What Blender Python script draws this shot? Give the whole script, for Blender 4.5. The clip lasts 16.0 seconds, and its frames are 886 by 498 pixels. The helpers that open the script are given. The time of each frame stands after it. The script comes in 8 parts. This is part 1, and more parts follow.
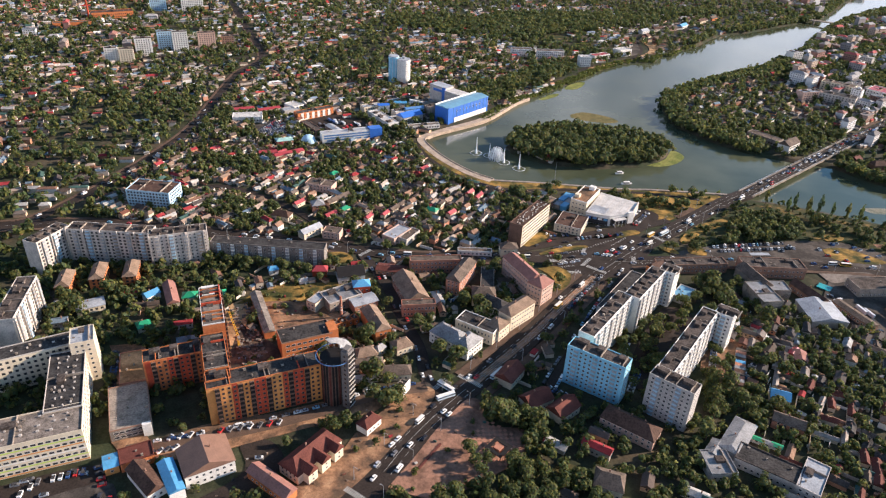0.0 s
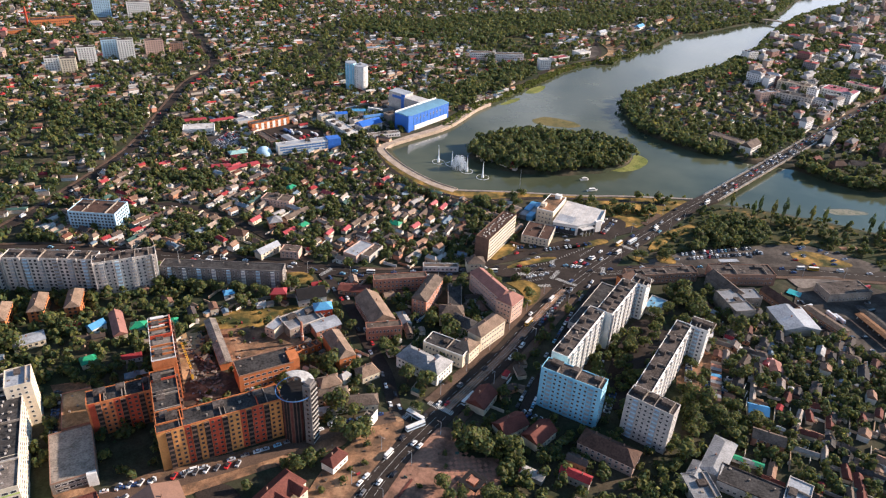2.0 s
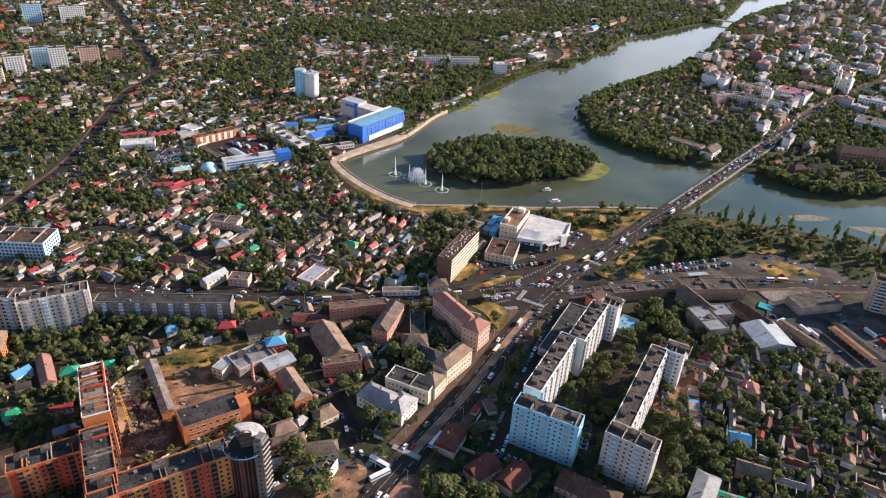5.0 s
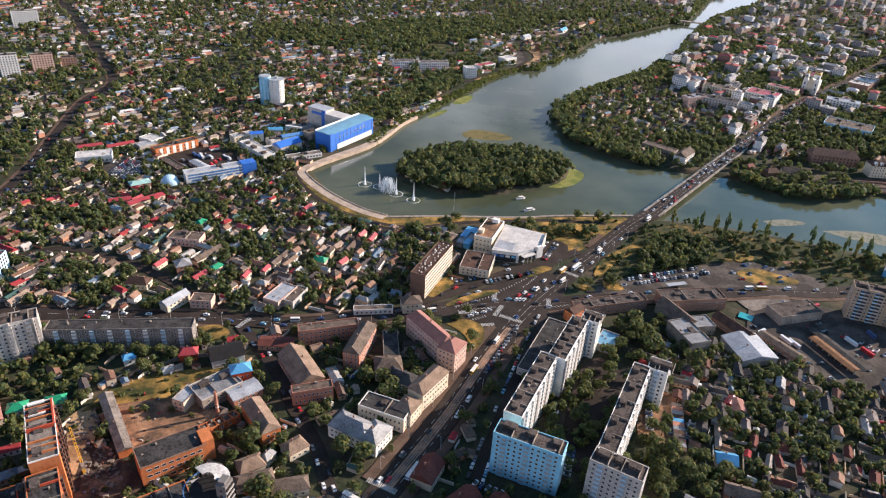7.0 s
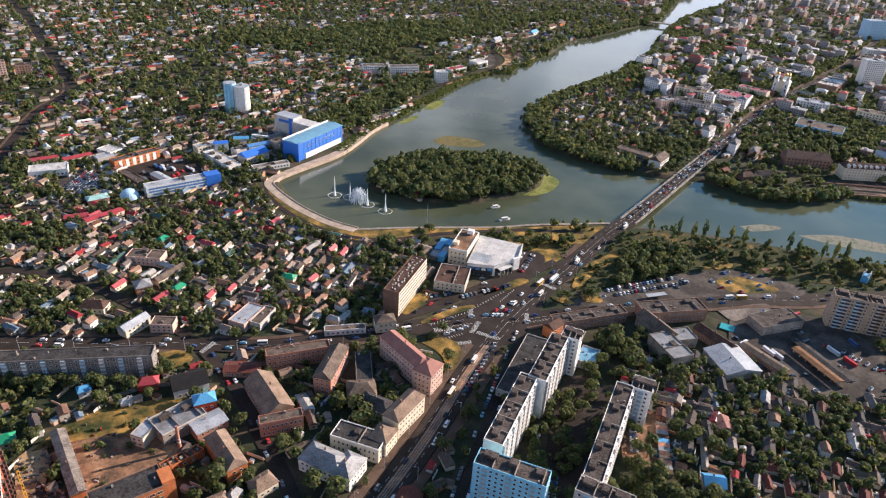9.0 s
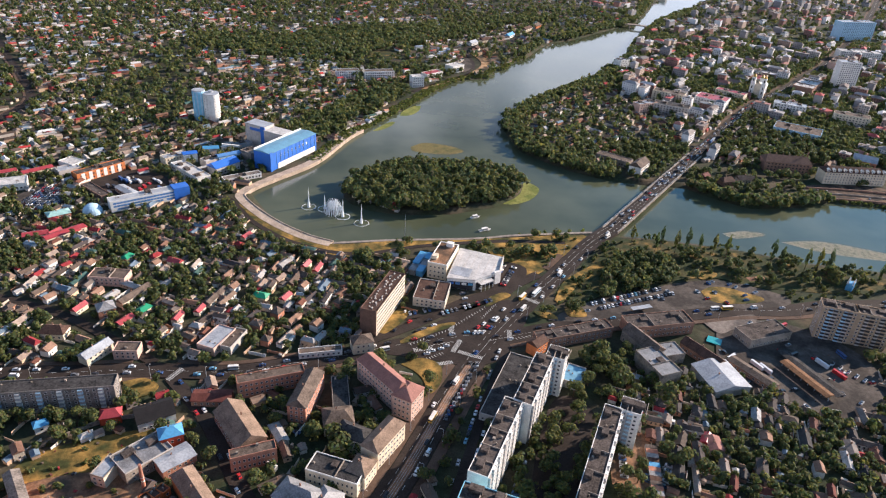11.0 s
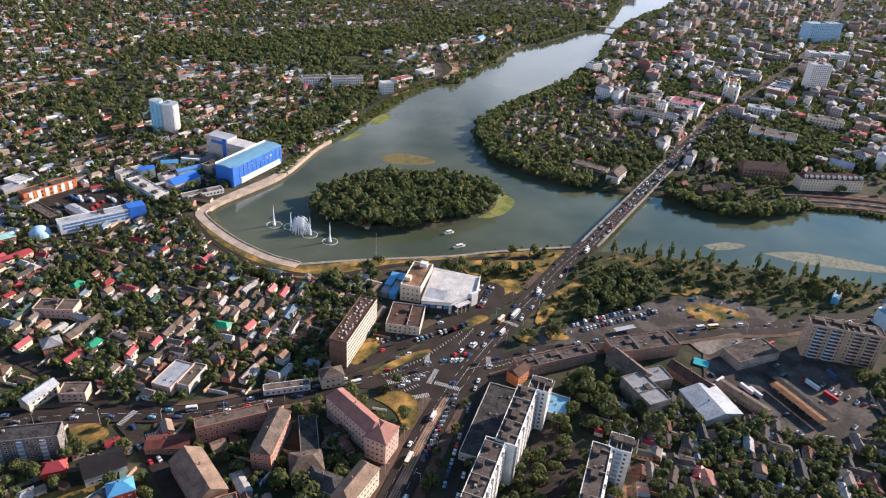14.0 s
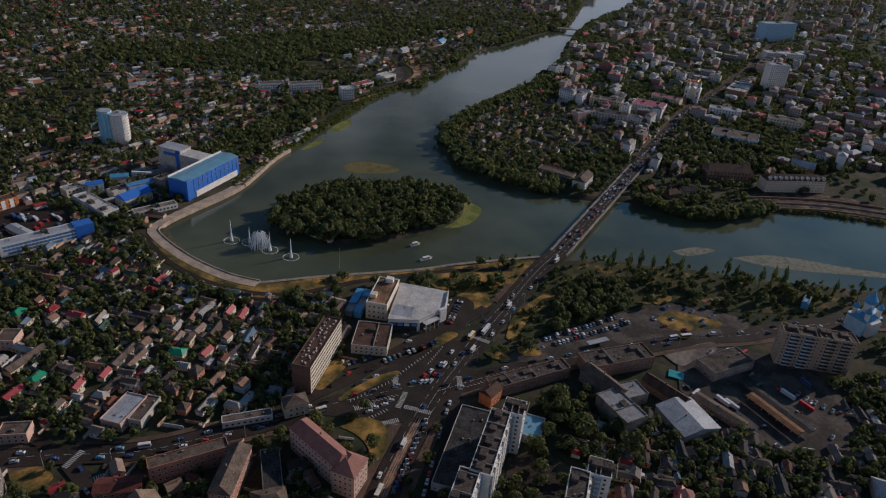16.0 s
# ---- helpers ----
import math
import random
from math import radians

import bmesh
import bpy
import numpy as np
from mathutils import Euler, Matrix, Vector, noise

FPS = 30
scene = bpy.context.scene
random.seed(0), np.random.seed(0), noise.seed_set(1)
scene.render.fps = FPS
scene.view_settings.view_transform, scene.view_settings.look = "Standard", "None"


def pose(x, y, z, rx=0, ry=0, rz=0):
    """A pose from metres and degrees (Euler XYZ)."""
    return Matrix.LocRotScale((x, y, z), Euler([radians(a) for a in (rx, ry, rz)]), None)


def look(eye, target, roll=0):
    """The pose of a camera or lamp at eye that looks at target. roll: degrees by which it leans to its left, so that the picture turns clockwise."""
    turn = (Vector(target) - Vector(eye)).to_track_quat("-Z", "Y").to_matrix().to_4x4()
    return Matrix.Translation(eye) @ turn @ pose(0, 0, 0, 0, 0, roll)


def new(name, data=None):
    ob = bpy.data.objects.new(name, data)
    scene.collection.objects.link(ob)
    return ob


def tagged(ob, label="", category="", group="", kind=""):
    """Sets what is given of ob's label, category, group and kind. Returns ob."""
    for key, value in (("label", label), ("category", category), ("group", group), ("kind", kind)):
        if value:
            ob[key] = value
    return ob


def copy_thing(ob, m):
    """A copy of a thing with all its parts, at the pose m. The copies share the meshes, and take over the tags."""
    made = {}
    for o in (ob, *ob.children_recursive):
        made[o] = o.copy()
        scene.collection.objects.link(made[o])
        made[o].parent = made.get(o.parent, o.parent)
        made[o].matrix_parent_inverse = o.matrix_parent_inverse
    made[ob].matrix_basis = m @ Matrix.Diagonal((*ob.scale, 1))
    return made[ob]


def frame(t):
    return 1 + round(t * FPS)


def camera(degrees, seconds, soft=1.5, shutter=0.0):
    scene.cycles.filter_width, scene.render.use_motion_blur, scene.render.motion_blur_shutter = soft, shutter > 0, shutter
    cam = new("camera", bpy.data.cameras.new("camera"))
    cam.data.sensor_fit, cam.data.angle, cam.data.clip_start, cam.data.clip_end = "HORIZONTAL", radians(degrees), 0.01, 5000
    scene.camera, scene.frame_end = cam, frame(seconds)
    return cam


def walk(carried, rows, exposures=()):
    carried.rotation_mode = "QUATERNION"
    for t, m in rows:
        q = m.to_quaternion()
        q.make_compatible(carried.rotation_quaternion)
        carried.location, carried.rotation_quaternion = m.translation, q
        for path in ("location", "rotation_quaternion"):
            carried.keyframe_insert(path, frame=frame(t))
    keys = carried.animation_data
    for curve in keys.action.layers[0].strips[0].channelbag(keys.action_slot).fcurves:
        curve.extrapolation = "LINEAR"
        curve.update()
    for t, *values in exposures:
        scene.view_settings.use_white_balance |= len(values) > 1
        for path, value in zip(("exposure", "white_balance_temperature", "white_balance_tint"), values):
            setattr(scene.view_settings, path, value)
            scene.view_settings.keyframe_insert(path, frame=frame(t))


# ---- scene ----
cam = camera(65.86, 16.0, soft=1.2)
PATH = [
    (0, (28.45, -133.16, 283.04), (-1.70, 125.15, 133.49), 2.78),
    (0.5, (27.40, -127.15, 283.02), (1.35, 131.73, 133.69), 2.78),
    (1, (26.31, -121.24, 283.05), (4.42, 138.15, 133.94), 2.83),
    (1.5, (25.25, -115.41, 283.15), (7.51, 144.46, 134.32), 2.89),
    (2, (24.24, -109.60, 283.28), (10.15, 150.61, 134.63), 2.90),
    (2.5, (23.28, -103.72, 283.38), (12.30, 156.71, 134.86), 2.97),
    (3, (22.32, -97.86, 283.44), (14.40, 162.71, 134.98), 3.06),
    (3.5, (21.49, -91.97, 283.46), (16.74, 168.70, 135.03), 3.16),
    (4, (20.91, -86.28, 283.44), (19.24, 174.47, 135.10), 3.21),
    (6.5, (19.28, -58.64, 283.27), (32.92, 202.19, 135.69), 3.54),
    (7, (19.26, -53.19, 283.24), (35.93, 207.64, 135.96), 3.59),
    (7.5, (19.39, -47.82, 283.23), (38.90, 212.94, 136.18), 3.65),
    (8, (19.56, -42.59, 283.22), (41.94, 218.02, 136.31), 3.66),
    (8.5, (19.86, -37.30, 283.24), (45.10, 223.20, 136.61), 3.72),
    (9, (20.24, -31.92, 283.26), (48.35, 228.39, 136.81), 3.77),
    (11.5, (21.94, -5.33, 283.33), (61.00, 254.14, 137.90), 4.00),
    (12, (22.51, 0.06, 283.35), (62.58, 259.45, 138.05), 4.03),
    (12.5, (23.12, 5.35, 283.38), (64.63, 264.56, 138.17), 4.08),
    (13, (23.69, 10.54, 283.45), (67.45, 269.47, 138.41), 4.11),
    (13.5, (24.20, 15.71, 283.54), (70.73, 274.22, 138.60), 4.16),
    (14, (24.64, 20.74, 283.65), (74.12, 278.72, 138.75), 4.25),
    (14.5, (25.08, 25.85, 283.72), (77.87, 283.36, 139.14), 4.28),
    (15, (25.68, 31.03, 283.74), (82.03, 287.97, 139.50), 4.36),
    (15.5, (26.43, 36.24, 283.67), (86.78, 292.40, 139.64), 4.41),
    (16, (27.30, 41.56, 283.55), (91.76, 296.91, 139.88), 4.48),
]
FADE = [(t, s + 1.16, k, 16) for t, s, k in ((0.0, 0.0, 5230), (9.0, 0.0, 5130), (14.2, 0.0, 5040), (14.8, -0.35, 5020), (15.4, -0.97, 5000), (16.0, -1.72, 4950))]
walk(cam, [(t, look(eye, target, roll)) for t, eye, target, roll in PATH], FADE)
# ---- world and sun ----
SUN_AZ, SUN_EL = radians(20), radians(22)          # azimuth from +x towards +y
world = bpy.data.worlds.new("world")
scene.world = world
world.use_nodes = True
wn = world.node_tree.nodes
sky = wn.new("ShaderNodeTexSky")
sky.sky_type, sky.sun_disc = "NISHITA", False
sky.sun_elevation, sky.sun_rotation = SUN_EL, math.pi / 2 - SUN_AZ
sky.air_density, sky.dust_density, sky.ozone_density = 1.0, 0.7, 1.5
wn["Background"].inputs["Strength"].default_value = 0.057
# thin broken cloud over the whole sky
way, cloud = wn.new("ShaderNodeTexCoord"), wn.new("ShaderNodeTexNoise")
cloud.inputs["Scale"].default_value, cloud.inputs["Detail"].default_value = 4.5, 4
veil, mixer = wn.new("ShaderNodeMapRange"), wn.new("ShaderNodeMixRGB")
veil.inputs[1].default_value, veil.inputs[2].default_value, veil.inputs[3].default_value, veil.inputs[4].default_value = 0.38, 0.66, 0.80, 0.97
# pale haze low over the horizon
split, low, haze = wn.new("ShaderNodeSeparateXYZ"), wn.new("ShaderNodeMapRange"), wn.new("ShaderNodeMixRGB")
low.inputs[1].default_value, low.inputs[2].default_value, low.inputs[3].default_value, low.inputs[4].default_value = 0.16, 0.32, 0.95, 0.0
haze.inputs[2].default_value = (14.2, 13.4, 12.0, 1)
drift, rise = wn.new("ShaderNodeMapRange"), wn.new("ShaderNodeMath")
rise.operation = "ADD"
drift.inputs[1].default_value, drift.inputs[2].default_value, drift.inputs[3].default_value, drift.inputs[4].default_value = 0.35, 0.65, 0.14, -0.14
# the sky is brighter on the sun's side
side, glow, tone = wn.new("ShaderNodeVectorMath"), wn.new("ShaderNodeMapRange"), wn.new("ShaderNodeMixRGB")
side.operation = "DOT_PRODUCT"
side.inputs[1].default_value = (math.cos(SUN_AZ), math.sin(SUN_AZ), 0)
glow.inputs[1].default_value, glow.inputs[2].default_value, glow.inputs[3].default_value, glow.inputs[4].default_value = 0.48, 0.88, 0.0, 1.0
tone.inputs[1].default_value, tone.inputs[2].default_value = (1.15, 1.75, 2.5, 1), (4.2, 9.0, 12.0, 1)
for a, b in ((way.outputs["Generated"], side.inputs[0]), (side.outputs["Value"], glow.inputs[0]), (glow.outputs[0], tone.inputs[0]), (tone.outputs[0], mixer.inputs[2]),
             (way.outputs["Generated"], cloud.inputs["Vector"]), (cloud.outputs["Fac"], drift.inputs[0]), (drift.outputs[0], rise.inputs[1]), (rise.outputs[0], low.inputs[0]), (cloud.outputs["Fac"], veil.inputs[0]), (veil.outputs[0], mixer.inputs[0]),
             (sky.outputs[0], mixer.inputs[1]), (way.outputs["Generated"], split.inputs[0]), (split.outputs[2], rise.inputs[0]), (low.outputs[0], haze.inputs[0]),
             (mixer.outputs[0], haze.inputs[1]), (haze.outputs[0], wn["Background"].inputs["Color"])):
    world.node_tree.links.new(a, b)
sun = new("sun", bpy.data.lights.new("sun", "SUN"))
sun.data.energy, sun.data.angle, sun.data.color = 5.0, radians(0.6), (1.0, 0.74, 0.46)
sun.matrix_world = look((0, 0, 400), (-math.cos(SUN_AZ) * math.cos(SUN_EL), -math.sin(SUN_AZ) * math.cos(SUN_EL), 400 - math.sin(SUN_EL)))


# ---- materials ----
def mat(name, colour, rough=0.8, vary=0.25, scale=0.4, bump=0.2, metal=0.0, palette=None, island=False, fine=6.0):
    """A surface with coarse stains and fine grain. palette: colours picked for each object, or for each island of a joined mesh."""
    m = bpy.data.materials.new(name)
    m.use_nodes = True
    nt, b = m.node_tree, m.node_tree.nodes["Principled BSDF"]
    b.inputs["Roughness"].default_value, b.inputs["Metallic"].default_value = rough, metal
    b.inputs["Specular IOR Level"].default_value = 0.12 if rough >= 0.7 else 0.5
    geo = nt.nodes.new("ShaderNodeNewGeometry")
    n1, n2 = nt.nodes.new("ShaderNodeTexNoise"), nt.nodes.new("ShaderNodeTexNoise")
    n1.inputs["Scale"].default_value, n1.inputs["Detail"].default_value = scale, 5
    n2.inputs["Scale"].default_value, n2.inputs["Detail"].default_value = scale * fine, 3
    for n in (n1, n2):
        nt.links.new(geo.outputs["Position"], n.inputs["Vector"])
    add = nt.nodes.new("ShaderNodeMath")
    add.operation = "ADD"
    nt.links.new(n1.outputs["Fac"], add.inputs[0])
    nt.links.new(n2.outputs["Fac"], add.inputs[1])
    rng = nt.nodes.new("ShaderNodeMapRange")
    rng.inputs[1].default_value, rng.inputs[2].default_value = 0.76, 1.24
    rng.inputs[3].default_value, rng.inputs[4].default_value = 1 - vary, 1 + vary
    nt.links.new(add.outputs[0], rng.inputs[0])
    mul = nt.nodes.new("ShaderNodeVectorMath")
    mul.operation = "SCALE"
    nt.links.new(rng.outputs[0], mul.inputs["Scale"])
    if palette:
        ramp = nt.nodes.new("ShaderNodeValToRGB")
        ramp.color_ramp.interpolation = "CONSTANT"
        els = ramp.color_ramp.elements
        while len(els) < len(palette):
            els.new(0.5)
        for i, c in enumerate(palette):
            els[i].position, els[i].color = i / len(palette), (*c, 1)
        if island:
            nt.links.new(geo.outputs["Random Per Island"], ramp.inputs[0])
        else:
            info = nt.nodes.new("ShaderNodeObjectInfo")
            nt.links.new(info.outputs["Random"], ramp.inputs[0])
        nt.links.new(ramp.outputs[0], mul.inputs[0])
    else:
        mul.inputs[0].default_value = colour
    nt.links.new(mul.outputs[0], b.inputs["Base Color"])
    if bump:
        bp = nt.nodes.new("ShaderNodeBump")
        bp.inputs["Strength"].default_value, bp.inputs["Distance"].default_value = bump, 0.05
        nt.links.new(n2.outputs["Fac"], bp.inputs["Height"])
        nt.links.new(bp.outputs[0], b.inputs["Normal"])
    return m


def two_tone(name, a, b_, scale, rough=0.95, low=0.42, high=0.58, third=None):
    """Ground cover: two or three colours in broad patches with finer mottling."""
    m = mat(name, a, rough, 0.3, scale * 6, 0.4)
    nt = m.node_tree
    bs = nt.nodes["Principled BSDF"]
    mulout = bs.inputs["Base Color"].links[0].from_node
    n = nt.nodes.new("ShaderNodeTexNoise")
    n.inputs["Scale"].default_value, n.inputs["Detail"].default_value = scale, 6
    geo = nt.nodes.new("ShaderNodeNewGeometry")
    nt.links.new(geo.outputs["Position"], n.inputs["Vector"])
    r = nt.nodes.new("ShaderNodeValToRGB")
    r.color_ramp.elements[0].position, r.color_ramp.elements[0].color = low, (*a, 1)
    r.color_ramp.elements[1].position, r.color_ramp.elements[1].color = high, (*b_, 1)
    if third:
        e = r.color_ramp.elements.new(min(high + 0.12, 0.99))
        e.color = (*third, 1)
    nt.links.new(n.outputs["Fac"], r.inputs[0])
    nt.links.new(r.outputs[0], mulout.inputs[0])
    return m


def glass_like(name, colour, rough=0.12):
    m = mat(name, colour, rough, 0.35, 0.5, 0)
    m.node_tree.nodes["Principled BSDF"].inputs["Specular IOR Level"].default_value = 0.8
    return m


GROUND = two_tone("earth_and_grass", (0.034, 0.042, 0.021), (0.062, 0.054, 0.034), 0.03, third=(0.105, 0.08, 0.052))
GRASS = two_tone("dry_grass", (0.05, 0.054, 0.018), (0.20, 0.13, 0.035), 0.07, low=0.38, high=0.53, third=(0.40, 0.235, 0.06))
PARKGRASS = two_tone("park_grass", (0.036, 0.045, 0.018), (0.082, 0.068, 0.026), 0.08, third=(0.23, 0.145, 0.044))
YARD = two_tone("yard_concrete", (0.13, 0.11, 0.095), (0.22, 0.185, 0.155), 0.05)
SAND = two_tone("sandy_earth", (0.24, 0.145, 0.07), (0.42, 0.27, 0.14), 0.08)
ASPHALT = mat("asphalt", (0.038, 0.029, 0.024), 0.85, 0.36, 0.07, 0.15, fine=14)
PAVING = mat("paving", (0.11, 0.073, 0.052), 0.9, 0.3, 0.12, 0.2, fine=14)
PINKPAVE = two_tone("pink_paving", (0.14, 0.082, 0.056), (0.30, 0.165, 0.11), 0.09, low=0.36, high=0.56)
DIRT = two_tone("trodden_dirt", (0.11, 0.072, 0.046), (0.27, 0.15, 0.082), 0.1, low=0.38, high=0.56, third=(0.40, 0.24, 0.13))
WORNASPHALT = two_tone("worn_pale_asphalt", (0.052, 0.044, 0.038), (0.105, 0.088, 0.074), 0.06)
SOIL = two_tone("dark_soil", (0.045, 0.036, 0.03), (0.12, 0.08, 0.055), 0.1, third=(0.2, 0.14, 0.09))
QUAY = mat("quay_stone", (0.40, 0.315, 0.24), 0.85, 0.3, 0.15, 0.15)
CONCRETE = mat("concrete", (0.26, 0.22, 0.18), 0.85, 0.4, 0.16, 0.2)
PAINT = mat("road_paint", (0.50, 0.49, 0.46), 0.7, 0.2, 0.5, 0)
WHITE = mat("white_panel", (0.72, 0.69, 0.64), 0.8, 0.14, 0.25, 0.1)
CREAM = mat("cream_render", (0.64, 0.55, 0.41), 0.85, 0.14, 0.25, 0.1)
LIME = mat("lime_paint", (0.50, 0.60, 0.12), 0.8, 0.1, 0.3, 0)
GREYPANEL = mat("grey_panel", (0.46, 0.42, 0.38), 0.85, 0.2, 0.25, 0.1)
CYANPANEL = mat("light_blue_panel", (0.27, 0.53, 0.68), 0.8, 0.12, 0.25, 0.1)
BLUEWHITE = mat("pale_blue_panel", (0.42, 0.58, 0.70), 0.8, 0.12, 0.25, 0.1)
ORANGE = mat("orange_brick", (0.50, 0.175, 0.062), 0.9, 0.2, 0.3, 0.15)
REDBRICK = mat("red_brick", (0.42, 0.075, 0.035), 0.9, 0.2, 0.3, 0.15)
TAUPE = mat("taupe_panel", (0.39, 0.285, 0.19), 0.85, 0.2, 0.25, 0.1)
DARKGREY = mat("dark_grey_panel", (0.17, 0.155, 0.145), 0.8, 0.2, 0.25, 0.1)
DARKBRICK = mat("dark_brown_brick", (0.15, 0.095, 0.07), 0.9, 0.2, 0.3, 0.15)
PANELROOF = mat("grey_brown_felt_roof", (0.088, 0.071, 0.061), 0.9, 0.6, 0.16, 0.3)
YELLOWBRICK = mat("yellow_brick", (0.60, 0.28, 0.085), 0.9, 0.15, 0.3, 0.15)
BROWNBRICK = mat("brown_brick", (0.28, 0.17, 0.12), 0.9, 0.2, 0.3, 0.15)
STAINED = mat("stained_metal_roof", (0.21, 0.205, 0.205), 0.55, 0.4, 0.2, 0.1)
WEATHERED = mat("weathered_white_panel", (0.52, 0.465, 0.41), 0.85, 0.25, 0.2, 0.1)
SOOTY = mat("weathered_dark_panel", (0.20, 0.175, 0.155), 0.85, 0.35, 0.2, 0.1)
YELLOWPAINT = mat("yellow_paint", (0.62, 0.36, 0.03), 0.5, 0.15, 0.5, 0)
BRICKPINK = mat("pale_red_brick", (0.42, 0.20, 0.13), 0.9, 0.2, 0.3, 0.15)
PINK = mat("pink_render", (0.56, 0.38, 0.30), 0.85, 0.15, 0.25, 0.1)
TARROOF = mat("bitumen_roof", (0.050, 0.046, 0.044), 0.9, 0.6, 0.14, 0.3)
SLATE = mat("grey_slate", (0.125, 0.095, 0.074), 0.85, 0.45, 0.2, 0.3)
PALESLATE = mat("pale_weathered_slate", (0.22, 0.155, 0.11), 0.85, 0.35, 0.2, 0.3)
PINKROOF = mat("faded_red_roof", (0.29, 0.145, 0.115), 0.8, 0.2, 0.2, 0.2)
WORNFELT = mat("worn_pale_felt_roof", (0.19, 0.16, 0.135), 0.9, 0.5, 0.2, 0.3)
BROWNROOF = mat("brown_roof", (0.125, 0.045, 0.034), 0.8, 0.25, 0.2, 0.2)
TANMETAL = mat("tan_brown_metal_roof", (0.22, 0.125, 0.085), 0.6, 0.15, 0.2, 0.1)
REDROOF = mat("red_metal_roof", (0.33, 0.045, 0.05), 0.5, 0.2, 0.2, 0.1)
GREENROOF = mat("green_metal_roof", (0.03, 0.26, 0.12), 0.5, 0.15, 0.2, 0.1)
WHITEROOF = mat("white_membrane_roof", (0.50, 0.475, 0.445), 0.7, 0.3, 0.14, 0.1)
GREYROOF = mat("grey_metal_roof", (0.33, 0.34, 0.36), 0.5, 0.3, 0.15, 0.1)
BLUEROOF = mat("blue_metal_roof", (0.10, 0.30, 0.52), 0.5, 0.15, 0.15, 0.1)
FACTORYROOF = mat("teal_grey_metal_roof", (0.15, 0.30, 0.42), 0.5, 0.15, 0.1, 0.1)
MIDBLUE = mat("mid_blue_panels", (0.10, 0.22, 0.46), 0.5, 0.2, 0.2, 0.05)
BLUEWALL = mat("blue_cladding", (0.045, 0.15, 0.53), 0.45, 0.1, 0.1, 0.05)
RUSTROOF = mat("rusty_brown_roof", (0.088, 0.052, 0.038), 0.8, 0.4, 0.15, 0.2)
GLASS = glass_like("window_glass", (0.045, 0.045, 0.05), 0.2)
LOGGIA = glass_like("balcony_glazing", (0.30, 0.31, 0.33), 0.3)
FRAME = mat("window_frame", (0.62, 0.60, 0.57), 0.6, 0.1, 0.5, 0)
STEEL = mat("painted_steel", (0.45, 0.46, 0.47), 0.5, 0.15, 0.5, 0, metal=0.3)
DARK = mat("dark_panel", (0.022, 0.02, 0.02), 0.7, 0.2, 0.3, 0.1)
BARK = mat("bark", (0.10, 0.07, 0.05), 0.95, 0.3, 2.0, 0.4)
ROOFS = [(0.132, 0.095, 0.069), (0.227, 0.158, 0.113), (0.076, 0.057, 0.045), (0.318, 0.249, 0.196), (0.158, 0.068, 0.045), (0.053, 0.045, 0.044), (0.121, 0.089, 0.068), (0.272, 0.204, 0.158),
         (0.189, 0.106, 0.072), (0.144, 0.117, 0.098), (0.347, 0.325, 0.302), (0.272, 0.038, 0.041), (0.098, 0.076, 0.064), (0.060, 0.106, 0.091), (0.083, 0.068, 0.064), (0.416, 0.393, 0.363), (0.151, 0.196, 0.242)]
WALLS = [(0.640, 0.584, 0.496), (0.560, 0.480, 0.376), (0.480, 0.336, 0.224), (0.624, 0.600, 0.560), (0.384, 0.192, 0.112), (0.400, 0.360, 0.320), (0.576, 0.424, 0.280)]
# far houses: paler mixed colours, with the brightness of distance haze put in
HAZEDROOFS = mat("hazed_far_roofs", None, 0.8, 0.25, 0.25, 0.3, island=True,
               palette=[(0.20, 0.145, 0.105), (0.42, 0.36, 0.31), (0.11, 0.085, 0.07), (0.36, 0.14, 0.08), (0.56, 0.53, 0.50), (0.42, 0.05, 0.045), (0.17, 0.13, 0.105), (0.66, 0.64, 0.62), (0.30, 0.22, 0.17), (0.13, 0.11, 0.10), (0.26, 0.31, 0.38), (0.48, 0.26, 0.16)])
HAZEDWALLS = mat("hazed_far_walls", None, 0.9, 0.15, 0.3, 0.1, island=True, palette=[(0.80, 0.77, 0.72), (0.74, 0.64, 0.52), (0.62, 0.40, 0.28), (0.80, 0.79, 0.77), (0.52, 0.26, 0.17), (0.58, 0.54, 0.50)])
ROOFMIX = mat("mixed_house_roofs", None, 0.85, 0.25, 0.25, 0.3, palette=ROOFS, island=True)
WALLMIX = mat("mixed_house_walls", None, 0.9, 0.15, 0.3, 0.1, palette=WALLS, island=True)
CITYWALL = mat("mixed_town_walls", None, 0.85, 0.12, 0.2, 0.1, island=True,
               palette=[(0.46, 0.42, 0.37), (0.36, 0.25, 0.20), (0.62, 0.60, 0.58), (0.34, 0.32, 0.31), (0.44, 0.34, 0.27), (0.28, 0.16, 0.13), (0.70, 0.69, 0.68), (0.27, 0.25, 0.25)])
CITYROOF = mat("mixed_town_roofs", None, 0.8, 0.25, 0.15, 0.2, island=True,
               palette=[(0.213, 0.181, 0.163), (0.325, 0.306, 0.294), (0.275, 0.138, 0.112), (0.150, 0.138, 0.131), (0.500, 0.488, 0.488), (0.188, 0.156, 0.138), (0.350, 0.088, 0.081), (0.250, 0.219, 0.194), (0.175, 0.188, 0.200)])


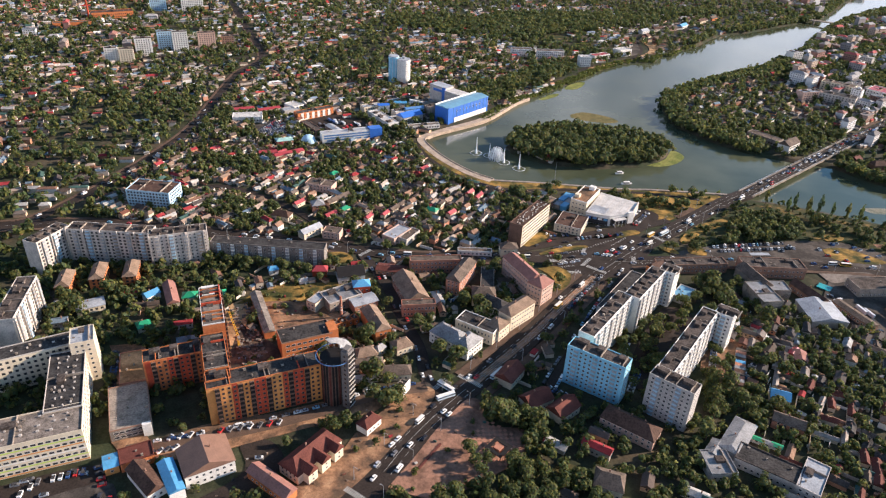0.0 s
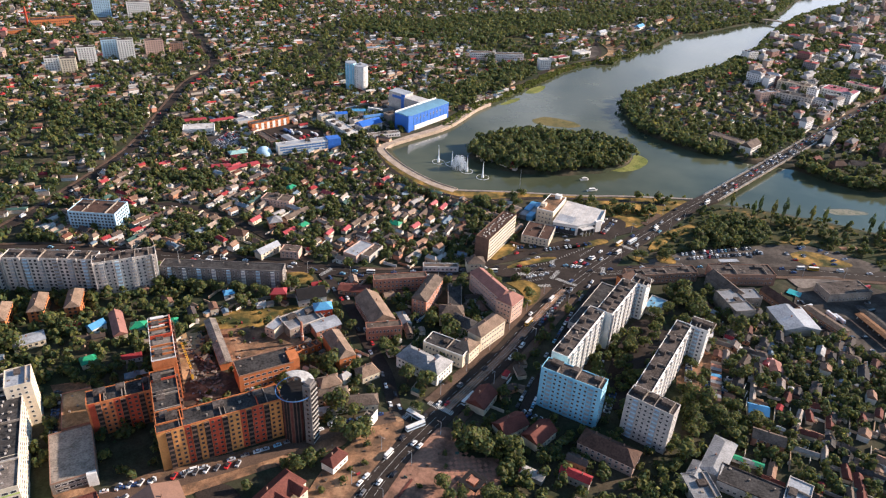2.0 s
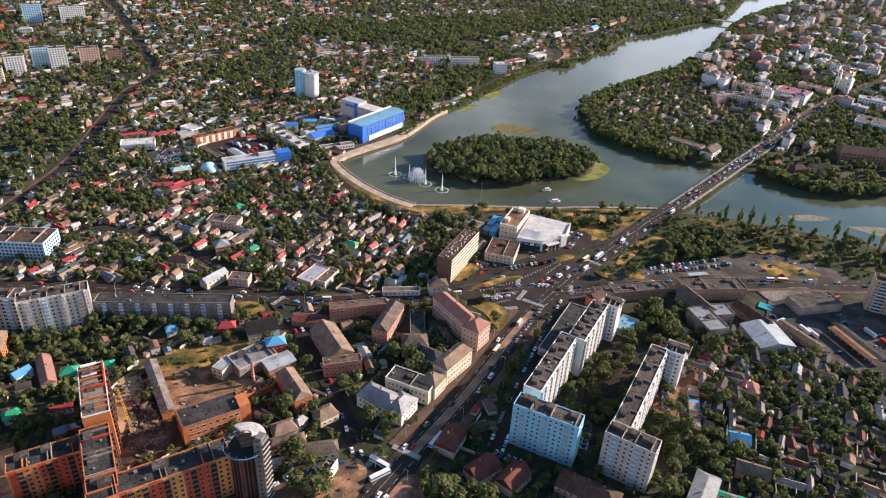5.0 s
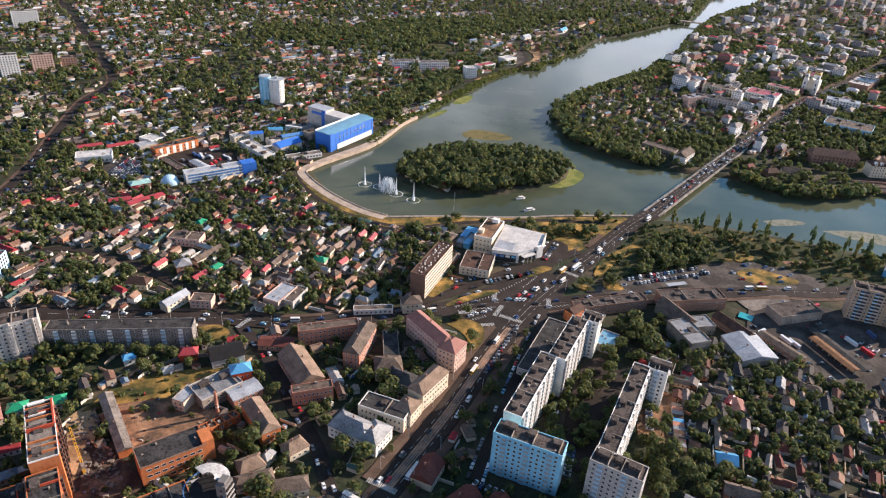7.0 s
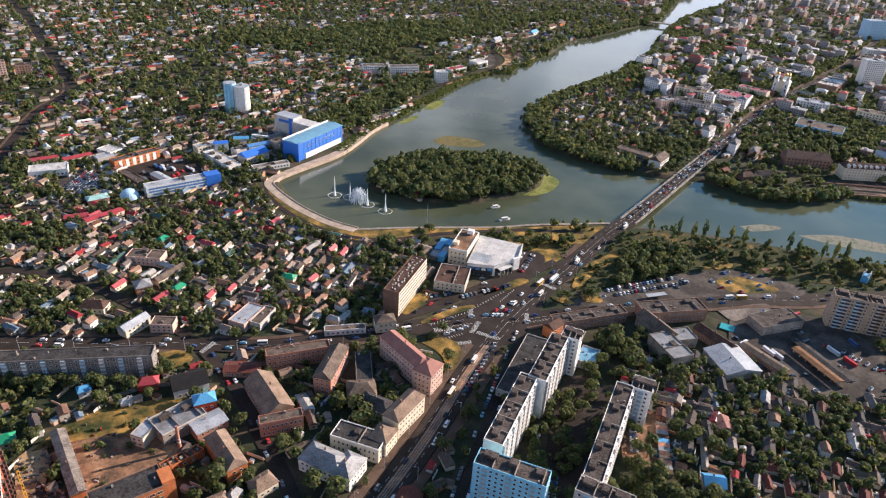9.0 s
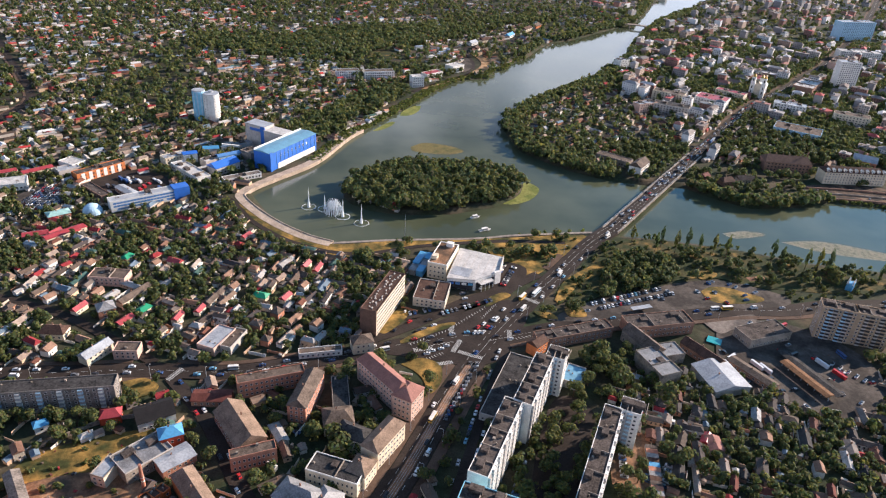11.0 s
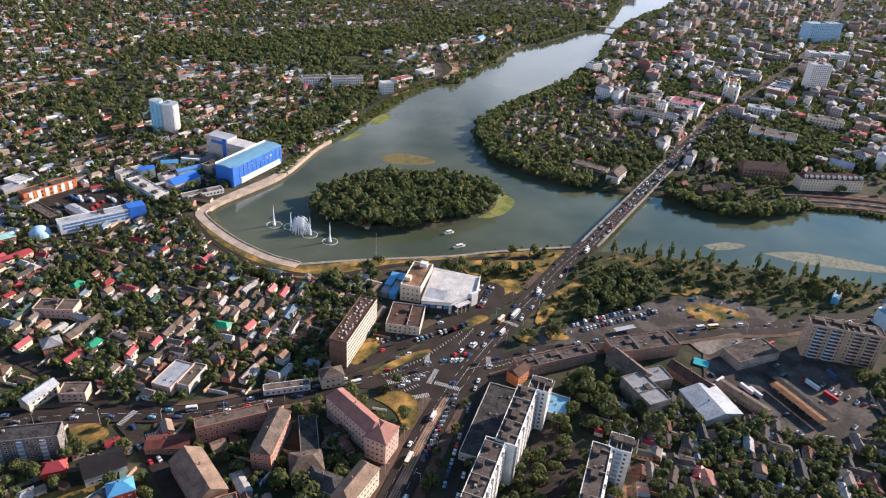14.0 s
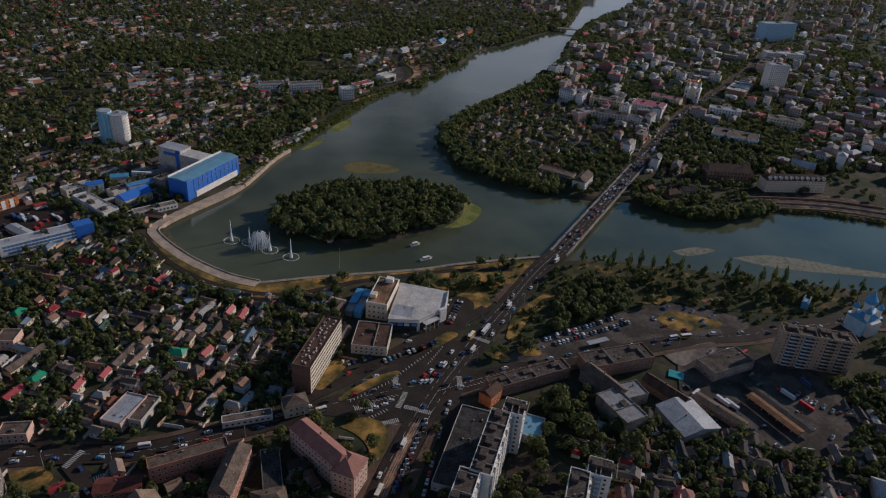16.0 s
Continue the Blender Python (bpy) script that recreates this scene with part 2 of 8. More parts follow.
def leaf_mat(name, cols, island):
    m = mat(name, None, 0.75, 0.3, 0.35, 0, palette=cols, island=island)
    nt = m.node_tree
    b = nt.nodes["Principled BSDF"]
    b.inputs["Specular IOR Level"].default_value = 0.25
    # light shines through the leaves
    thin, both = nt.nodes.new("ShaderNodeBsdfTranslucent"), nt.nodes.new("ShaderNodeMixShader")
    both.inputs[0].default_value = 0.48
    nt.links.new(b.inputs["Base Color"].links[0].from_socket, thin.inputs["Color"])
    nt.links.new(b.outputs[0], both.inputs[1])
    nt.links.new(thin.outputs[0], both.inputs[2])
    nt.links.new(both.outputs[0], nt.nodes["Material Output"].inputs["Surface"])
    return m


GREENS = [(0.088, 0.122, 0.040), (0.118, 0.142, 0.040), (0.070, 0.102, 0.042), (0.185, 0.182, 0.044), (0.086, 0.116, 0.052), (0.145, 0.146, 0.040), (0.112, 0.104, 0.046)]
LEAVES = leaf_mat("leaves", GREENS, True)
LEAVES_TREE = leaf_mat("tree_leaves", GREENS, False)
REEDS = leaf_mat("reed_leaves", [(0.15, 0.18, 0.035), (0.20, 0.19, 0.045), (0.11, 0.15, 0.035)], True)

WATER = bpy.data.materials.new("river_water")
WATER.use_nodes = True
nt = WATER.node_tree
bs = nt.nodes["Principled BSDF"]
bs.inputs["Base Color"].default_value = (0.061, 0.073, 0.03, 1)
bs.inputs["Roughness"].default_value, bs.inputs["IOR"].default_value = 0.10, 1.33
geo = nt.nodes.new("ShaderNodeNewGeometry")
n1, n2 = nt.nodes.new("ShaderNodeTexNoise"), nt.nodes.new("ShaderNodeTexNoise")
n1.inputs["Scale"].default_value, n1.inputs["Detail"].default_value = 0.6, 4
n2.inputs["Scale"].default_value, n2.inputs["Detail"].default_value = 0.012, 4
bp = nt.nodes.new("ShaderNodeBump")
bp.inputs["Strength"].default_value, bp.inputs["Distance"].default_value = 0.07, 0.2
mix = nt.nodes.new("ShaderNodeValToRGB")
mix.color_ramp.elements[0].position, mix.color_ramp.elements[0].color = 0.38, (0.056, 0.066, 0.038, 1)
mix.color_ramp.elements[1].position, mix.color_ramp.elements[1].color = 0.66, (0.098, 0.106, 0.064, 1)
for n in (n1, n2):
    nt.links.new(geo.outputs["Position"], n.inputs["Vector"])
nt.links.new(n2.outputs["Fac"], mix.inputs[0])
nt.links.new(mix.outputs[0], bs.inputs["Base Color"])
nt.links.new(n1.outputs["Fac"], bp.inputs["Height"])
nt.links.new(bp.outputs[0], bs.inputs["Normal"])


# ---- mesh tools ----
class Shape:
    """Vertices and faces of one mesh, gathered piece by piece."""

    def __init__(self):
        self.v, self.f = [], []

    def add(self, verts, faces):
        o = len(self.v)
        self.v.extend(tuple(p) for p in verts)
        self.f.extend([tuple(o + i for i in fc) for fc in faces])
        return self

    def box(self, x, y, z, sx, sy, sz, ang=0.0):
        """A box that stands on z, centred at x, y."""
        c, s = math.cos(ang), math.sin(ang)
        vs = []
        for zz in (z, z + sz):
            for dx, dy in ((-1, -1), (1, -1), (1, 1), (-1, 1)):
                px, py = dx * sx / 2, dy * sy / 2
                vs.append((x + c * px - s * py, y + s * px + c * py, zz))
        return self.add(vs, [(3, 2, 1, 0), (4, 5, 6, 7), (0, 1, 5, 4), (1, 2, 6, 5), (2, 3, 7, 6), (3, 0, 4, 7)])

    def roof(self, x, y, z, sx, sy, rise, ang=0.0, hip=0.0, eave=0.4, thick=0.18):
        """A gable roof with its ridge along x, or a hipped one where hip is above 0 (the part of the half length that slopes)."""
        c, s = math.cos(ang), math.sin(ang)
        hx, hy = sx / 2 + eave, sy / 2 + eave
        rx = hx - hip * min(hx, hy * 1.2)
        pts = [(-hx, -hy, z), (hx, -hy, z), (hx, hy, z), (-hx, hy, z), (-hx, -hy, z + thick), (hx, -hy, z + thick), (hx, hy, z + thick), (-hx, hy, z + thick),
               (-rx, 0, z + thick + rise), (rx, 0, z + thick + rise)]
        vs = [(x + c * a - s * b, y + s * a + c * b, h) for a, b, h in pts]
        return self.add(vs, [(3, 2, 1, 0), (0, 1, 5, 4), (1, 2, 6, 5), (2, 3, 7, 6), (3, 0, 4, 7), (4, 5, 9, 8), (6, 7, 8, 9), (5, 6, 9), (7, 4, 8)])

    def tube(self, x, y, z, r0, r1, h, n=10):
        vs = [(x + r * math.cos(2 * math.pi * i / n), y + r * math.sin(2 * math.pi * i / n), zz) for zz, r in ((z, r0), (z + h, r1)) for i in range(n)]
        fs = [(i, (i + 1) % n, n + (i + 1) % n, n + i) for i in range(n)]
        return self.add(vs, fs + [tuple(range(n, 2 * n)), tuple(reversed(range(n)))])

    def mesh(self, name, *mats):
        me = bpy.data.meshes.new(name)
        me.from_pydata(self.v, [], self.f)
        for m in mats:
            me.materials.append(m)
        me.update()
        return me


def part(name, shape, material, parent, label="", kind=""):
    me = shape.mesh(name, material) if isinstance(shape, Shape) else shape
    ob = new(name, me)
    ob.parent = parent
    return tagged(ob, label, kind=kind)


def thing(name, label, category, m, group="", kind=""):
    ob = new(name)
    ob.empty_display_size = 0.5
    ob.matrix_basis = m
    return tagged(ob, label, category, group, kind)


def joined(name, verts, faces, material, label, category, kind="stuff"):
    me = bpy.data.meshes.new(name)
    me.from_pydata(verts, [], faces)
    me.materials.append(material)
    me.update()
    return tagged(new(name, me), label, category, kind=kind)


def many_quads(name, verts, material, label, category, kind="stuff", parent=None):
    """One mesh of loose quads; verts is an array of n x 4 x 3."""
    n = len(verts)
    me = bpy.data.meshes.new(name)
    me.vertices.add(4 * n)
    me.loops.add(4 * n)
    me.polygons.add(n)
    me.vertices.foreach_set("co", np.ascontiguousarray(verts, dtype=np.float32).ravel())
    me.loops.foreach_set("vertex_index", np.arange(4 * n, dtype=np.int32))
    me.polygons.foreach_set("loop_start", np.arange(0, 4 * n, 4, dtype=np.int32))
    me.materials.append(material)
    me.update(calc_edges=True)
    me.validate()
    ob = new(name, me)
    ob.parent = parent
    return tagged(ob, label, category, kind=kind)

# ---- the river and the ground ----
NORTH = [(-80, 610), (-19, 688), (12, 763), (65, 850), (107, 919), (145, 985), (189, 1037), (230, 1053), (248, 1097), (267, 1109), (290, 1154), (322, 1192), (366, 1274), (397, 1320),
         (430, 1343), (457, 1361), (565, 1470), (665, 1566), (769, 1764), (841, 1905), (1150, 2300), (1900, 3000)]
SOUTH = [(2050, 2900), (1300, 2250), (990, 1933), (881, 1761), (738, 1602), (615, 1410), (545, 1280), (508, 1205), (450, 1128), (392, 1050), (328, 985), (264, 918), (214, 850),
         (208, 787), (214, 733), (239, 698), (264, 671), (296, 650), (330, 640), (375, 632), (396, 605), (423, 583), (480, 586), (523, 598), (569, 588), (628, 560),
         (760, 500), (1100, 330)]
NEAR = [(1080, 200), (760, 330), (519, 441), (468, 460), (421, 472), (357, 500), (309, 514), (259, 524), (236, 528), (211, 526), (162, 522), (125, 516), (54, 513), (2, 508),
        (-22, 523), (-53, 553)]
RIVER = np.array(NORTH + SOUTH + NEAR, float)
ISLAND = np.array([(8, 606), (16, 588), (32, 574), (64, 564), (110, 566), (155, 582), (182, 606), (196, 634), (186, 660), (150, 678), (100, 684), (50, 672), (18, 640)], float)


def edge_distance(px, py, poly, closed=True):
    """Distance from points to the edges of a polyline."""
    best = np.full(px.shape, 1e9)
    n = len(poly)
    for i in range(n if closed else n - 1):
        ax, ay = poly[i]
        bx, by = poly[(i + 1) % n]
        dx, dy = bx - ax, by - ay
        k = np.clip(((px - ax) * dx + (py - ay) * dy) / max(dx * dx + dy * dy, 1e-9), 0, 1)
        best = np.minimum(best, np.hypot(px - ax - k * dx, py - ay - k * dy))
    return best


def inside(px, py, poly):
    res = np.zeros(px.shape, bool)
    n = len(poly)
    for i in range(n):
        ax, ay = poly[i]
        bx, by = poly[(i + 1) % n]
        if ay == by:
            continue
        res ^= ((ay > py) != (by > py)) & (px < (bx - ax) * (py - ay) / (by - ay) + ax)
    return res


def water_depth(px, py):
    """Positive in the river, negative on land: metres to the shore."""
    d = edge_distance(px, py, RIVER) * np.where(inside(px, py, RIVER), 1, -1)
    e = edge_distance(px, py, ISLAND) * np.where(inside(px, py, ISLAND), -1, 1)
    return np.minimum(d, e)


def axis(lo, a, b, hi, step):
    out = list(np.arange(a, b + 0.1, step))
    s = step
    while out[-1] < hi:
        s *= 1.5
        out.append(out[-1] + s)
    s = step
    while out[0] > lo:
        s *= 1.5
        out.insert(0, out[0] - s)
    return np.array(out)


xs, ys = axis(-4500, -130, 640, 4500, 5.0), axis(-3500, 420, 1500, 4800, 5.0)
gx, gy = np.meshgrid(xs, ys)
depth = water_depth(gx, gy)
gz = np.where(depth > -6, np.clip(-3.0 - depth * 0.55, -7, 0), 0.0)
gz += np.where(depth < -25, 0.35 * np.sin(gx * 0.021) * np.cos(gy * 0.017) - 0.36, -0.02)
ny_, nx_ = gx.shape
idx = np.arange(nx_ * ny_).reshape(ny_, nx_)
faces = np.stack([idx[:-1, :-1], idx[:-1, 1:], idx[1:, 1:], idx[1:, :-1]], -1).reshape(-1, 4)
joined("ground", np.stack([gx, gy, gz], -1).reshape(-1, 3).tolist(), faces.tolist(), GROUND, "mottled earth and rough grass of the town", "ground", "structure")
joined("water", [(-4000, -200, -3), (4400, -200, -3), (4400, 4700, -3), (-4000, 4700, -3)], [(0, 1, 2, 3)], WATER, "calm grey-green river water", "river", "structure")


# ---- roads ----
def offset_line(pts, d):
    out = []
    for i, (x, y) in enumerate(pts):
        ax, ay = pts[max(i - 1, 0)]
        bx, by = pts[min(i + 1, len(pts) - 1)]
        l = math.hypot(bx - ax, by - ay)
        out.append((x - (by - ay) / l * d, y + (bx - ax) / l * d))
    return out


def smooth_line(pts, n=6):
    """A Catmull-Rom curve through the points."""
    out = []
    for i in range(len(pts) - 1):
        p0, p1, p2, p3 = pts[max(i - 1, 0)], pts[i], pts[i + 1], pts[min(i + 2, len(pts) - 1)]
        for k in range(n):
            t = k / n
            out.append(tuple(0.5 * (2 * b + (c - a) * t + (2 * a - 5 * b + 4 * c - d) * t * t + (3 * b - a - 3 * c + d) * t ** 3) for a, b, c, d in zip(p0, p1, p2, p3)))
    return out + [pts[-1]]


def ribbon(shape, pts, width, z, side=0.0, thick=0.0):
    a, b = offset_line(pts, side + width / 2), offset_line(pts, side - width / 2)
    n = len(pts)
    zs = z if hasattr(z, "__len__") else [z] * n
    vs = [(x, y, h) for (x, y), h in zip(a, zs)] + [(x, y, h) for (x, y), h in zip(b, zs)]
    fs = [(i, n + i, n + i + 1, i + 1) for i in range(n - 1)]
    if thick:
        vs += [(x, y, h - thick) for x, y, h in vs]
        m = 2 * n
        fs += [(m + i + 1, m + n + i + 1, m + n + i, m + i) for i in range(n - 1)]
        fs += [(i, i + 1, m + i + 1, m + i) for i in range(n - 1)] + [(n + i + 1, n + i, m + n + i, m + n + i + 1) for i in range(n - 1)]
        fs += [(0, m, m + n, n), (n - 1, 2 * n - 1, m + 2 * n - 1, m + n - 1)]
    return shape.add(vs, fs)


AVENUE = smooth_line([(-75, 20), (-34, 98), (-16, 142), (2, 176), (25, 213), (50, 255), (79, 310), (107, 356), (138, 397), (185, 453), (222, 497), (256, 529)])
BRIDGE = [(256, 529), (422, 718)]
CITYROAD = smooth_line([(422, 718), (442, 744), (539, 855), (623, 946), (698, 1011), (832, 1139), (960, 1265), (1300, 1650), (1700, 2150)])
EASTROAD = smooth_line([(112, 364), (140, 372), (177, 381), (219, 387), (267, 392), (310, 397), (353, 396), (413, 402), (520, 385), (800, 260)])
LEFTROAD = smooth_line([(105, 372), (51, 362), (10, 350), (-20, 344), (-57, 337), (-110, 341), (-161, 340), (-233, 341), (-330, 335), (-388, 318), (-500, 280)])
MIDSTREET = smooth_line([(-92, 334), (-64, 295), (-43, 254), (-26, 223), (-14, 190), (2, 172)])
UPPER = smooth_line([(-105, 348), (-135, 371), (-182, 404), (-249, 430), (-290, 412), (-352, 400)])
WESTROAD = smooth_line([(-388, 318), (-374, 342), (-360, 405), (-351, 494), (-351, 573), (-373, 700), (-388, 800), (-384, 880), (-440, 990), (-507, 1107), (-620, 1302), (-900, 1750)])
QUAYROAD = smooth_line([(-345, 520), (-250, 545), (-170, 560), (-112, 588), (-96, 590), (-70, 545), (-30, 505), (20, 486), (80, 500), (150, 508), (205, 505)])
FACTORYLANE = smooth_line([(-165, 105), (-121, 125), (-74, 152), (-45, 172), (-15, 186)])
BLOCKLANE = smooth_line([(60, 200), (72, 232), (92, 282), (112, 330), (122, 352)])
MALLROAD = smooth_line([(20, 362), (62, 385), (100, 412), (138, 432), (168, 452)])
RIVERROAD = smooth_line([(104, 958), (122, 986), (152, 1014), (190, 1054), (208, 1090), (216, 1130), (216, 1170), (216, 1204), (222, 1248), (256, 1287), (305, 1303), (352, 1372), (402, 1438), (445, 1478)])
CAMPROAD = smooth_line([(-700, 800), (-560, 800), (-420, 870), (-380, 900)])
ROADS = [("road_avenue", AVENUE, 16.5, 0.10), ("road_city", CITYROAD, 13.0, 0.10), ("road_east", EASTROAD, 15.0, 0.115), ("road_left", LEFTROAD, 13.5, 0.13),
         ("road_side_street", MIDSTREET, 8.5, 0.145), ("road_upper", UPPER, 7.0, 0.16), ("road_west", WESTROAD, 10.0, 0.175), ("road_quay", QUAYROAD, 5.0, 0.19),
         ("road_lane", BLOCKLANE, 5.5, 0.22), ("road_mall", MALLROAD, 9.0, 0.235), ("road_river", RIVERROAD, 7.0, 0.25),
         ("road_camp", CAMPROAD, 8.0, 0.27)]
LIFT = 2.2          # how far the bridge stands above the streets


def ramp(x, y):
    """Extra height of the avenue and the town road where they climb to the bridge."""
    (ax, ay), (bx, by) = BRIDGE
    k = min(max(((x - ax) * (bx - ax) + (y - ay) * (by - ay)) / ((bx - ax) ** 2 + (by - ay) ** 2), 0), 1)
    d = math.hypot(x - ax - k * (bx - ax), y - ay - k * (by - ay))
    t = min(max(1 - d / 75, 0), 1)
    return LIFT * t * t * (3 - 2 * t)


for name, line, w, z in ROADS:
    up = name in ("road_avenue", "road_city")
    zs = [z + 0.02 + (ramp(*p) if up else 0) for p in line]
    tagged(new(name, ribbon(Shape(), line, w, zs, thick=3.0 if up else 0.5).mesh(name, ASPHALT)), "worn grey asphalt road", "road", kind="structure")
tagged(new("road_dirt", ribbon(Shape(), FACTORYLANE, 9, 0.2, thick=0.4).mesh("road_dirt", PAVING)), "reddish trodden dirt lane", "road", kind="structure")
def patch(name, poly, material, z, label, category):
    """A flat area of ground inside an outline."""
    pts = smooth_line(list(poly) + [poly[0]], 4)[:-1]
    n = len(pts)
    vs = [(x, y, z) for x, y in pts] + [(x, y, z - 0.5) for x, y in pts]
    return tagged(new(name, Shape().add(vs, [tuple(range(n))] + [(i, n + i, n + (i + 1) % n, (i + 1) % n) for i in range(n)]).mesh(name, material)), label, category, kind="structure")


JUNCTION = [(40, 352), (70, 345), (95, 338), (118, 345), (140, 380), (150, 405), (135, 415), (110, 405), (70, 382)]
PLAZA = [(-22, 106), (-12, 129), (-4, 150), (5, 169), (12, 180), (20, 178), (26, 160), (46, 160), (47, 142), (36, 128), (6, 104)]
BUSYARD = [(270, 345), (277, 312), (300, 286), (338, 278), (370, 300), (376, 340), (352, 372), (320, 384), (290, 380)]
CARPARK = [(160, 388), (186, 386), (250, 396), (300, 402), (354, 401), (350, 424), (318, 440), (281, 437), (234, 422), (192, 408)]
MALLPARK = [(50, 405), (60, 388), (90, 400), (128, 415), (150, 436), (160, 462), (140, 470), (125, 430), (90, 395)]
WORKYARD = [(-152, 244), (-132, 262), (-92, 254), (-84, 232), (-104, 222), (-120, 212)]
DRYLOT = [(-162, 246), (-148, 272), (-118, 284), (-92, 289), (-84, 282), (-105, 262), (-135, 256)]
EXCAVATION = [(-168, 240), (-160, 252), (-150, 240), (-143, 214), (-132, 182), (-139, 176), (-152, 208)]
BEACH = [(-88, 582), (-66, 542), (-46, 515), (-18, 490), (12, 481), (60, 495), (120, 508), (160, 514), (120, 512), (54, 509), (2, 503), (-26, 518), (-56, 548)]
PARK = [(178, 420), (200, 446), (236, 490), (262, 512), (310, 504), (356, 490), (420, 462), (470, 445), (440, 418), (352, 428), (318, 444), (281, 441), (232, 428), (194, 412)]
VERGE = [(140, 432), (172, 456), (214, 500), (226, 520), (170, 516), (130, 508), (140, 470)]
TRIANGLE = [(51, 366), (71, 381), (90, 387), (89, 382), (70, 372), (53, 363)]
SLABLAWN = [(37, 376), (47, 399), (58, 406), (60, 400), (52, 386), (42, 375)]
SMALLISLE = [(122, 419), (133, 425), (139, 421), (127, 412), (117, 406)]
EASTLAWN = [(172, 414), (186, 440), (211, 461), (246, 482), (238, 464), (200, 438), (178, 411)]
PALEYARD = [(277, 384), (300, 388), (322, 391), (318, 380), (299, 374), (284, 368)]
ROADDIRT = [(-60, 70), (-37, 108), (-22, 142), (-11, 168), (-9, 182), (-16, 190), (-28, 182), (-36, 162), (-47, 142), (-54, 120), (-72, 90)]
INSTYARD = [(-222, 186), (-200, 190), (-184, 162), (-160, 118), (-140, 108), (-150, 100), (-176, 110), (-196, 146), (-206, 168)]
LANEYARD = [(-150, 112), (-134, 130), (-100, 146), (-60, 168), (-44, 172), (-40, 160), (-74, 140), (-110, 118), (-138, 104)]
GARAGEYARD = [(158, 236), (176, 220), (190, 262), (182, 282), (170, 270), (162, 252)]
FACTORYYARD = [(-234, 626), (-206, 656), (-166, 642), (-148, 612), (-188, 578), (-216, 598)]
BAZAAR = [(-287, 590), (-271, 620), (-246, 602), (-242, 580), (-256, 558), (-274, 570)]
RIVERYARD = [(500, 602), (520, 606), (590, 586), (645, 560), (655, 585), (622, 628), (540, 640), (505, 630)]
FRONTSTREET = [(-250, 20), (-200, 60), (-164, 84), (-150, 74), (-128, 66), (-104, 78), (-88, 84), (-66, 96), (-56, 86), (-84, 40), (-110, 10)]
SITE = [(-150, 226), (-118, 206), (-110, 192), (-132, 178), (-142, 186)]
COURT = [(106, 216), (118, 207), (132, 214), (148, 256), (164, 286), (158, 304), (142, 302), (124, 266)]
PARKLAWN = [(36, 122), (56, 131), (71, 139), (78, 132), (66, 112), (50, 100), (34, 104)]
RIVERSAND = [(120, 970), (148, 1000), (188, 1042), (222, 1076), (243, 1112), (250, 1140), (244, 1175), (226, 1206), (220, 1206), (230, 1168), (230, 1128), (214, 1090), (186, 1050), (144, 1010), (117, 977)]
RIVERLOT = [(198, 1160), (212, 1170), (213, 1122), (204, 1090), (190, 1070), (196, 1110)]
MEADOW = [(36, 1190), (70, 1199), (88, 1186), (87, 1150), (44, 1156)]
ISLET = [(50, 341), (64, 347), (75, 340), (76, 328), (72, 317), (66, 312), (63, 326), (57, 335)]
SHOPSTREET = [(-235, 58), (-180, 92), (-164, 86), (-150, 72), (-128, 70), (-112, 84), (-98, 104), (-108, 122), (-92, 126), (-80, 112), (-92, 88), (-120, 56), (-170, 26)]
HOOKLAWN = [(-119, 330), (-107, 333), (-97, 325), (-103, 317), (-113, 316)]
ROUNDROAD = [(280, 410), (288, 432), (312, 441), (340, 432), (364, 414), (352, 401), (300, 400)]
ROUND = [(295, 424), (305, 430), (318, 430), (331, 422), (343, 413), (334, 407), (308, 406), (296, 412)]
SMALLLAWN = [(302, 450), (305, 442), (318, 446), (322, 452), (314, 456)]
CHEVRONS = [(152, 399), (156, 392), (168, 389), (164, 397)]
STOPLAWN = [(176, 401), (178, 392), (191, 392), (189, 405)]
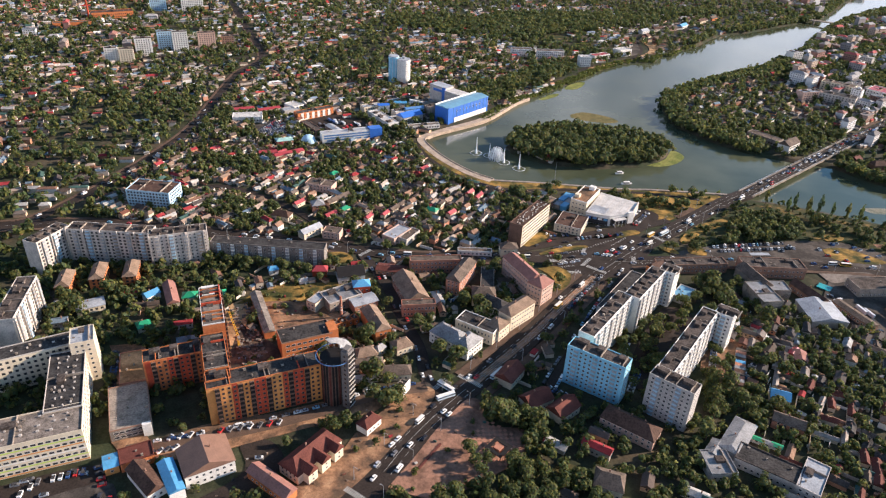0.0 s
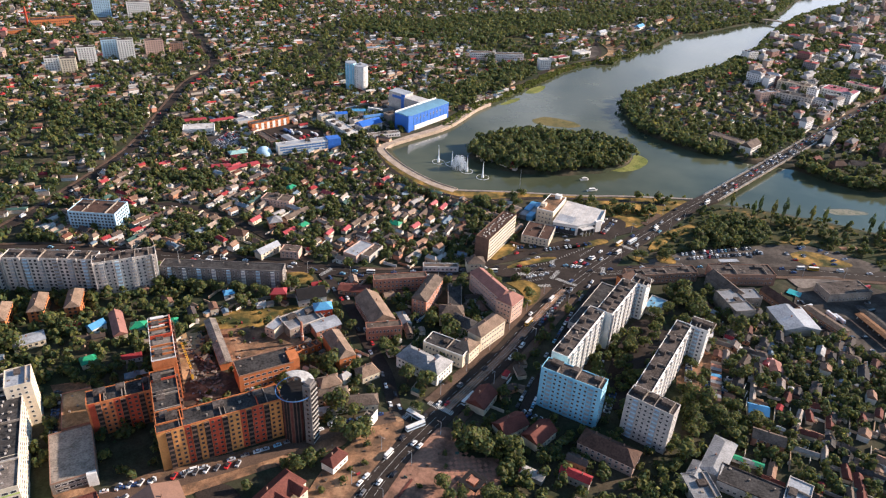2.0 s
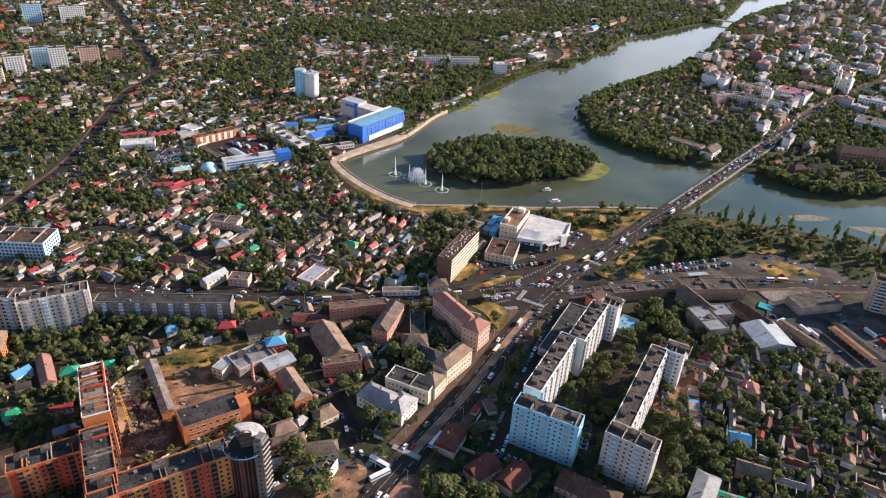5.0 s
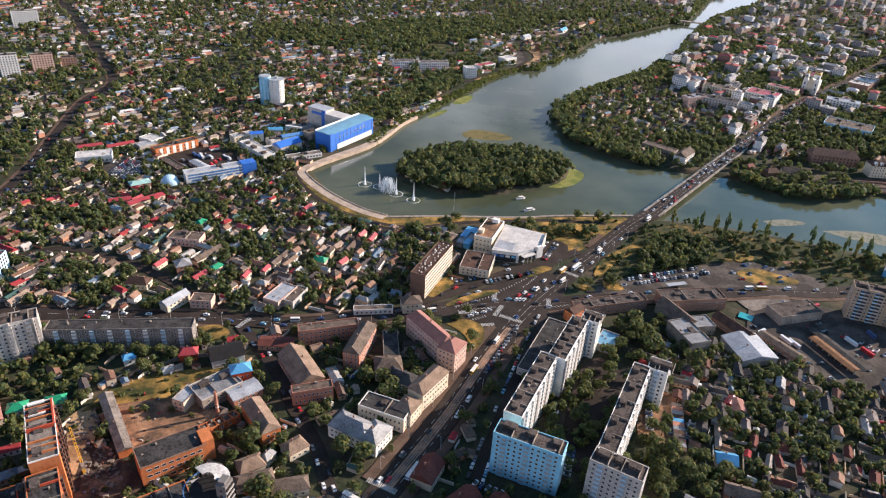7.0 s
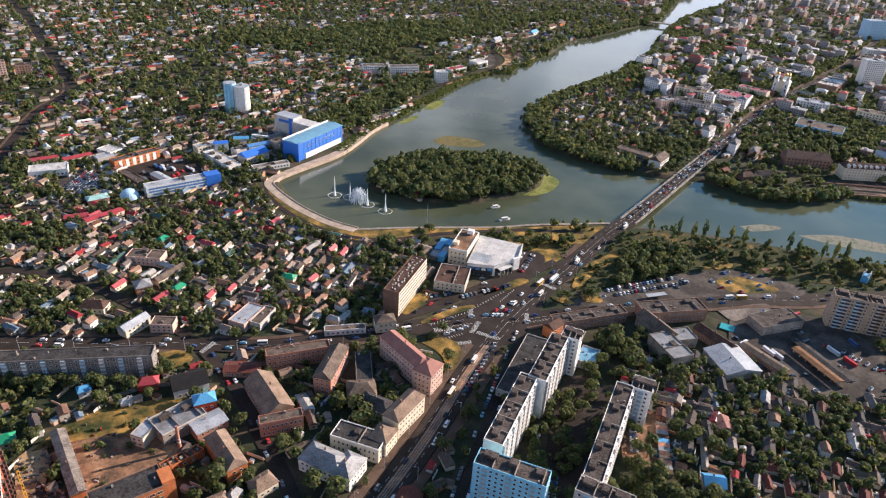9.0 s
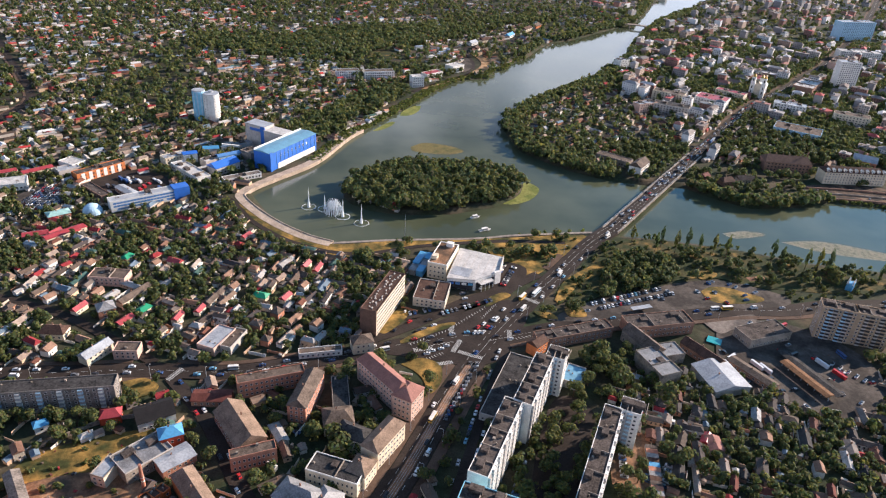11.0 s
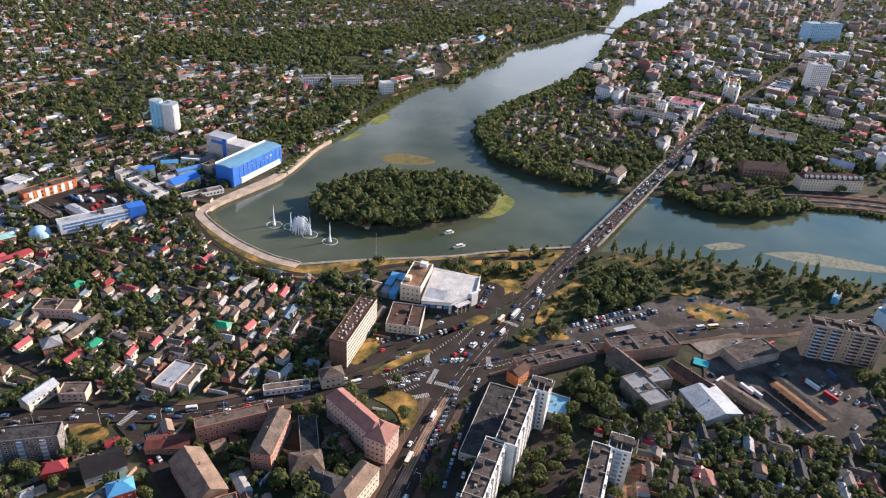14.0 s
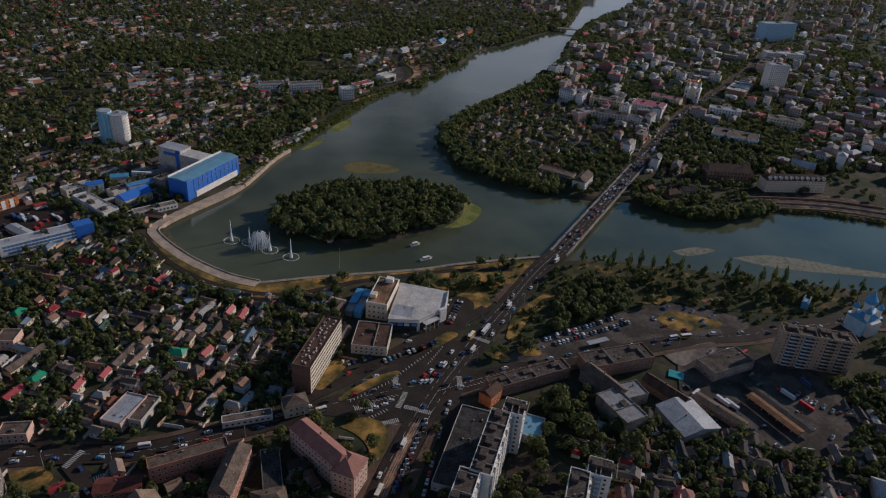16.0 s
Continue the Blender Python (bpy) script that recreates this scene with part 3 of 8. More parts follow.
AREAS = [("junction", JUNCTION, ASPHALT, 0.16, "worn asphalt of a wide road junction", "road"), ("plaza", PLAZA, PINKPAVE, 0.21, "pink paved square beside the avenue", "plaza"),
         ("bus_yard", BUSYARD, WORNASPHALT, 0.17, "pale worn asphalt of a bus yard", "yard"), ("car_park", CARPARK, WORNASPHALT, 0.15, "asphalt car park beside the road", "car park"),
         ("mall_car_park", MALLPARK, ASPHALT, 0.14, "asphalt car park before a shopping hall", "car park"), ("work_yard", WORKYARD, DIRT, 0.15, "bare concrete yard of a workshop", "yard"),
         ("dry_lot", DRYLOT, GRASS, 0.19, "vacant lot of dry yellow grass", "grass"), ("excavation", EXCAVATION, SAND, 0.17, "sandy bare soil of a building site", "ground"),
         ("beach", BEACH, GRASS, 0.13, "dry sandy grass above the quay", "ground"), ("park", PARK, PARKGRASS, 0.12, "dry yellow-green park lawn", "grass"),
         ("verge", VERGE, GRASS, 0.11, "dry grass verge beside the avenue", "grass"), ("traffic_island", TRIANGLE, GRASS, 0.29, "dry grass traffic island", "grass"),
         ("corner_lawn", ISLET, GRASS, 0.28, "dry yellow lawn before the curved building", "grass"), ("round_road", ROUNDROAD, WORNASPHALT, 0.17, "worn asphalt ring round the grass roundabout", "road"), ("roundabout", ROUND, GRASS, 0.30, "dry grass roundabout", "grass"), ("shop_street", SHOPSTREET, ASPHALT, 0.122, "dark worn asphalt between the shops and stores", "yard"), ("hook_lawn", HOOKLAWN, GRASS, 0.33, "dry orange lawn at the end of the long block", "grass"), ("small_lawn", SMALLLAWN, GRASS, 0.3, "small dry lawn beside the turning ring", "grass"), ("road_islet", CHEVRONS, GRASS, 0.33, "small dry grass islet in the junction", "grass"), ("stop_lawn", STOPLAWN, GRASS, 0.33, "small lawn beside the bus stop", "grass"), ("slab_lawn", SLABLAWN, GRASS, 0.31, "dry lawn beside the slab building", "grass"),
         ("small_island", SMALLISLE, GRASS, 0.32, "small dry grass traffic island", "grass"), ("east_lawn", EASTLAWN, GRASS, 0.132, "dry grass bank beside the avenue", "grass"),
         ("pale_yard", PALEYARD, YARD, 0.2, "pale concrete forecourt", "yard"), ("road_dirt_verge", ROADDIRT, DIRT, 0.185, "trodden reddish verge of the avenue", "ground"),
         ("institute_yard", INSTYARD, DIRT, 0.142, "trodden reddish yard beside the institute", "yard"), ("lane_yard", LANEYARD, DIRT, 0.15, "trodden dirt strip before the orange wings", "ground"),
         ("garage_yard", GARAGEYARD, DIRT, 0.16, "dusty brown yard before the garages", "yard"), ("factory_yard", FACTORYYARD, ASPHALT, 0.16, "worn asphalt yard of the factory", "yard"), ("bazaar_lot", BAZAAR, WORNASPHALT, 0.155, "asphalt lot crowded with parked cars", "car park"),
         ("river_yard", RIVERYARD, SOIL, 0.15, "brown terraced ground above the river", "ground"), ("front_street", FRONTSTREET, WORNASPHALT, 0.13, "worn asphalt forecourt with parked cars", "yard"), ("courtyard", COURT, ASPHALT, 0.13, "dark asphalt courtyard between the panel blocks", "yard"), ("park_lawn", PARKLAWN, PARKGRASS, 0.14, "dry yellow-green grass of the small park", "grass"), ("river_sand", RIVERSAND, SAND, 0.27, "bare orange sand beside the river road", "ground"), ("river_lot", RIVERLOT, WORNASPHALT, 0.28, "pale paved lot beside the river road", "car park"), ("meadow", MEADOW, PARKGRASS, 0.12, "yellow-green meadow among the woods", "grass"), ("site_ground", SITE, SOIL, 0.175, "dark trodden soil of the building site", "ground")]
for row in AREAS:
    patch(*row)
FREE = {"east_lawn", "verge", "garage_yard", "park_lawn"}

# the tram track along the middle of the avenue
TRACK = [p for p in AVENUE if 192 < p[1] < 344]
tagged(new("tram_bed", ribbon(Shape(), TRACK, 5.6, 0.16, thick=0.2).mesh("tram_bed", DIRT)), "reddish brown bed of a tram track along the avenue", "track", kind="structure")
rails = Shape()
for off in (-2.0, -0.6, 0.6, 2.0):
    ribbon(rails, TRACK, 0.14, 0.2, off, 0.12)
tagged(new("tram_rails", rails.mesh("tram_rails", STEEL)), "worn steel tram rails set in the bed", "rail", kind="structure")

# pavements, left out where other roads and the junction cross them
walks = Shape()
for k, (line, w, side, own) in enumerate(((AVENUE, 6.0, 11.8, 0), (AVENUE, 6.0, -11.8, 0), (LEFTROAD, 3.5, 9, 3), (LEFTROAD, 3.5, -9, 3), (EASTROAD, 4, -10, 2), (CITYROAD, 5, 10.5, 1), (CITYROAD, 5, -10.5, 1), (WESTROAD, 3, 7, 6))):
    mids = np.array(offset_line(line, side))
    hit = inside(mids[:, 0], mids[:, 1], JUNCTION)
    for j, (_n, other, ow, _z) in enumerate(ROADS):
        if j != own:
            hit |= edge_distance(mids[:, 0], mids[:, 1], other, False) < ow / 2 + w / 2
    run = []
    for i, p in enumerate(line):
        if hit[i] or ramp(*p) > 0.02 or (own == 0 and (p[1] < 194 or (side < 0 and p[1] > 380))):
            if len(run) > 1:
                ribbon(walks, run, w, 0.225 + k * 0.004, side, 0.5)
            run = []
        else:
            run.append(p)
    if len(run) > 1:
        ribbon(walks, run, w, 0.225 + k * 0.004, side, 0.5)
tagged(new("pavement", walks.mesh("pavement", PAVING)), "reddish brown pavements beside the roads", "pavement", kind="structure")

# ---- road paint ----
lines = Shape()
for line, sides in ((AVENUE[8:], (0, 4.1, -4.1)), (EASTROAD, (0,)), (LEFTROAD, (0,)), (CITYROAD, (0,))):
    for side in sides:
        pts = offset_line(line, side)
        for i in range(len(pts) - 1):
            (ax, ay), (bx, by) = pts[i], pts[i + 1]
            l = math.hypot(bx - ax, by - ay)
            solid = side == 0 and line is not EASTROAD and line is not LEFTROAD
            k = 0.0
            while k < l:
                e = min(k + (l if solid else 4.0), l)
                mx, my = ax + (bx - ax) * (k + e) / 2 / l, ay + (by - ay) * (k + e) / 2 / l
                if side == 0 and 188 < my < 348 and mx < 110 and mx > -10:
                    k += l if solid else 9.0
                    continue
                lines.box(mx, my, 0.255 + ramp(mx, my), e - k, 0.17, 0.012, math.atan2(by - ay, bx - ax))
                k += l if solid else 9.0


def zebra(shape, x, y, ang, length, depth=4.0):
    a = radians(ang)
    n = int(length / 1.1)
    for i in range(n):
        d = (i - (n - 1) / 2) * 1.1
        shape.box(x + math.cos(a) * d, y + math.sin(a) * d, 0.256, 0.5, depth * 0.85, 0.012, a)


for x, y, a, l in ((11, 196, -28, 18), (-6, 190.5, 57, 15), (-36, 98, -26, 17), (89, 359, 62, 16), (97, 349, -28, 18), (88, 378, 80, 16), (128, 370, 80, 14), (79, 341, 10, 12), (-90, 336, 60, 14), (-72, 322, 20, 12), (66, 356, 10, 14), (152, 415, -40, 18)):
    zebra(lines, x, y, a, l)
for x0, y0, dx, dy, n, a0 in ((58, 362, 2.3, 1.3, 13, 0.0), (60, 357, 2.4, 0.6, 12, 1.1), (92, 384, 2.2, 1.9, 12, 0.2), (132, 366, 2.6, 0.7, 9, 0.9), (112, 392, 1.6, 2.0, 9, 0.1), (66, 345, 1.8, 0.9, 8, 0.5)):
    for i in range(n):
        lines.box(x0 + i * dx, y0 + i * dy, 0.257, 0.35, 2.2, 0.012, a0)
tagged(new("road_markings", lines.mesh("road_markings", PAINT)), "white painted lane lines and crossings", "road marking", kind="structure")


# ---- quay and bridge ----
QUAYLINE = smooth_line([(30, 790), (12, 760), (-19, 688), (-58, 640), (-82, 608), (-80, 590), (-53, 551), (-22, 521), (2, 507)], 5)
q = Shape()
ribbon(q, QUAYLINE, 9, 0.35, -4.6, 5)
ribbon(q, QUAYLINE, 0.8, 0.95, 0.2, 5)
tagged(new("quay_wall", q.mesh("quay_wall", QUAY)), "pale stone quay with a low parapet", "quay", kind="structure")
q = Shape()
ribbon(q, smooth_line([(2, 507), (54, 512), (125, 515), (162, 521), (211, 525), (236, 527)], 5), 3.2, 0.3, -2.2, 4)
tagged(new("embankment", q.mesh("embankment", CONCRETE)), "narrow concrete riverside path", "path", kind="structure")

bridge = thing("road_bridge", "long concrete beam bridge carrying four lanes of traffic", "bridge", pose(339, 623.5, LIFT - 0.13, 0, 0, math.degrees(math.atan2(189, 166))))
BL = math.hypot(166, 189)
part("deck", Shape().box(0, 0, -0.8, BL + 8, 14.5, 1.05), ASPHALT, bridge, "grey asphalt deck")
for s in (-1, 1):
    part("footway", Shape().box(0, s * 7.1, 0.25, BL + 8, 1.6, 0.22), CONCRETE, bridge)
    rail = Shape().box(0, s * 7.8, 1.35, BL + 8, 0.18, 0.14)
    for i in range(64):
        rail.box(-BL / 2 + i * BL / 63, s * 7.8, 0.25, 0.2, 0.2, 1.15)
    part("railing", rail, STEEL, bridge)
    part("edge_beam", Shape().box(0, s * 7.7, -1.4, BL + 8, 0.6, 1.8), CONCRETE, bridge)
for i in range(9):
    x = -BL / 2 + (i + 0.5) * BL / 9
    pier = Shape().box(x, 0, -1.9, 1.6, 15.6, 0.9)
    for y in (-6.6, -2.2, 2.2, 6.6):
        pier.tube(x, y, -9, 0.6, 0.6, 7.2, 10)
    part("pier", pier, CONCRETE, bridge)
strip = Shape()
for side in (-3.5, 0, 3.5):
    for i in range(36):
        strip.box(-BL / 2 + (i + 0.5) * BL / 36, side, 0.256, 3.4, 0.2, 0.012)
part("lane_marking", strip, PAINT, bridge, kind="stuff")
far_bridge = thing("far_bridge", "low concrete road bridge far up the river", "bridge", pose(660, 1500, 0, 0, 0, -25))
part("deck", Shape().box(0, 0, 3.2, 170, 12, 1.6), CONCRETE, far_bridge)
for i in range(5):
    part("pier", Shape().box(-68 + i * 34, 0, -6, 3, 10, 9.4), CONCRETE, far_bridge)

# ---- buildings ----
TAKEN = []          # x, y, angle, length, depth of what stands on the ground


def window_mesh(w, h, frame_mat=FRAME, glass=GLASS):
    """A window lying in the x-z plane and facing -y: a raised frame whose pane is set back."""
    vs = []
    for inset, y in ((0, 0.02), (0, -0.1), (0.11, -0.1), (0.11, -0.02)):
        vs += [(-w / 2 + inset, y, inset), (w / 2 - inset, y, inset), (w / 2 - inset, y, h - inset), (-w / 2 + inset, y, h - inset)]
    fs = [(k * 4 + i, k * 4 + (i + 1) % 4, k * 4 + 4 + (i + 1) % 4, k * 4 + 4 + i) for k in range(3) for i in range(4)]
    me = Shape().add(vs, fs + [(12, 13, 14, 15)]).mesh("window", frame_mat, glass)
    me.polygons[len(fs)].material_index = 1
    return me


DARKWIN = window_mesh(1.5, 1.6, BROWNBRICK)
WIN = window_mesh(1.5, 1.5)
WIN_TALL = window_mesh(1.2, 1.9)
WIN_WIDE = window_mesh(2.6, 1.6)


def wall_windows(parent, L, D, z0, floors, storey, pitch, sides, mesh, lift=0.9, skip=None, distant=False):
    """Windows in rows on the named sides of a box. Each is a part of the building; on distant ones they are joined."""
    far = Shape()
    for s in sides:
        span, off, rot = (L, D / 2, 0 if s == "f" else math.pi) if s in "fb" else (D, L / 2, math.pi / 2 if s == "r" else -math.pi / 2)
        n = max(1, int((span - 1.0) / pitch))
        c, sn = math.cos(rot), math.sin(rot)
        for k in range(floors):
            for i in range(n):
                if skip and skip(s, i, n, k):
                    continue
                a = (i - (n - 1) / 2) * pitch
                x, y, z = c * a + sn * off, sn * a - c * off, z0 + k * storey + lift
                if distant:
                    far.box(x, y, z, 1.7, 0.1, 1.6, rot)
                else:
                    part("window", mesh, None, parent).matrix_basis = Matrix.Translation((x, y, z)) @ Matrix.Rotation(rot, 4, "Z")
    if far.v:
        part("glazing", far, GLASS, parent, kind="stuff")


def flat_block(name, label, category, x, y, ang, L, D, h, wall, roofing=PANELROOF, floors=None, sides="fr", pitch=3.3, mesh=None, group="", sheds=2, skip=None, seed=1, rim=None, vents=None):
    """A flat-roofed building with a parapet, roof sheds, vents and rows of windows."""
    rnd = random.Random(seed * 17 + int(x) + int(y))
    TAKEN.append((x, y, ang, L, D))
    ob = thing(name, label, category, pose(x, y, 0, 0, 0, ang), group)
    part("wall", Shape().box(0, 0, -0.5, L, D, h + 0.5), wall, ob)
    par = Shape()
    for px, py, sx, sy in ((0, -D / 2 + 0.15, L, 0.34), (0, D / 2 - 0.15, L, 0.34), (-L / 2 + 0.15, 0, 0.34, D - 0.64), (L / 2 - 0.15, 0, 0.34, D - 0.64)):
        par.box(px, py, h, sx + 0.01, sy, 0.75)
    part("parapet", par, rim or wall, ob)
    part("roof", Shape().box(0, 0, h + 0.004, L - 0.7, D - 0.7, 0.12), roofing, ob)
    for i in range(sheds):
        sx = (i + 0.5) / sheds * L - L / 2 + rnd.uniform(-2, 2)
        shed = part("roof_shed", Shape().box(sx, rnd.uniform(0.05, 0.25) * D, h + 0.1, rnd.uniform(3, 7), min(D * 0.36, 4.0), rnd.uniform(1.2, 2.5)), PANELROOF, ob)
        part("ridge_wall", Shape().box(sx + rnd.uniform(2, 4), 0, h + 0.1, 0.4, D - 0.8, rnd.uniform(0.8, 1.6)), CONCRETE, ob)
    for i in range(max(2, int(L * D / 150))):
        part("vent", Shape().box(rnd.uniform(-0.44, 0.44) * L, rnd.uniform(-0.36, 0.36) * D, h + 0.1, rnd.uniform(0.6, 1.6), rnd.uniform(0.6, 1.3), rnd.uniform(0.5, 1.3)), CONCRETE, ob)
    for r in range(vents[0] if vents else 0):
        for k in range(vents[1]):
            part("vent", Shape().box(((k + 0.5) / vents[1] - 0.5) * L * 0.92 + rnd.uniform(-1.4, 1.4), ((r + 0.5) / vents[0] - 0.5) * D * 0.75 + rnd.uniform(-1.2, 1.2), h + 0.1, rnd.uniform(0.8, 1.5), rnd.uniform(0.6, 1.0), rnd.uniform(0.5, 1.1)), GREYPANEL, ob)
    if floors is None:
        floors = max(1, int(h / 3.05))
    st = (h - 0.8) / floors
    wall_windows(ob, L, D, 0.4, floors, st, pitch, sides, mesh or WIN, min(0.9, st - 1.7), skip, y > 560 or x > 420 or x < -240)
    return ob


def pitched_block(name, label, category, x, y, ang, L, D, h, wall, roofing, rise=3.0, hip=1.0, floors=2, sides="fr", pitch=3.4, mesh=None, group="", chimneys=1):
    """A building with a gable or hipped roof."""
    if min(L, D) <= 20 and rise > 1.6:
        rise = max(rise, (0.36 if min(L, D) < 14.5 else 0.3) * min(L, D))
    TAKEN.append((x, y, ang, L, D))
    ob = thing(name, label, category, pose(x, y, 0, 0, 0, ang), group)
    s = Shape().box(0, 0, -0.5, L, D, h + 0.5)
    if hip == 0:
        for sgn in (-1, 1):
            xx = sgn * (L / 2 - 0.02)
            s.add([(xx, -D / 2, h), (xx, D / 2, h), (xx, 0, h + rise * 0.93)], [(0, 1, 2) if sgn > 0 else (2, 1, 0)])
    part("wall", s, wall, ob)
    if L >= D or hip == 0:
        part("roof", Shape().roof(0, 0, h + 0.02, L, D, rise, 0, hip, 0.5), roofing, ob)
    else:
        part("roof", Shape().roof(0, 0, h + 0.02, D, L, rise, math.pi / 2, hip, 0.5), roofing, ob)
    for i in range(chimneys):
        part("chimney", Shape().box((i - chimneys / 2 + 0.4) * L / (chimneys + 1), D * 0.12, h + rise * 0.3, 0.8, 0.6, rise * 0.7 + 0.9), BROWNBRICK, ob)
    wall_windows(ob, L, D, 0.3, floors, (h - 0.5) / floors, pitch, sides, mesh or WIN, distant=y > 560 or x > 420 or x < -240)
    return ob


def balcony_mesh(width, depth, tall, material, glazing):
    """A balcony with a solid front and glazing above it, as one shell; it faces -y."""
    vs = []
    for z, d, ins in ((0, depth, 0), (1.05, depth, 0), (1.05, depth - 0.12, 0.1), (tall, depth - 0.12, 0.1)):
        vs += [(-width / 2 + ins, 0, z), (-width / 2 + ins, -d, z), (width / 2 - ins, -d, z), (width / 2 - ins, 0, z)]
    fs = [(k * 4 + i, k * 4 + i + 1, k * 4 + i + 5, k * 4 + i + 4) for k in range(3) for i in range(3)] + [(3, 2, 1, 0), (12, 13, 14, 15)]
    me = Shape().add(vs, fs).mesh("balcony", material, glazing)
    for i in (6, 7, 8):
        me.polygons[i].material_index = 1
    return me


BALCONIES = {}


def balcony_column(parent, x, y, z0, floors, storey, width, material, glazing=LOGGIA):
    """Balconies one over another on the front wall."""
    key = (round(width, 2), material.name, round(storey, 2), glazing.name)
    if key not in BALCONIES:
        BALCONIES[key] = balcony_mesh(width, 1.25, storey - 0.25, material, glazing)
    for k in range(floors):
        part("balcony", BALCONIES[key], None, parent).matrix_basis = Matrix.Translation((x, y, z0 + k * storey))


# nine-storey panel blocks beside the avenue
NB = "nine-storey panel blocks"
ST9 = 27.2 / 9
for i, (x, y, a, L, D, w, sd) in enumerate(((87, 204, -26, 37, 11, CYANPANEL, "fr"), (94, 247, 61.5, 60, 10.5, WHITE, "fr"), (124, 291, 61, 48, 11, WHITE, "fr"), (144, 314, -29, 12, 12, WHITE, "fr"),
                                           (129, 187, -32, 27, 11, GREYPANEL, "fr"), (144, 230, 61, 80, 10, WHITE, "fr"), (174, 265, -29, 12, 12, WHITE, "fr"))):
    long = L > 45
    b = flat_block("apartment_block", {WHITE: "white", GREYPANEL: "grey-white"}.get(w, "light blue") + " nine-storey concrete panel apartment block with weathered flat roof", "apartment block", x, y, a, L, D, 28, w,
                   floors=9, sides=("f" if long else sd), pitch=3.1, group=NB, sheds=5 if long else 3, seed=i,
                   skip=(lambda s, i, n, k: i % 3 != 1) if long else (lambda s, i, n, k: s == "f" and i % 4 == 1))
    if long:
        n = int((L - 1) / 3.1)
        for j in range(n):
            off = (j - (n - 1) / 2) * 3.1
            if j % 3 != 1:
                balcony_column(b, off, -D / 2, 0.5, 9, ST9, 2.9, WHITE if j % 4 else GREYPANEL)
    else:
        n = int((L - 1) / 3.1)
        for j in range(1, n, 4):
            balcony_column(b, (j - (n - 1) / 2) * 3.1, -D / 2, 0.5, 9, ST9, 3.0, CYANPANEL if i == 0 else BLUEWHITE)

# the orange and red brick complex
OB = "orange brick apartment wings"
for i, (x, y, a, L, D, h, fl, w) in enumerate(((-104, 153, 31, 64, 13, 26, 8, YELLOWBRICK), (-135.5, 159, 119, 44, 13.5, 26.4, 8, ORANGE), (-156, 201, 118, 43, 13, 31, 9, ORANGE), (-163, 164, 30, 36, 12, 22, 7, ORANGE))):
    b = flat_block("apartment_wing", "unfinished orange and red brick apartment wing with a dark flat roof", "apartment block", x, y, a, L, D, h, w, TARROOF, floors=fl, sides="fr", pitch=3.1, group=OB, sheds=3, seed=30 + i,
                   skip=lambda s, i, n, k: s == "f", mesh=DARKWIN, rim=ORANGE if i != 2 else WHITE)
    n = int((L - 1) / 3.1)
    st = (h - 0.8) / fl
    if i == 2:          # the roof of this wing is still a row of brick walls
        for k in range(5):
            part("roof_wall", Shape().box((k - 2) * L * 0.2, 0, h + 0.1, 0.5, D - 0.9, 1.3), ORANGE, b)
            part("roof_slab", Shape().box((k - 2) * L * 0.2 + 4, 1, h + 0.12, 2.2 if k > 2 else 6.2, D * 0.6, 0.7), WHITE if k > 2 else WORNFELT, b)
        part("pale_deck", Shape().box(-L * 0.23, 0, h + 0.125, L * 0.5, D - 1, 0.06), YARD, b, "bare pale concrete roof deck")
        part("red_parapet", Shape().box(L * 0.25, -D / 2 + 0.5, h + 0.1, L * 0.46, 0.8, 1.6).box(0, 0, h + 0.1, 0.8, D - 1, 2.2), REDBRICK, b, "raised red brick parapet")
    for j in range(n):
        off = (j - (n - 1) / 2) * 3.1
        kind = "wbwwrbwbrrbwwrbrrbww"[(j + 3 * i) % 20]      # w: windows, b: balconies, r: red strip with windows
        if kind == "b" and 0 < j < n - 1:
            balcony_column(b, off, -D / 2, 0.6, fl, st, 2.8, DARKBRICK, DARK)
            continue
        if kind == "r":
            part("wall_strip", Shape().box(off, -D / 2 + 0.02, 0, 3.1, 0.16, h + 0.5), REDBRICK, b, "red brick strip")
        for k in range(fl if 0 < j else 0):
            part("window", DARKWIN, None, b).matrix_basis = Matrix.Translation((off, -D / 2 - (0.06 if kind == "r" else 0), 1.3 + k * st))
    for k in range(3):
        part("roof_wall", Shape().box((k - 1) * L * 0.3, 0, h + 0.1, 0.5, D - 0.8, 1.3), (ORANGE, CONCRETE, REDBRICK)[k], b)
# the building site behind it: a yellow crane and heaps of rubble
crane = thing("site_crane", "yellow lattice crane lowered on the building site", "crane", pose(-147, 210, 0, 0, 0, 124))
part("mast", Shape().box(-10, 0, 0, 1.4, 1.4, 9), YELLOWPAINT, crane)
jib = Shape()
for k in range(9):
    jib.box(-10 + k * 3.2, 0.5, 9.0, 3.3, 0.22, 0.25).box(-10 + k * 3.2, -0.5, 9.0, 3.3, 0.22, 0.25).box(-8.6 + k * 3.2, 0, 9.0, 0.2, 1.2, 1.1)
part("jib", jib, YELLOWPAINT, crane)
part("counterweight", Shape().box(-14, 0, 8.6, 3, 1.8, 1.6), CONCRETE, crane)
rub = random.Random(3)
heap = Shape()
for k in range(120):
    t, d = rub.random(), rub.uniform(-9, 9)
    heap.box(-160 + 36 * t + d * 0.8, 246 - 60 * t + d * 0.5, 0, rub.uniform(0.5, 3), rub.uniform(0.4, 2), rub.uniform(0.3, 1.4), rub.uniform(0, 3))
tagged(new("site_rubble", heap.mesh("site_rubble", YARD)), "heaps of rubble and building material", "rubble", kind="stuff")

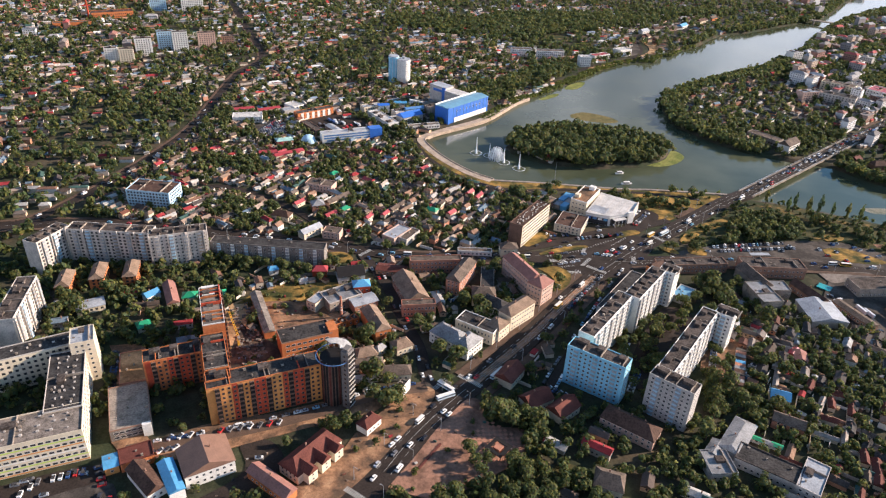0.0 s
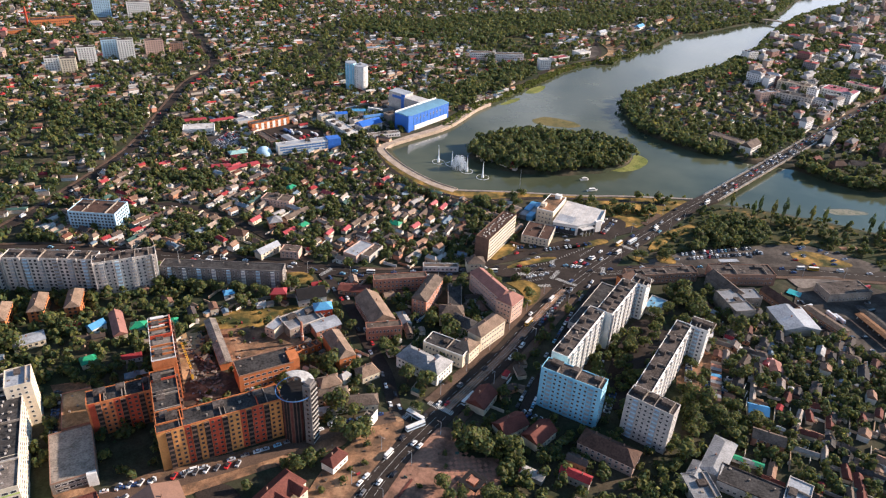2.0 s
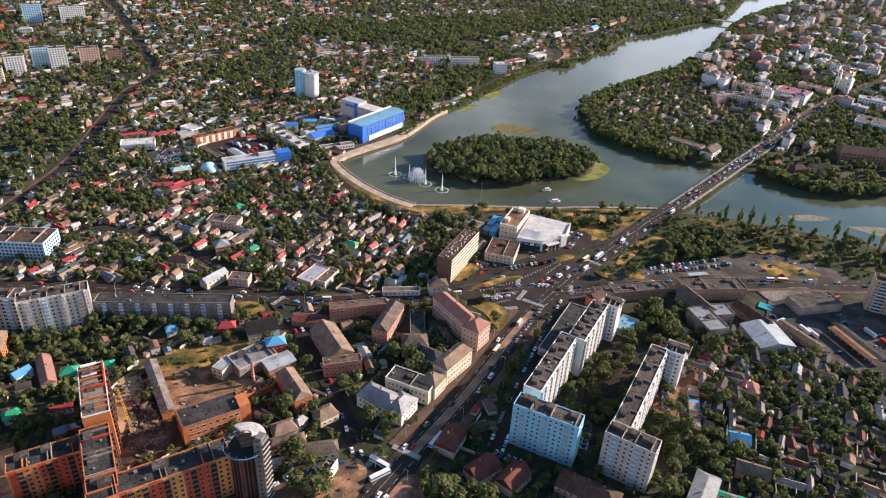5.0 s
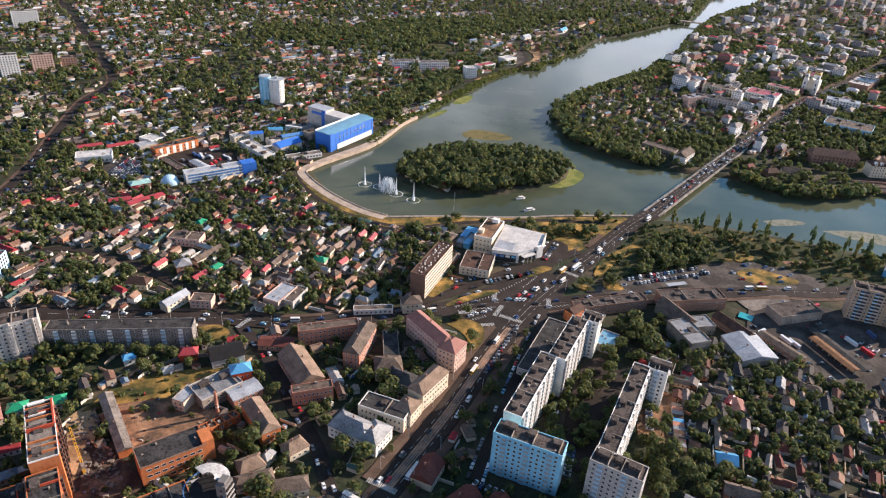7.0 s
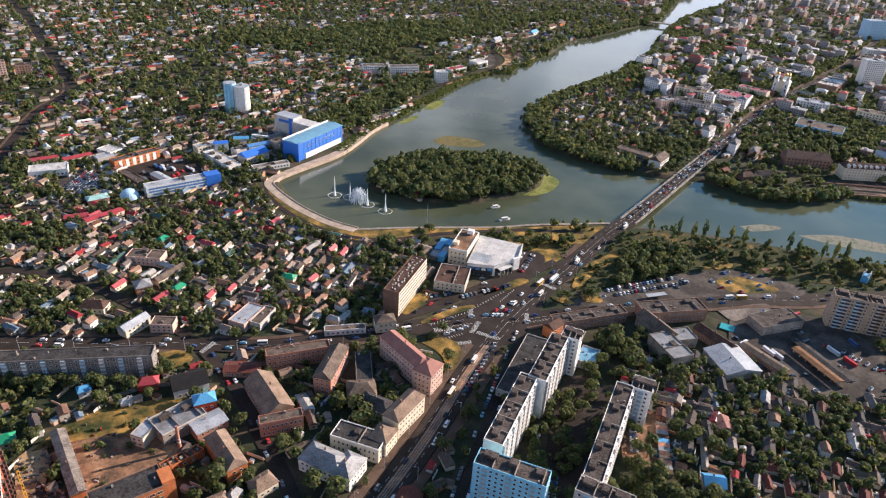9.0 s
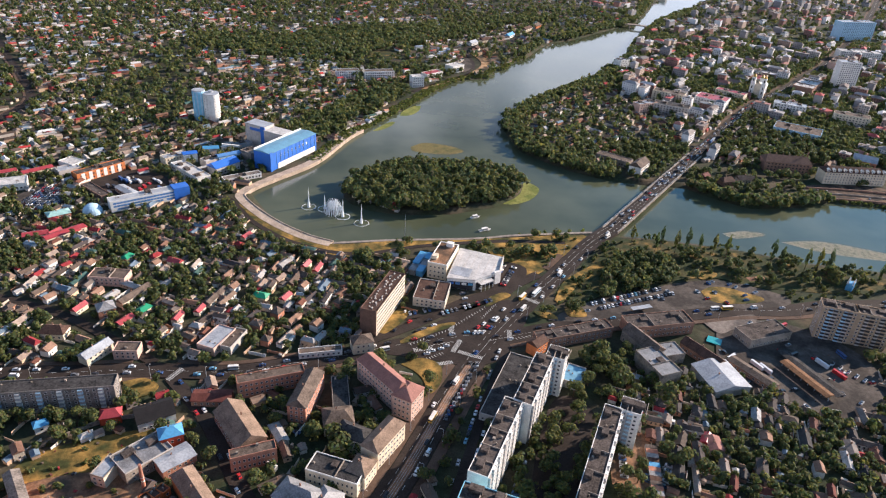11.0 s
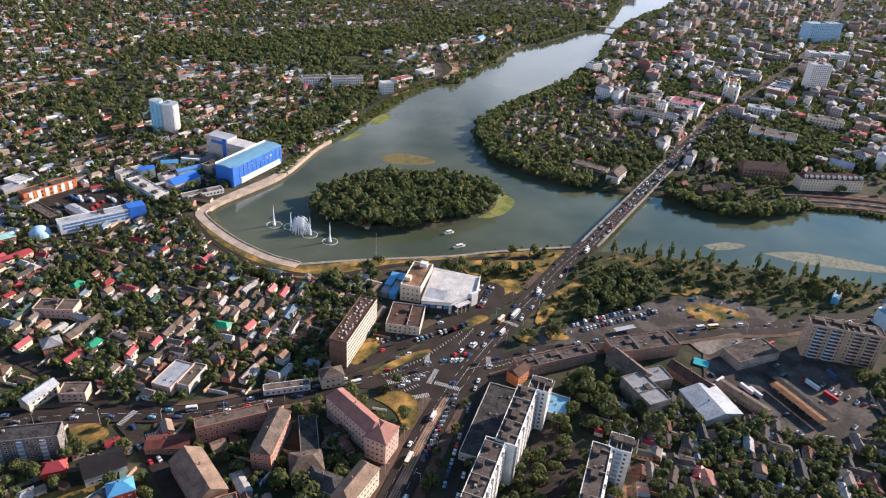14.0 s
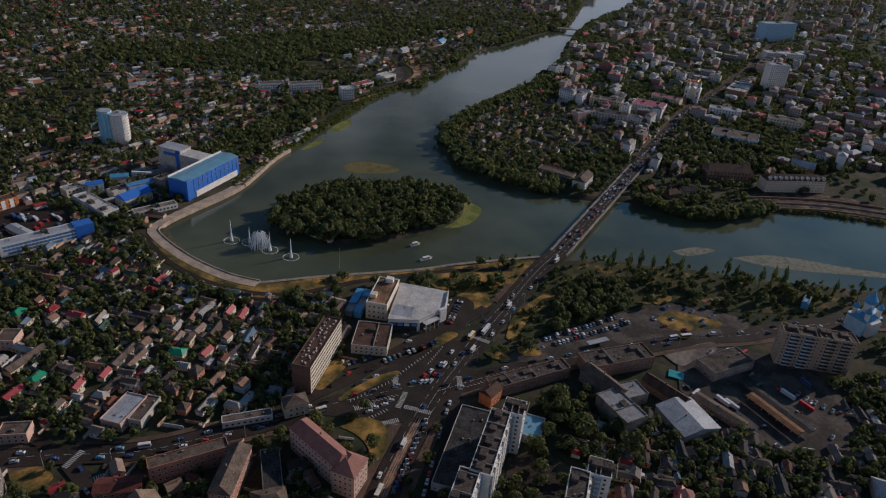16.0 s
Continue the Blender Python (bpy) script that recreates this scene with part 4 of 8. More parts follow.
tower = thing("round_tower", "dark round stair tower with a ring and a white curved canopy", "tower", pose(-65.6, 164, 0))
TAKEN.append((-64, 163, 0, 24, 18))
part("drum", Shape().tube(-1.5, 0.5, 0, 6.4, 6.4, 33, 28), DARKBRICK, tower)
for k in range(10):
    a = radians(-150 + k * 16)
    part("red_panel" if k % 3 == 1 else "glass_strip", Shape().box(-1.5 + 6.35 * math.cos(a), 0.5 + 6.35 * math.sin(a), 0.5, 0.5, 1.2, 31.5, a), BROWNROOF if k % 3 == 1 else DARK, tower)
part("drum_floor", Shape().tube(0, 0, 33.01, 8.2, 8.2, 0.4, 28), DARK, tower)
ringw, can = Shape(), Shape()
for i in range(36):
    a = 2 * math.pi * (i + 0.5) / 36
    ringw.box(10.3 * math.cos(a), 10.3 * math.sin(a), 34.2, 1.85, 0.35, 0.4, a + math.pi / 2)
part("drum_ring", ringw, MIDBLUE, tower, "thin blue-grey steel ring")
for i in range(12):
    a = 2 * math.pi * (i + 0.5) / 12
    part("spoke", Shape().box(9.0 * math.cos(a), 9.0 * math.sin(a), 33.6, 2.6, 0.3, 0.4, a), DARKGREY, tower)
for i in range(14):
    a0, a1 = radians(-6 + i * 10), radians(-6 + (i + 1) * 10)
    can.add([(r * math.cos(t), r * math.sin(t), z) for t in (a0, a1) for r, z in ((10.2, 38.8), (3.5, 40.0), (3.5, 39.6), (10.2, 38.4))], [(0, 4, 5, 1), (1, 5, 6, 2), (3, 2, 6, 7), (0, 3, 7, 4)])
part("canopy", can, WHITEROOF, tower, "white curved canopy")
for i in range(7):
    a = radians(0 + i * 22)
    part("column", Shape().tube(8.6 * math.cos(a), 8.6 * math.sin(a), 33.4, 0.25, 0.25, 5.4, 8), DARKGREY, tower)
part("slab", Shape().box(8.4, -2.3, 0, 4.8, 6.2, 41, radians(-17)), DARKGREY, tower)
part("slab_crown", Shape().box(8.4, -2.3, 41.01, 3.4, 4.4, 1.6, radians(-17)), DARKGREY, tower)
for k in range(12):
    c, sn = math.cos(radians(-17)), math.sin(radians(-17))
    part("ledge", Shape().box(8.4 + c * 2.6, -2.3 + sn * 2.6, 1.6 + k * 3.2, 0.9, 6.0, 0.35, radians(-17)), GREYPANEL, tower, "pale loggia ledge")
    part("loggia", Shape().box(8.4 + c * 2.4, -2.3 + sn * 2.4, 2.2 + k * 3.2, 0.5, 5.4, 1.7, radians(-17)), DARK, tower)
    part("window", DARKWIN, None, tower).matrix_basis = Matrix.Translation((8.4 + sn * 3.1, -2.3 - c * 3.1, 2 + k * 3.2)) @ Matrix.Rotation(radians(-17), 4, "Z")

# the big cream complex at the corner of the town
CC = "cream institute wings"
flat_block("institute_wing", "cream rendered institute wing with yellow-green bands", "office block", -214, 90.1, 30.5, 66, 22, 20, CREAM, WORNFELT, floors=5, sides="fr", pitch=3.4, mesh=WIN_WIDE, group=CC, sheds=1, vents=(3, 8))
inst = bpy.context.scene.objects["institute_wing"]
for k in range(5):
    part("colour_band", Shape().box(0, -11.05, 0.3 + k * 3.84, 66, 0.14, 0.7), (YELLOWBRICK, LIME, WHITE)[k % 3], inst, "yellow-green painted band")
flat_block("institute_wing", "cream rendered institute wing with a dark vent-covered roof", "office block", -211, 131, 120.3, 52, 18.8, 20.5, CREAM, TARROOF, floors=6, sides="f", pitch=3.4, mesh=WIN_WIDE, group=CC, sheds=1, rim=GREYPANEL, vents=(3, 9))
flat_block("institute_wing", "cream rendered institute wing with rows of wide windows", "office block", -254.6, 144.6, 37, 78, 13, 22, CREAM, TARROOF, floors=6, sides="f", pitch=3.4, mesh=WIN_WIDE, group=CC, sheds=0, rim=GREYPANEL, vents=(1, 9))
flat_block("institute_tower", "tall cream stair tower with yellow window bands", "tower", -218.7, 161, 32, 13, 16.5, 28, CREAM, GREYROOF, floors=8, sides="fr", pitch=3.2, group=CC, sheds=1)

# long panel blocks to the west
for x, y, a, L in ((-226, 295, 27, 42), (-276, 288, 6, 64), (-317, 270, 78, 30), (-283, 190, 110, 50)):
    b = flat_block("apartment_block", "grey-white nine-storey panel apartment block with balconies", "apartment block", x, y, a, L, 12, 26.5, WEATHERED, floors=9, sides="fr" if L != 50 else "f", pitch=3.4, group="western panel blocks", sheds=4,
                   skip=lambda s, i, n, k: s == "f" and i % 3 == 1)
    n = int((L - 1) / 3.4)
    for j in range(1, n, 3):
        balcony_column(b, (j - (n - 1) / 2) * 3.4, -6, 0.6, 9, 2.85, 3.0, (GREYPANEL, BLUEWHITE, WEATHERED, CONCRETE)[(j // 3) % 4])
    for j in range(int(L / 13) + 1):
        part("fin", Shape().box(-L / 2 + 0.4 + j * 13, -6.6, 0, 0.5, 1.3, 27.6), WEATHERED, b, "white rib between two stair sections")
b = flat_block("apartment_block", "low five-storey grey panel apartment block with a white end wall", "apartment block", -161, 311, 4, 90, 11, 14.5, SOOTY, TARROOF, floors=5, sides="fr", pitch=3.6, group="western panel blocks", sheds=0,
               skip=lambda s, i, n, k: s == "f" and i % 3 == 1)
for j in range(1, 24, 3):
    balcony_column(b, (j - 11.5) * 3.6, -5.5, 0.6, 5, 2.75, 2.8, BLUEWHITE if j % 2 else WHITE)
for x, y in ((-287, 241), (-270, 255), (-249, 263)):
    pitched_block("brick_house", "three-storey brick house with a pale slate gable roof", "house", x, y, 112, 22, 9.5, 8.5, ORANGE, PALESLATE, 2.6, 0.5, 3, "fl", group="brick houses in a row")
pitched_block("long_house", "long house with a faded red metal roof", "house", -209, 244, -56, 28, 8, 5, CREAM, PINKROOF, 2.2, 0, 1, "f")
pitched_block("white_shed", "shed with a broad pale metal roof among the trees", "shed", -257, 222, 38, 18, 11, 4, CREAM, GREYROOF, 1.5, 0, 1, "f")
flat_block("site_podium", "low podium of bare orange brick beside the unfinished wing", "podium", -194, 166, -61, 31, 15, 3.6, ORANGE, SAND, floors=1, sides="f", sheds=0, rim=BRICKPINK)
pitched_block("green_roof_house", "small house with a teal metal roof", "house", -210, 208, 40, 9, 8, 3.2, CREAM, GREENROOF, 2, 0.6, 1, "f")
pitched_block("green_roof_house", "house with a green metal hipped roof", "house", -196, 246, 20, 10, 8, 3.6, CREAM, GREENROOF, 2.2, 0.8, 1, "f")
pitched_block("green_roof_house", "house with a green roof beside the building site", "house", -178, 252, 20, 11, 8, 3.6, CREAM, GREENROOF, 2.2, 0.5, 1, "f")
pitched_block("blue_roof_house", "small house with a pale blue roof", "house", -223, 242, 60, 10, 7, 4, WHITE, BLUEROOF, 2, 0, 1, "f")
pitched_block("blue_roof_house", "little house with a light blue roof among trees", "house", -151, 292, 30, 7, 6, 4, WHITE, BLUEROOF, 2, 0.5, 1, "f")
tagged(new("lot_wall", ribbon(Shape(), smooth_line([(-152, 274), (-138, 284), (-121, 295), (-104, 299)]), 0.5, 2.4, 0, 2.8).mesh("lot_wall", CONCRETE)), "long grey concrete wall behind the dry lot", "wall", kind="structure")
flat_block("office_building", "white five-storey office building with a rusty flat roof", "office block", -296, 386, 1, 40, 24, 15, BLUEWHITE, RUSTROOF, floors=5, sides="fr", pitch=2.9, sheds=2)

# around the junction
flat_block("hotel_slab", "seven-storey brown and cream slab building with a cluttered roof", "office block", 40.6, 398.7, 65.5, 54, 12, 19.8, CREAM, RUSTROOF, floors=6, sides="f", pitch=2.6, mesh=WIN_WIDE, sheds=0, rim=DARKBRICK, vents=(2, 15))
part("end_wall", Shape().box(-27.1, 0, 0, 0.3, 12.1, 19.9), DARKBRICK, bpy.context.scene.objects["hotel_slab"], "brown brick end wall")
mall = thing("shopping_hall", "white shopping hall with a pale membrane roof and blue trim", "shop", pose(105, 454, 0, 0, 0, -23))
TAKEN.append((103, 454, -23, 66, 48))
HALL = [(-8, 23.5), (-5, -25), (16, -20.5), (30.5, -1), (29, 22)]


def prism(pts, z0, z1):
    n = len(pts)
    return Shape().add([(x, y, z0) for x, y in pts] + [(x, y, z1) for x, y in pts], [tuple(range(n))[::-1], tuple(range(n, 2 * n))] + [(i, (i + 1) % n, n + (i + 1) % n, n + i) for i in range(n)])


part("wall", prism(HALL, -0.5, 9), WHITE, mall)
part("roof", prism([(12 + (x - 12) * 1.02, y * 1.02) for x, y in HALL], 9.02, 9.6), WHITEROOF, mall, "white membrane roof with worn seams")
for j in range(6):
    part("roof_seam", Shape().box(-3 + j * 5.6, 4.5 - 0.6 * j, 9.6, 0.35, 33 - abs(j - 2.5) * 3, 0.12), WEATHERED, mall)
# a flat grey sheet over the front left of the white roof
part("worn_panel", Shape().box(3, -12.5, 9.6, 15, 13, 0.12), GREYROOF, mall, "grey front left part of the roof")
part("edge_fin", Shape().box(29.9, 11, -0.3, 0.5, 22, 11.5, radians(4)), WEATHERED, mall, "thin white end wall")
part("tall_wing", Shape().box(-16.4, 3, -0.5, 15.6, 36, 13.5), CREAM, mall, "cream three-storey wing")
part("wing_roof", Shape().box(-16.4, 3, 13.01, 14.6, 35, 0.2), DIRT, mall, "dusty pink roof deck")
par = Shape()
for px, py, sx, sy in ((-16.4, -14.8, 15.6, 0.5), (-16.4, 20.8, 15.6, 0.5), (-24.0, 3, 0.5, 35), (-8.9, 3, 0.5, 35)):
    par.box(px, py, 13.0, sx, sy, 1.0)
part("parapet", par, WHITE, mall)
part("roof_house", Shape().box(-15, 17, 13.2, 5.5, 4.5, 3.4), WHITE, mall)
part("roof_house", Shape().box(-21, -6, 13.2, 4.5, 5, 3), CREAM, mall)
for j in range(6):
    part("market_roof", Shape().box(-36.5 + (j % 2) * 6.4, -12 + (j // 2) * 10.5, -0.5, 5.4, 9.6, 4.4 + (j % 3) * 0.4).box(-36.5 + (j % 2) * 6.4, -12 + (j // 2) * 10.5, 4.4 + (j % 3) * 0.4, 5.8, 10, 0.25), BLUEROOF if j % 3 else STAINED, mall, "blue market stall roof")
for k in range(3):
    for j in range(4):
        part("window", WIN, None, mall).matrix_basis = Matrix.Translation((-21.5 + j * 3.4, -15.02, 1.4 + k * 4))
front = math.atan2(19.5, 14.5)
part("glazing", Shape().box(5.55, -23.05, 0.2, 19, 0.4, 6.4, math.atan2(4.5, 21)), GLASS, mall, "dark glass shop front")
part("glazing", Shape().box(23.5, -11.0, 0.2, 22, 0.4, 6.4, front), GLASS, mall, "dark glass shop front")
for j in range(4):
    part("front_panel", Shape().box(-1.5 + j * 4.8, -24.9 + j * 1.03, 4.4, 3.6, 0.3, 1.9, math.atan2(4.5, 21)), (BLUEWALL, MIDBLUE, WHITE, BLUEROOF)[j], mall, "blue sign panel")
part("entrance", Shape().box(29.6, -3.2, -0.3, 6, 2.6, 11, front), WHITE, mall, "tall white entrance wall")
part("porch_roof", Shape().box(23.8, -14.6, 6.2, 13, 4.5, 0.5, front), WHITEROOF, mall, "white porch roof")
for j in range(4):
    part("porch_post", Shape().box(21.6 + j * 2.3, -20.0 + j * 3.1, -0.3, 0.4, 0.4, 6.5), STEEL, mall)
flat_block("restaurant", "low building with a rusty brown roof and teal front", "shop", 78, 419.5, -16, 24, 28, 6.5, CREAM, RUSTROOF, floors=2, sides="fr", pitch=3.4, sheds=1, rim=GREYPANEL)
pitched_block("curved_building", "pink three-storey corner building with a faded red roof", "building", 51.5, 297.4, 56.5, 15, 13, 15, PINK, PINKROOF, 2.6, 0.7, 4, "flr", 2.8)
pitched_block("curved_building", "pink three-storey building with a long faded red roof", "building", 38, 315, -55, 40, 11.5, 15, PINK, PINKROOF, 2.6, 0.4, 4, "flr", 2.8)
pitched_block("gate_house", "small stone building with a hipped slate roof", "building", 25, 358, 12, 14, 10, 8, CREAM, SLATE, 3.2, 1.0, 2, "fr")
pitched_block("corner_building", "cream three-storey building with a slate roof", "building", 36, 266, 54, 27, 11, 12.5, CREAM, PALESLATE, 3, 0.5, 3, "fr", 2.8)
pitched_block("corner_building", "slate-roofed rear wing of the corner building", "building", 20, 270, -30, 20, 11, 11, CREAM, TARROOF, 3, 0.8, 3, "f", 2.8)
flat_block("avenue_house", "cream two-storey building with a dark roof behind pale parapets", "building", 11, 246, -24, 29, 13, 9.5, CREAM, TARROOF, floors=2, sides="fr", pitch=2.6, mesh=WIN_TALL, sheds=1, rim=WHITE)
pitched_block("avenue_house", "cream corner wing with a hipped tan roof", "building", 24, 247, 60, 13, 11, 9.5, CREAM, PALESLATE, 3, 0.9, 2, "fr", 2.8)
pitched_block("white_house", "white two-storey building with a pale grey metal hipped roof", "building", -6, 231, -30, 25, 14, 8, WHITE, STAINED, 3.4, 0.8, 2, "fr", 2.8)
pitched_block("white_house", "white wing with a pale grey metal roof", "building", 6, 226, 60, 17, 12, 8, WHITE, STAINED, 3.4, 0.8, 2, "fr", 2.8)
flat_block("school_wing", "brick school wing with a rusty roof", "school", -30, 321, 15, 40, 8, 11, BRICKPINK, SLATE, floors=3, sides="f", pitch=3, sheds=0)
pitched_block("school_wing", "red brick school wing with a tall slate roof", "school", -8, 306, 74, 33, 11, 12, BRICKPINK, SLATE, 3.8, 0.3, 4, "flr", 3)
pitched_block("workshop_hall", "long workshop with a broad grey slate roof", "workshop", -43, 283, -60, 34, 17, 7, BROWNBRICK, PALESLATE, 6, 0, 2, "f")
flat_block("brick_workshop", "red brick workshop with tall windows", "workshop", -33, 261, 16, 24, 7, 9.5, BRICKPINK, SLATE, floors=2, sides="fr", pitch=2.5, mesh=WIN_TALL, sheds=0)
flat_block("brick_factory", "orange brick factory with a tar roof and large windows", "factory", -99, 209, 32, 33, 16, 12.5, ORANGE, TARROOF, floors=3, sides="fr", pitch=3.6, mesh=WIN_WIDE, sheds=0, rim=BROWNBRICK)
part("corner_turret", Shape().box(17.5, -2.5, 0, 6, 10, 14.5), ORANGE, bpy.context.scene.objects["brick_factory"], "taller brick stair end")
pitched_block("brick_house", "orange brick house with a slate gable roof", "house", -58.5, 237, 124, 29, 11, 9, ORANGE, PALESLATE, 3, 0.4, 2, "lrf")
flat_block("factory_shed", "low workshop wing with a grey felt roof and small windows", "workshop", -105, 256, 68, 15, 8, 7, CREAM, GREYROOF, floors=2, sides="lb", pitch=3.2, sheds=0, rim=CONCRETE)
flat_block("factory_shed", "broad workshop with a patched pale grey roof", "workshop", -90, 264, 42, 26, 17, 7.5, CONCRETE, STAINED, floors=2, sides="f", pitch=3.6, sheds=2, rim=GREYPANEL)
pitched_block("factory_shed", "brick workshop with a low grey metal roof", "workshop", -73, 261, 38, 18, 12, 6.5, BRICKPINK, GREYROOF, 1.5, 0, 2, "fr", 3)
for k in range(5):
    flat_block("curved_shed", "segment of a curved brick shed with a rusty roof", "shed", -88.5 + 3.4 * k, 231.5 + 2.7 * k, 35 + 5 * k, 4.4, 6, 4, ORANGE, RUSTROOF, floors=1, sides="f", pitch=3, sheds=0, group="curved row of sheds", vents=(0, 0))
pitched_block("blue_roof_house", "house with a pale blue metal roof", "house", -78, 276, 20, 12, 9, 10, REDBRICK, BLUEROOF, 2.5, 0.8, 2, "fr")
pitched_block("dark_shed", "shed with a dark pitched roof and a white gable", "shed", -92, 297, 24, 20, 15, 6, WHITE, DARK, 3.4, 0, 1, "fr")
for x, y, a, L, D, m, lab in ((-58, 206, 30, 13, 10, PALESLATE, "house with a tan hipped roof behind the tower"), (-54, 196, 20, 19, 8, SLATE, "long low house with a patched slate roof"), (-37, 219, 40, 12, 10, PALESLATE, "house with a steep tan gable roof"),
                              (-36, 192, 14, 20, 9, SLATE, "long house with a grey-violet roof"), (-50, 212, 60, 7, 5, STAINED, "small shed with a pale blue metal roof")):
    pitched_block("back_house", lab, "house", x, y, a, L, D, 4.6, CREAM, m, 2.5, 0.5, 1, "fr")
pitched_block("yard_row", "long low building along the yard wall", "workshop", -138, 235, 122, 50, 7, 5, ORANGE, WORNFELT, 1.5, 0, 1, "f", 4)
chim = thing("brick_chimney", "tall banded brick chimney in the yard", "chimney", pose(-85, 246, 0))
part("shaft", Shape().tube(0, 0, 0, 1.1, 0.75, 17.5, 14), BRICKPINK, chim)
for k in range(5):
    part("band", Shape().tube(0, 0, 6 + k * 2.5, 1.0 - k * 0.06, 0.96 - k * 0.06, 0.9, 14), WHITE, chim)

# foreground, below the orange complex
villa = pitched_block("villa", "large villa with a steep dark red tiled roof", "house", -66, 117, 62, 32, 14, 6, CREAM, BROWNROOF, 6, 0.5, 2, "lr", 3)
for k in (-1, 0, 1):
    wing = part("gable_wing", Shape().box(k * 9.5, -8.6, -0.3, 6.4, 5.4, 7.3).add([(k * 9.5 - 3.2, -11.3, 7), (k * 9.5 + 3.2, -11.3, 7), (k * 9.5, -11.3, 10.4)], [(0, 1, 2)]), CREAM, villa, "cream gabled front wing")
    part("wing_roof", Shape().roof(k * 9.5, -7.0, 7.02, 9.4, 6.4, 3.6, math.pi / 2, 0, 0.3), BROWNROOF, wing)
    for z in (1.2, 4.2):
        part("window", WIN, None, wing).matrix_basis = Matrix.Translation((k * 9.5, -11.3, z))
pitched_block("red_long_house", "long house with a bright red roof", "house", -80, 96, -28, 28, 8, 5, ORANGE, PINKROOF, 2.5, 0, 1, "f")
pitched_block("warehouse", "white warehouse with a brown metal roof", "warehouse", -118, 103, -52, 20.5, 25, 8, WHITE, TANMETAL, 5.0, 0, 2, "r")
pitched_block("warehouse", "warehouse with a bright blue metal roof", "warehouse", -130, 88.8, -48, 23, 7.4, 6.2, WHITE, BLUEROOF, 1.4, 0, 1, "f")
pitched_block("long_shed", "shed with a tan and dark pitched roof", "shed", -142.4, 86.6, -35, 23, 9.6, 5, WHITE, RUSTROOF, 3.6, 0, 1, "r")
flat_block("low_shop", "low shop with a dark red roof and orange wall", "shop", -155.6, 101, 36, 16.5, 11.5, 5, ORANGE, BROWNROOF, floors=1, sides="f", sheds=0, rim=BROWNROOF)
pitched_block("small_shed", "small shed with a pale blue metal roof", "shed", -165.6, 93.7, 36, 6.6, 9.5, 4.5, YELLOWBRICK, BLUEROOF, 0.8, 0, 1, "f")
flat_block("garage_deck", "grey two-storey garage with a stained concrete roof", "garage", -176, 131, 32, 21, 37, 7, CONCRETE, CONCRETE, floors=2, sides="f", pitch=3.0, mesh=WIN_WIDE, sheds=0, rim=BROWNBRICK)
part("stair_block", Shape().box(8, -19.2, -0.3, 4.6, 2.2, 8.6), WHITE, bpy.context.scene.objects["garage_deck"], "white stair block")
# right foreground
pitched_block("gable_house", "long dark house with a hipped brown roof", "house", 106, 170, -28, 32, 13, 6.5, PINK, RUSTROOF, 4, 0.8, 2, "fr", chimneys=3)
flat_block("long_store", "long grey store building with a flat roof", "warehouse", 178, 153, -26, 33, 14, 6, GREYPANEL, TARROOF, floors=1, sides="f", sheds=0, rim=PANELROOF)
pitched_block("grey_house", "house with a plain grey roof", "house", 199, 190, -21, 17, 9, 5.5, BRICKPINK, SLATE, 2.2, 0, 2, "f")
pitched_block("white_roof_house", "house with a ribbed pale metal hipped roof", "house", 166, 172, 59, 30, 12, 5.5, GREYPANEL, STAINED, 1.5, 0.5, 1, "f")
flat_block("white_roof_house", "house end with a patched pale grey roof", "house", 151, 150, 12, 15, 17, 5, GREYPANEL, STAINED, floors=1, sides="fr", sheds=1, rim=STAINED)
pitched_block("white_roof_house", "lean-to with a pale blue metal roof", "house", 152, 161, 59, 12, 8, 4.5, BLUEWHITE, STAINED, 1.2, 0, 1, "f")
flat_block("white_roof_house", "square building with a pale grey metal roof", "house", 199, 147, 60, 25, 12, 6.5, GREYPANEL, GREYROOF, floors=2, sides="fl", sheds=1, rim=WEATHERED)
for x, y, m in ((178, 175, GREENROOF), (183, 173, STAINED), (188, 171.4, GREENROOF)):
    pitched_block("market_stall", "small stall with a coloured metal roof in the yard", "stall", x, y, -22, 5.5, 3, 2.4, WHITE, m, 0.7, 0, 1, "f", group="yard stalls", chimneys=0)
for x, y, a in ((35, 203, 64), (52, 183, 40), (68, 178, 50)):
    pitched_block("red_gable_house", "cafe with a steep brown-red roof", "house", x, y, a, 17, 12, 5, CREAM, BROWNROOF, 4.5, 0, 1, "fr")
pitched_block("gable_house", "house with a steep slate roof", "house", 91, 126, -10, 15, 13, 6, CREAM, SLATE, 4, 0.4, 1, "f")
kiosk = thing("park_pavilion", "low square pavilion with a dark roof frame and brick core", "pavilion", pose(32.4, 141, 0, 0, 0, -33))
TAKEN.append((32.4, 141, -33, 13, 13))
frame_roof = Shape()
for dx, dy, sx, sy in ((0, -4.4, 11, 2.2), (0, 4.4, 11, 2.2), (-4.4, 0, 2.2, 6.6), (4.4, 0, 2.2, 6.6)):
    frame_roof.box(dx, dy, 3.0, sx, sy, 0.4)
part("roof", frame_roof, DARK, kiosk)
part("core", Shape().box(0, 0, 0, 4.2, 4.2, 3.6), BRICKPINK, kiosk)
for dx in (-5, 5):
    for dy in (-5, 5):
        part("post", Shape().box(dx, dy, 0, 0.4, 0.4, 3.0), DARKGREY, kiosk)
tiles = Shape()
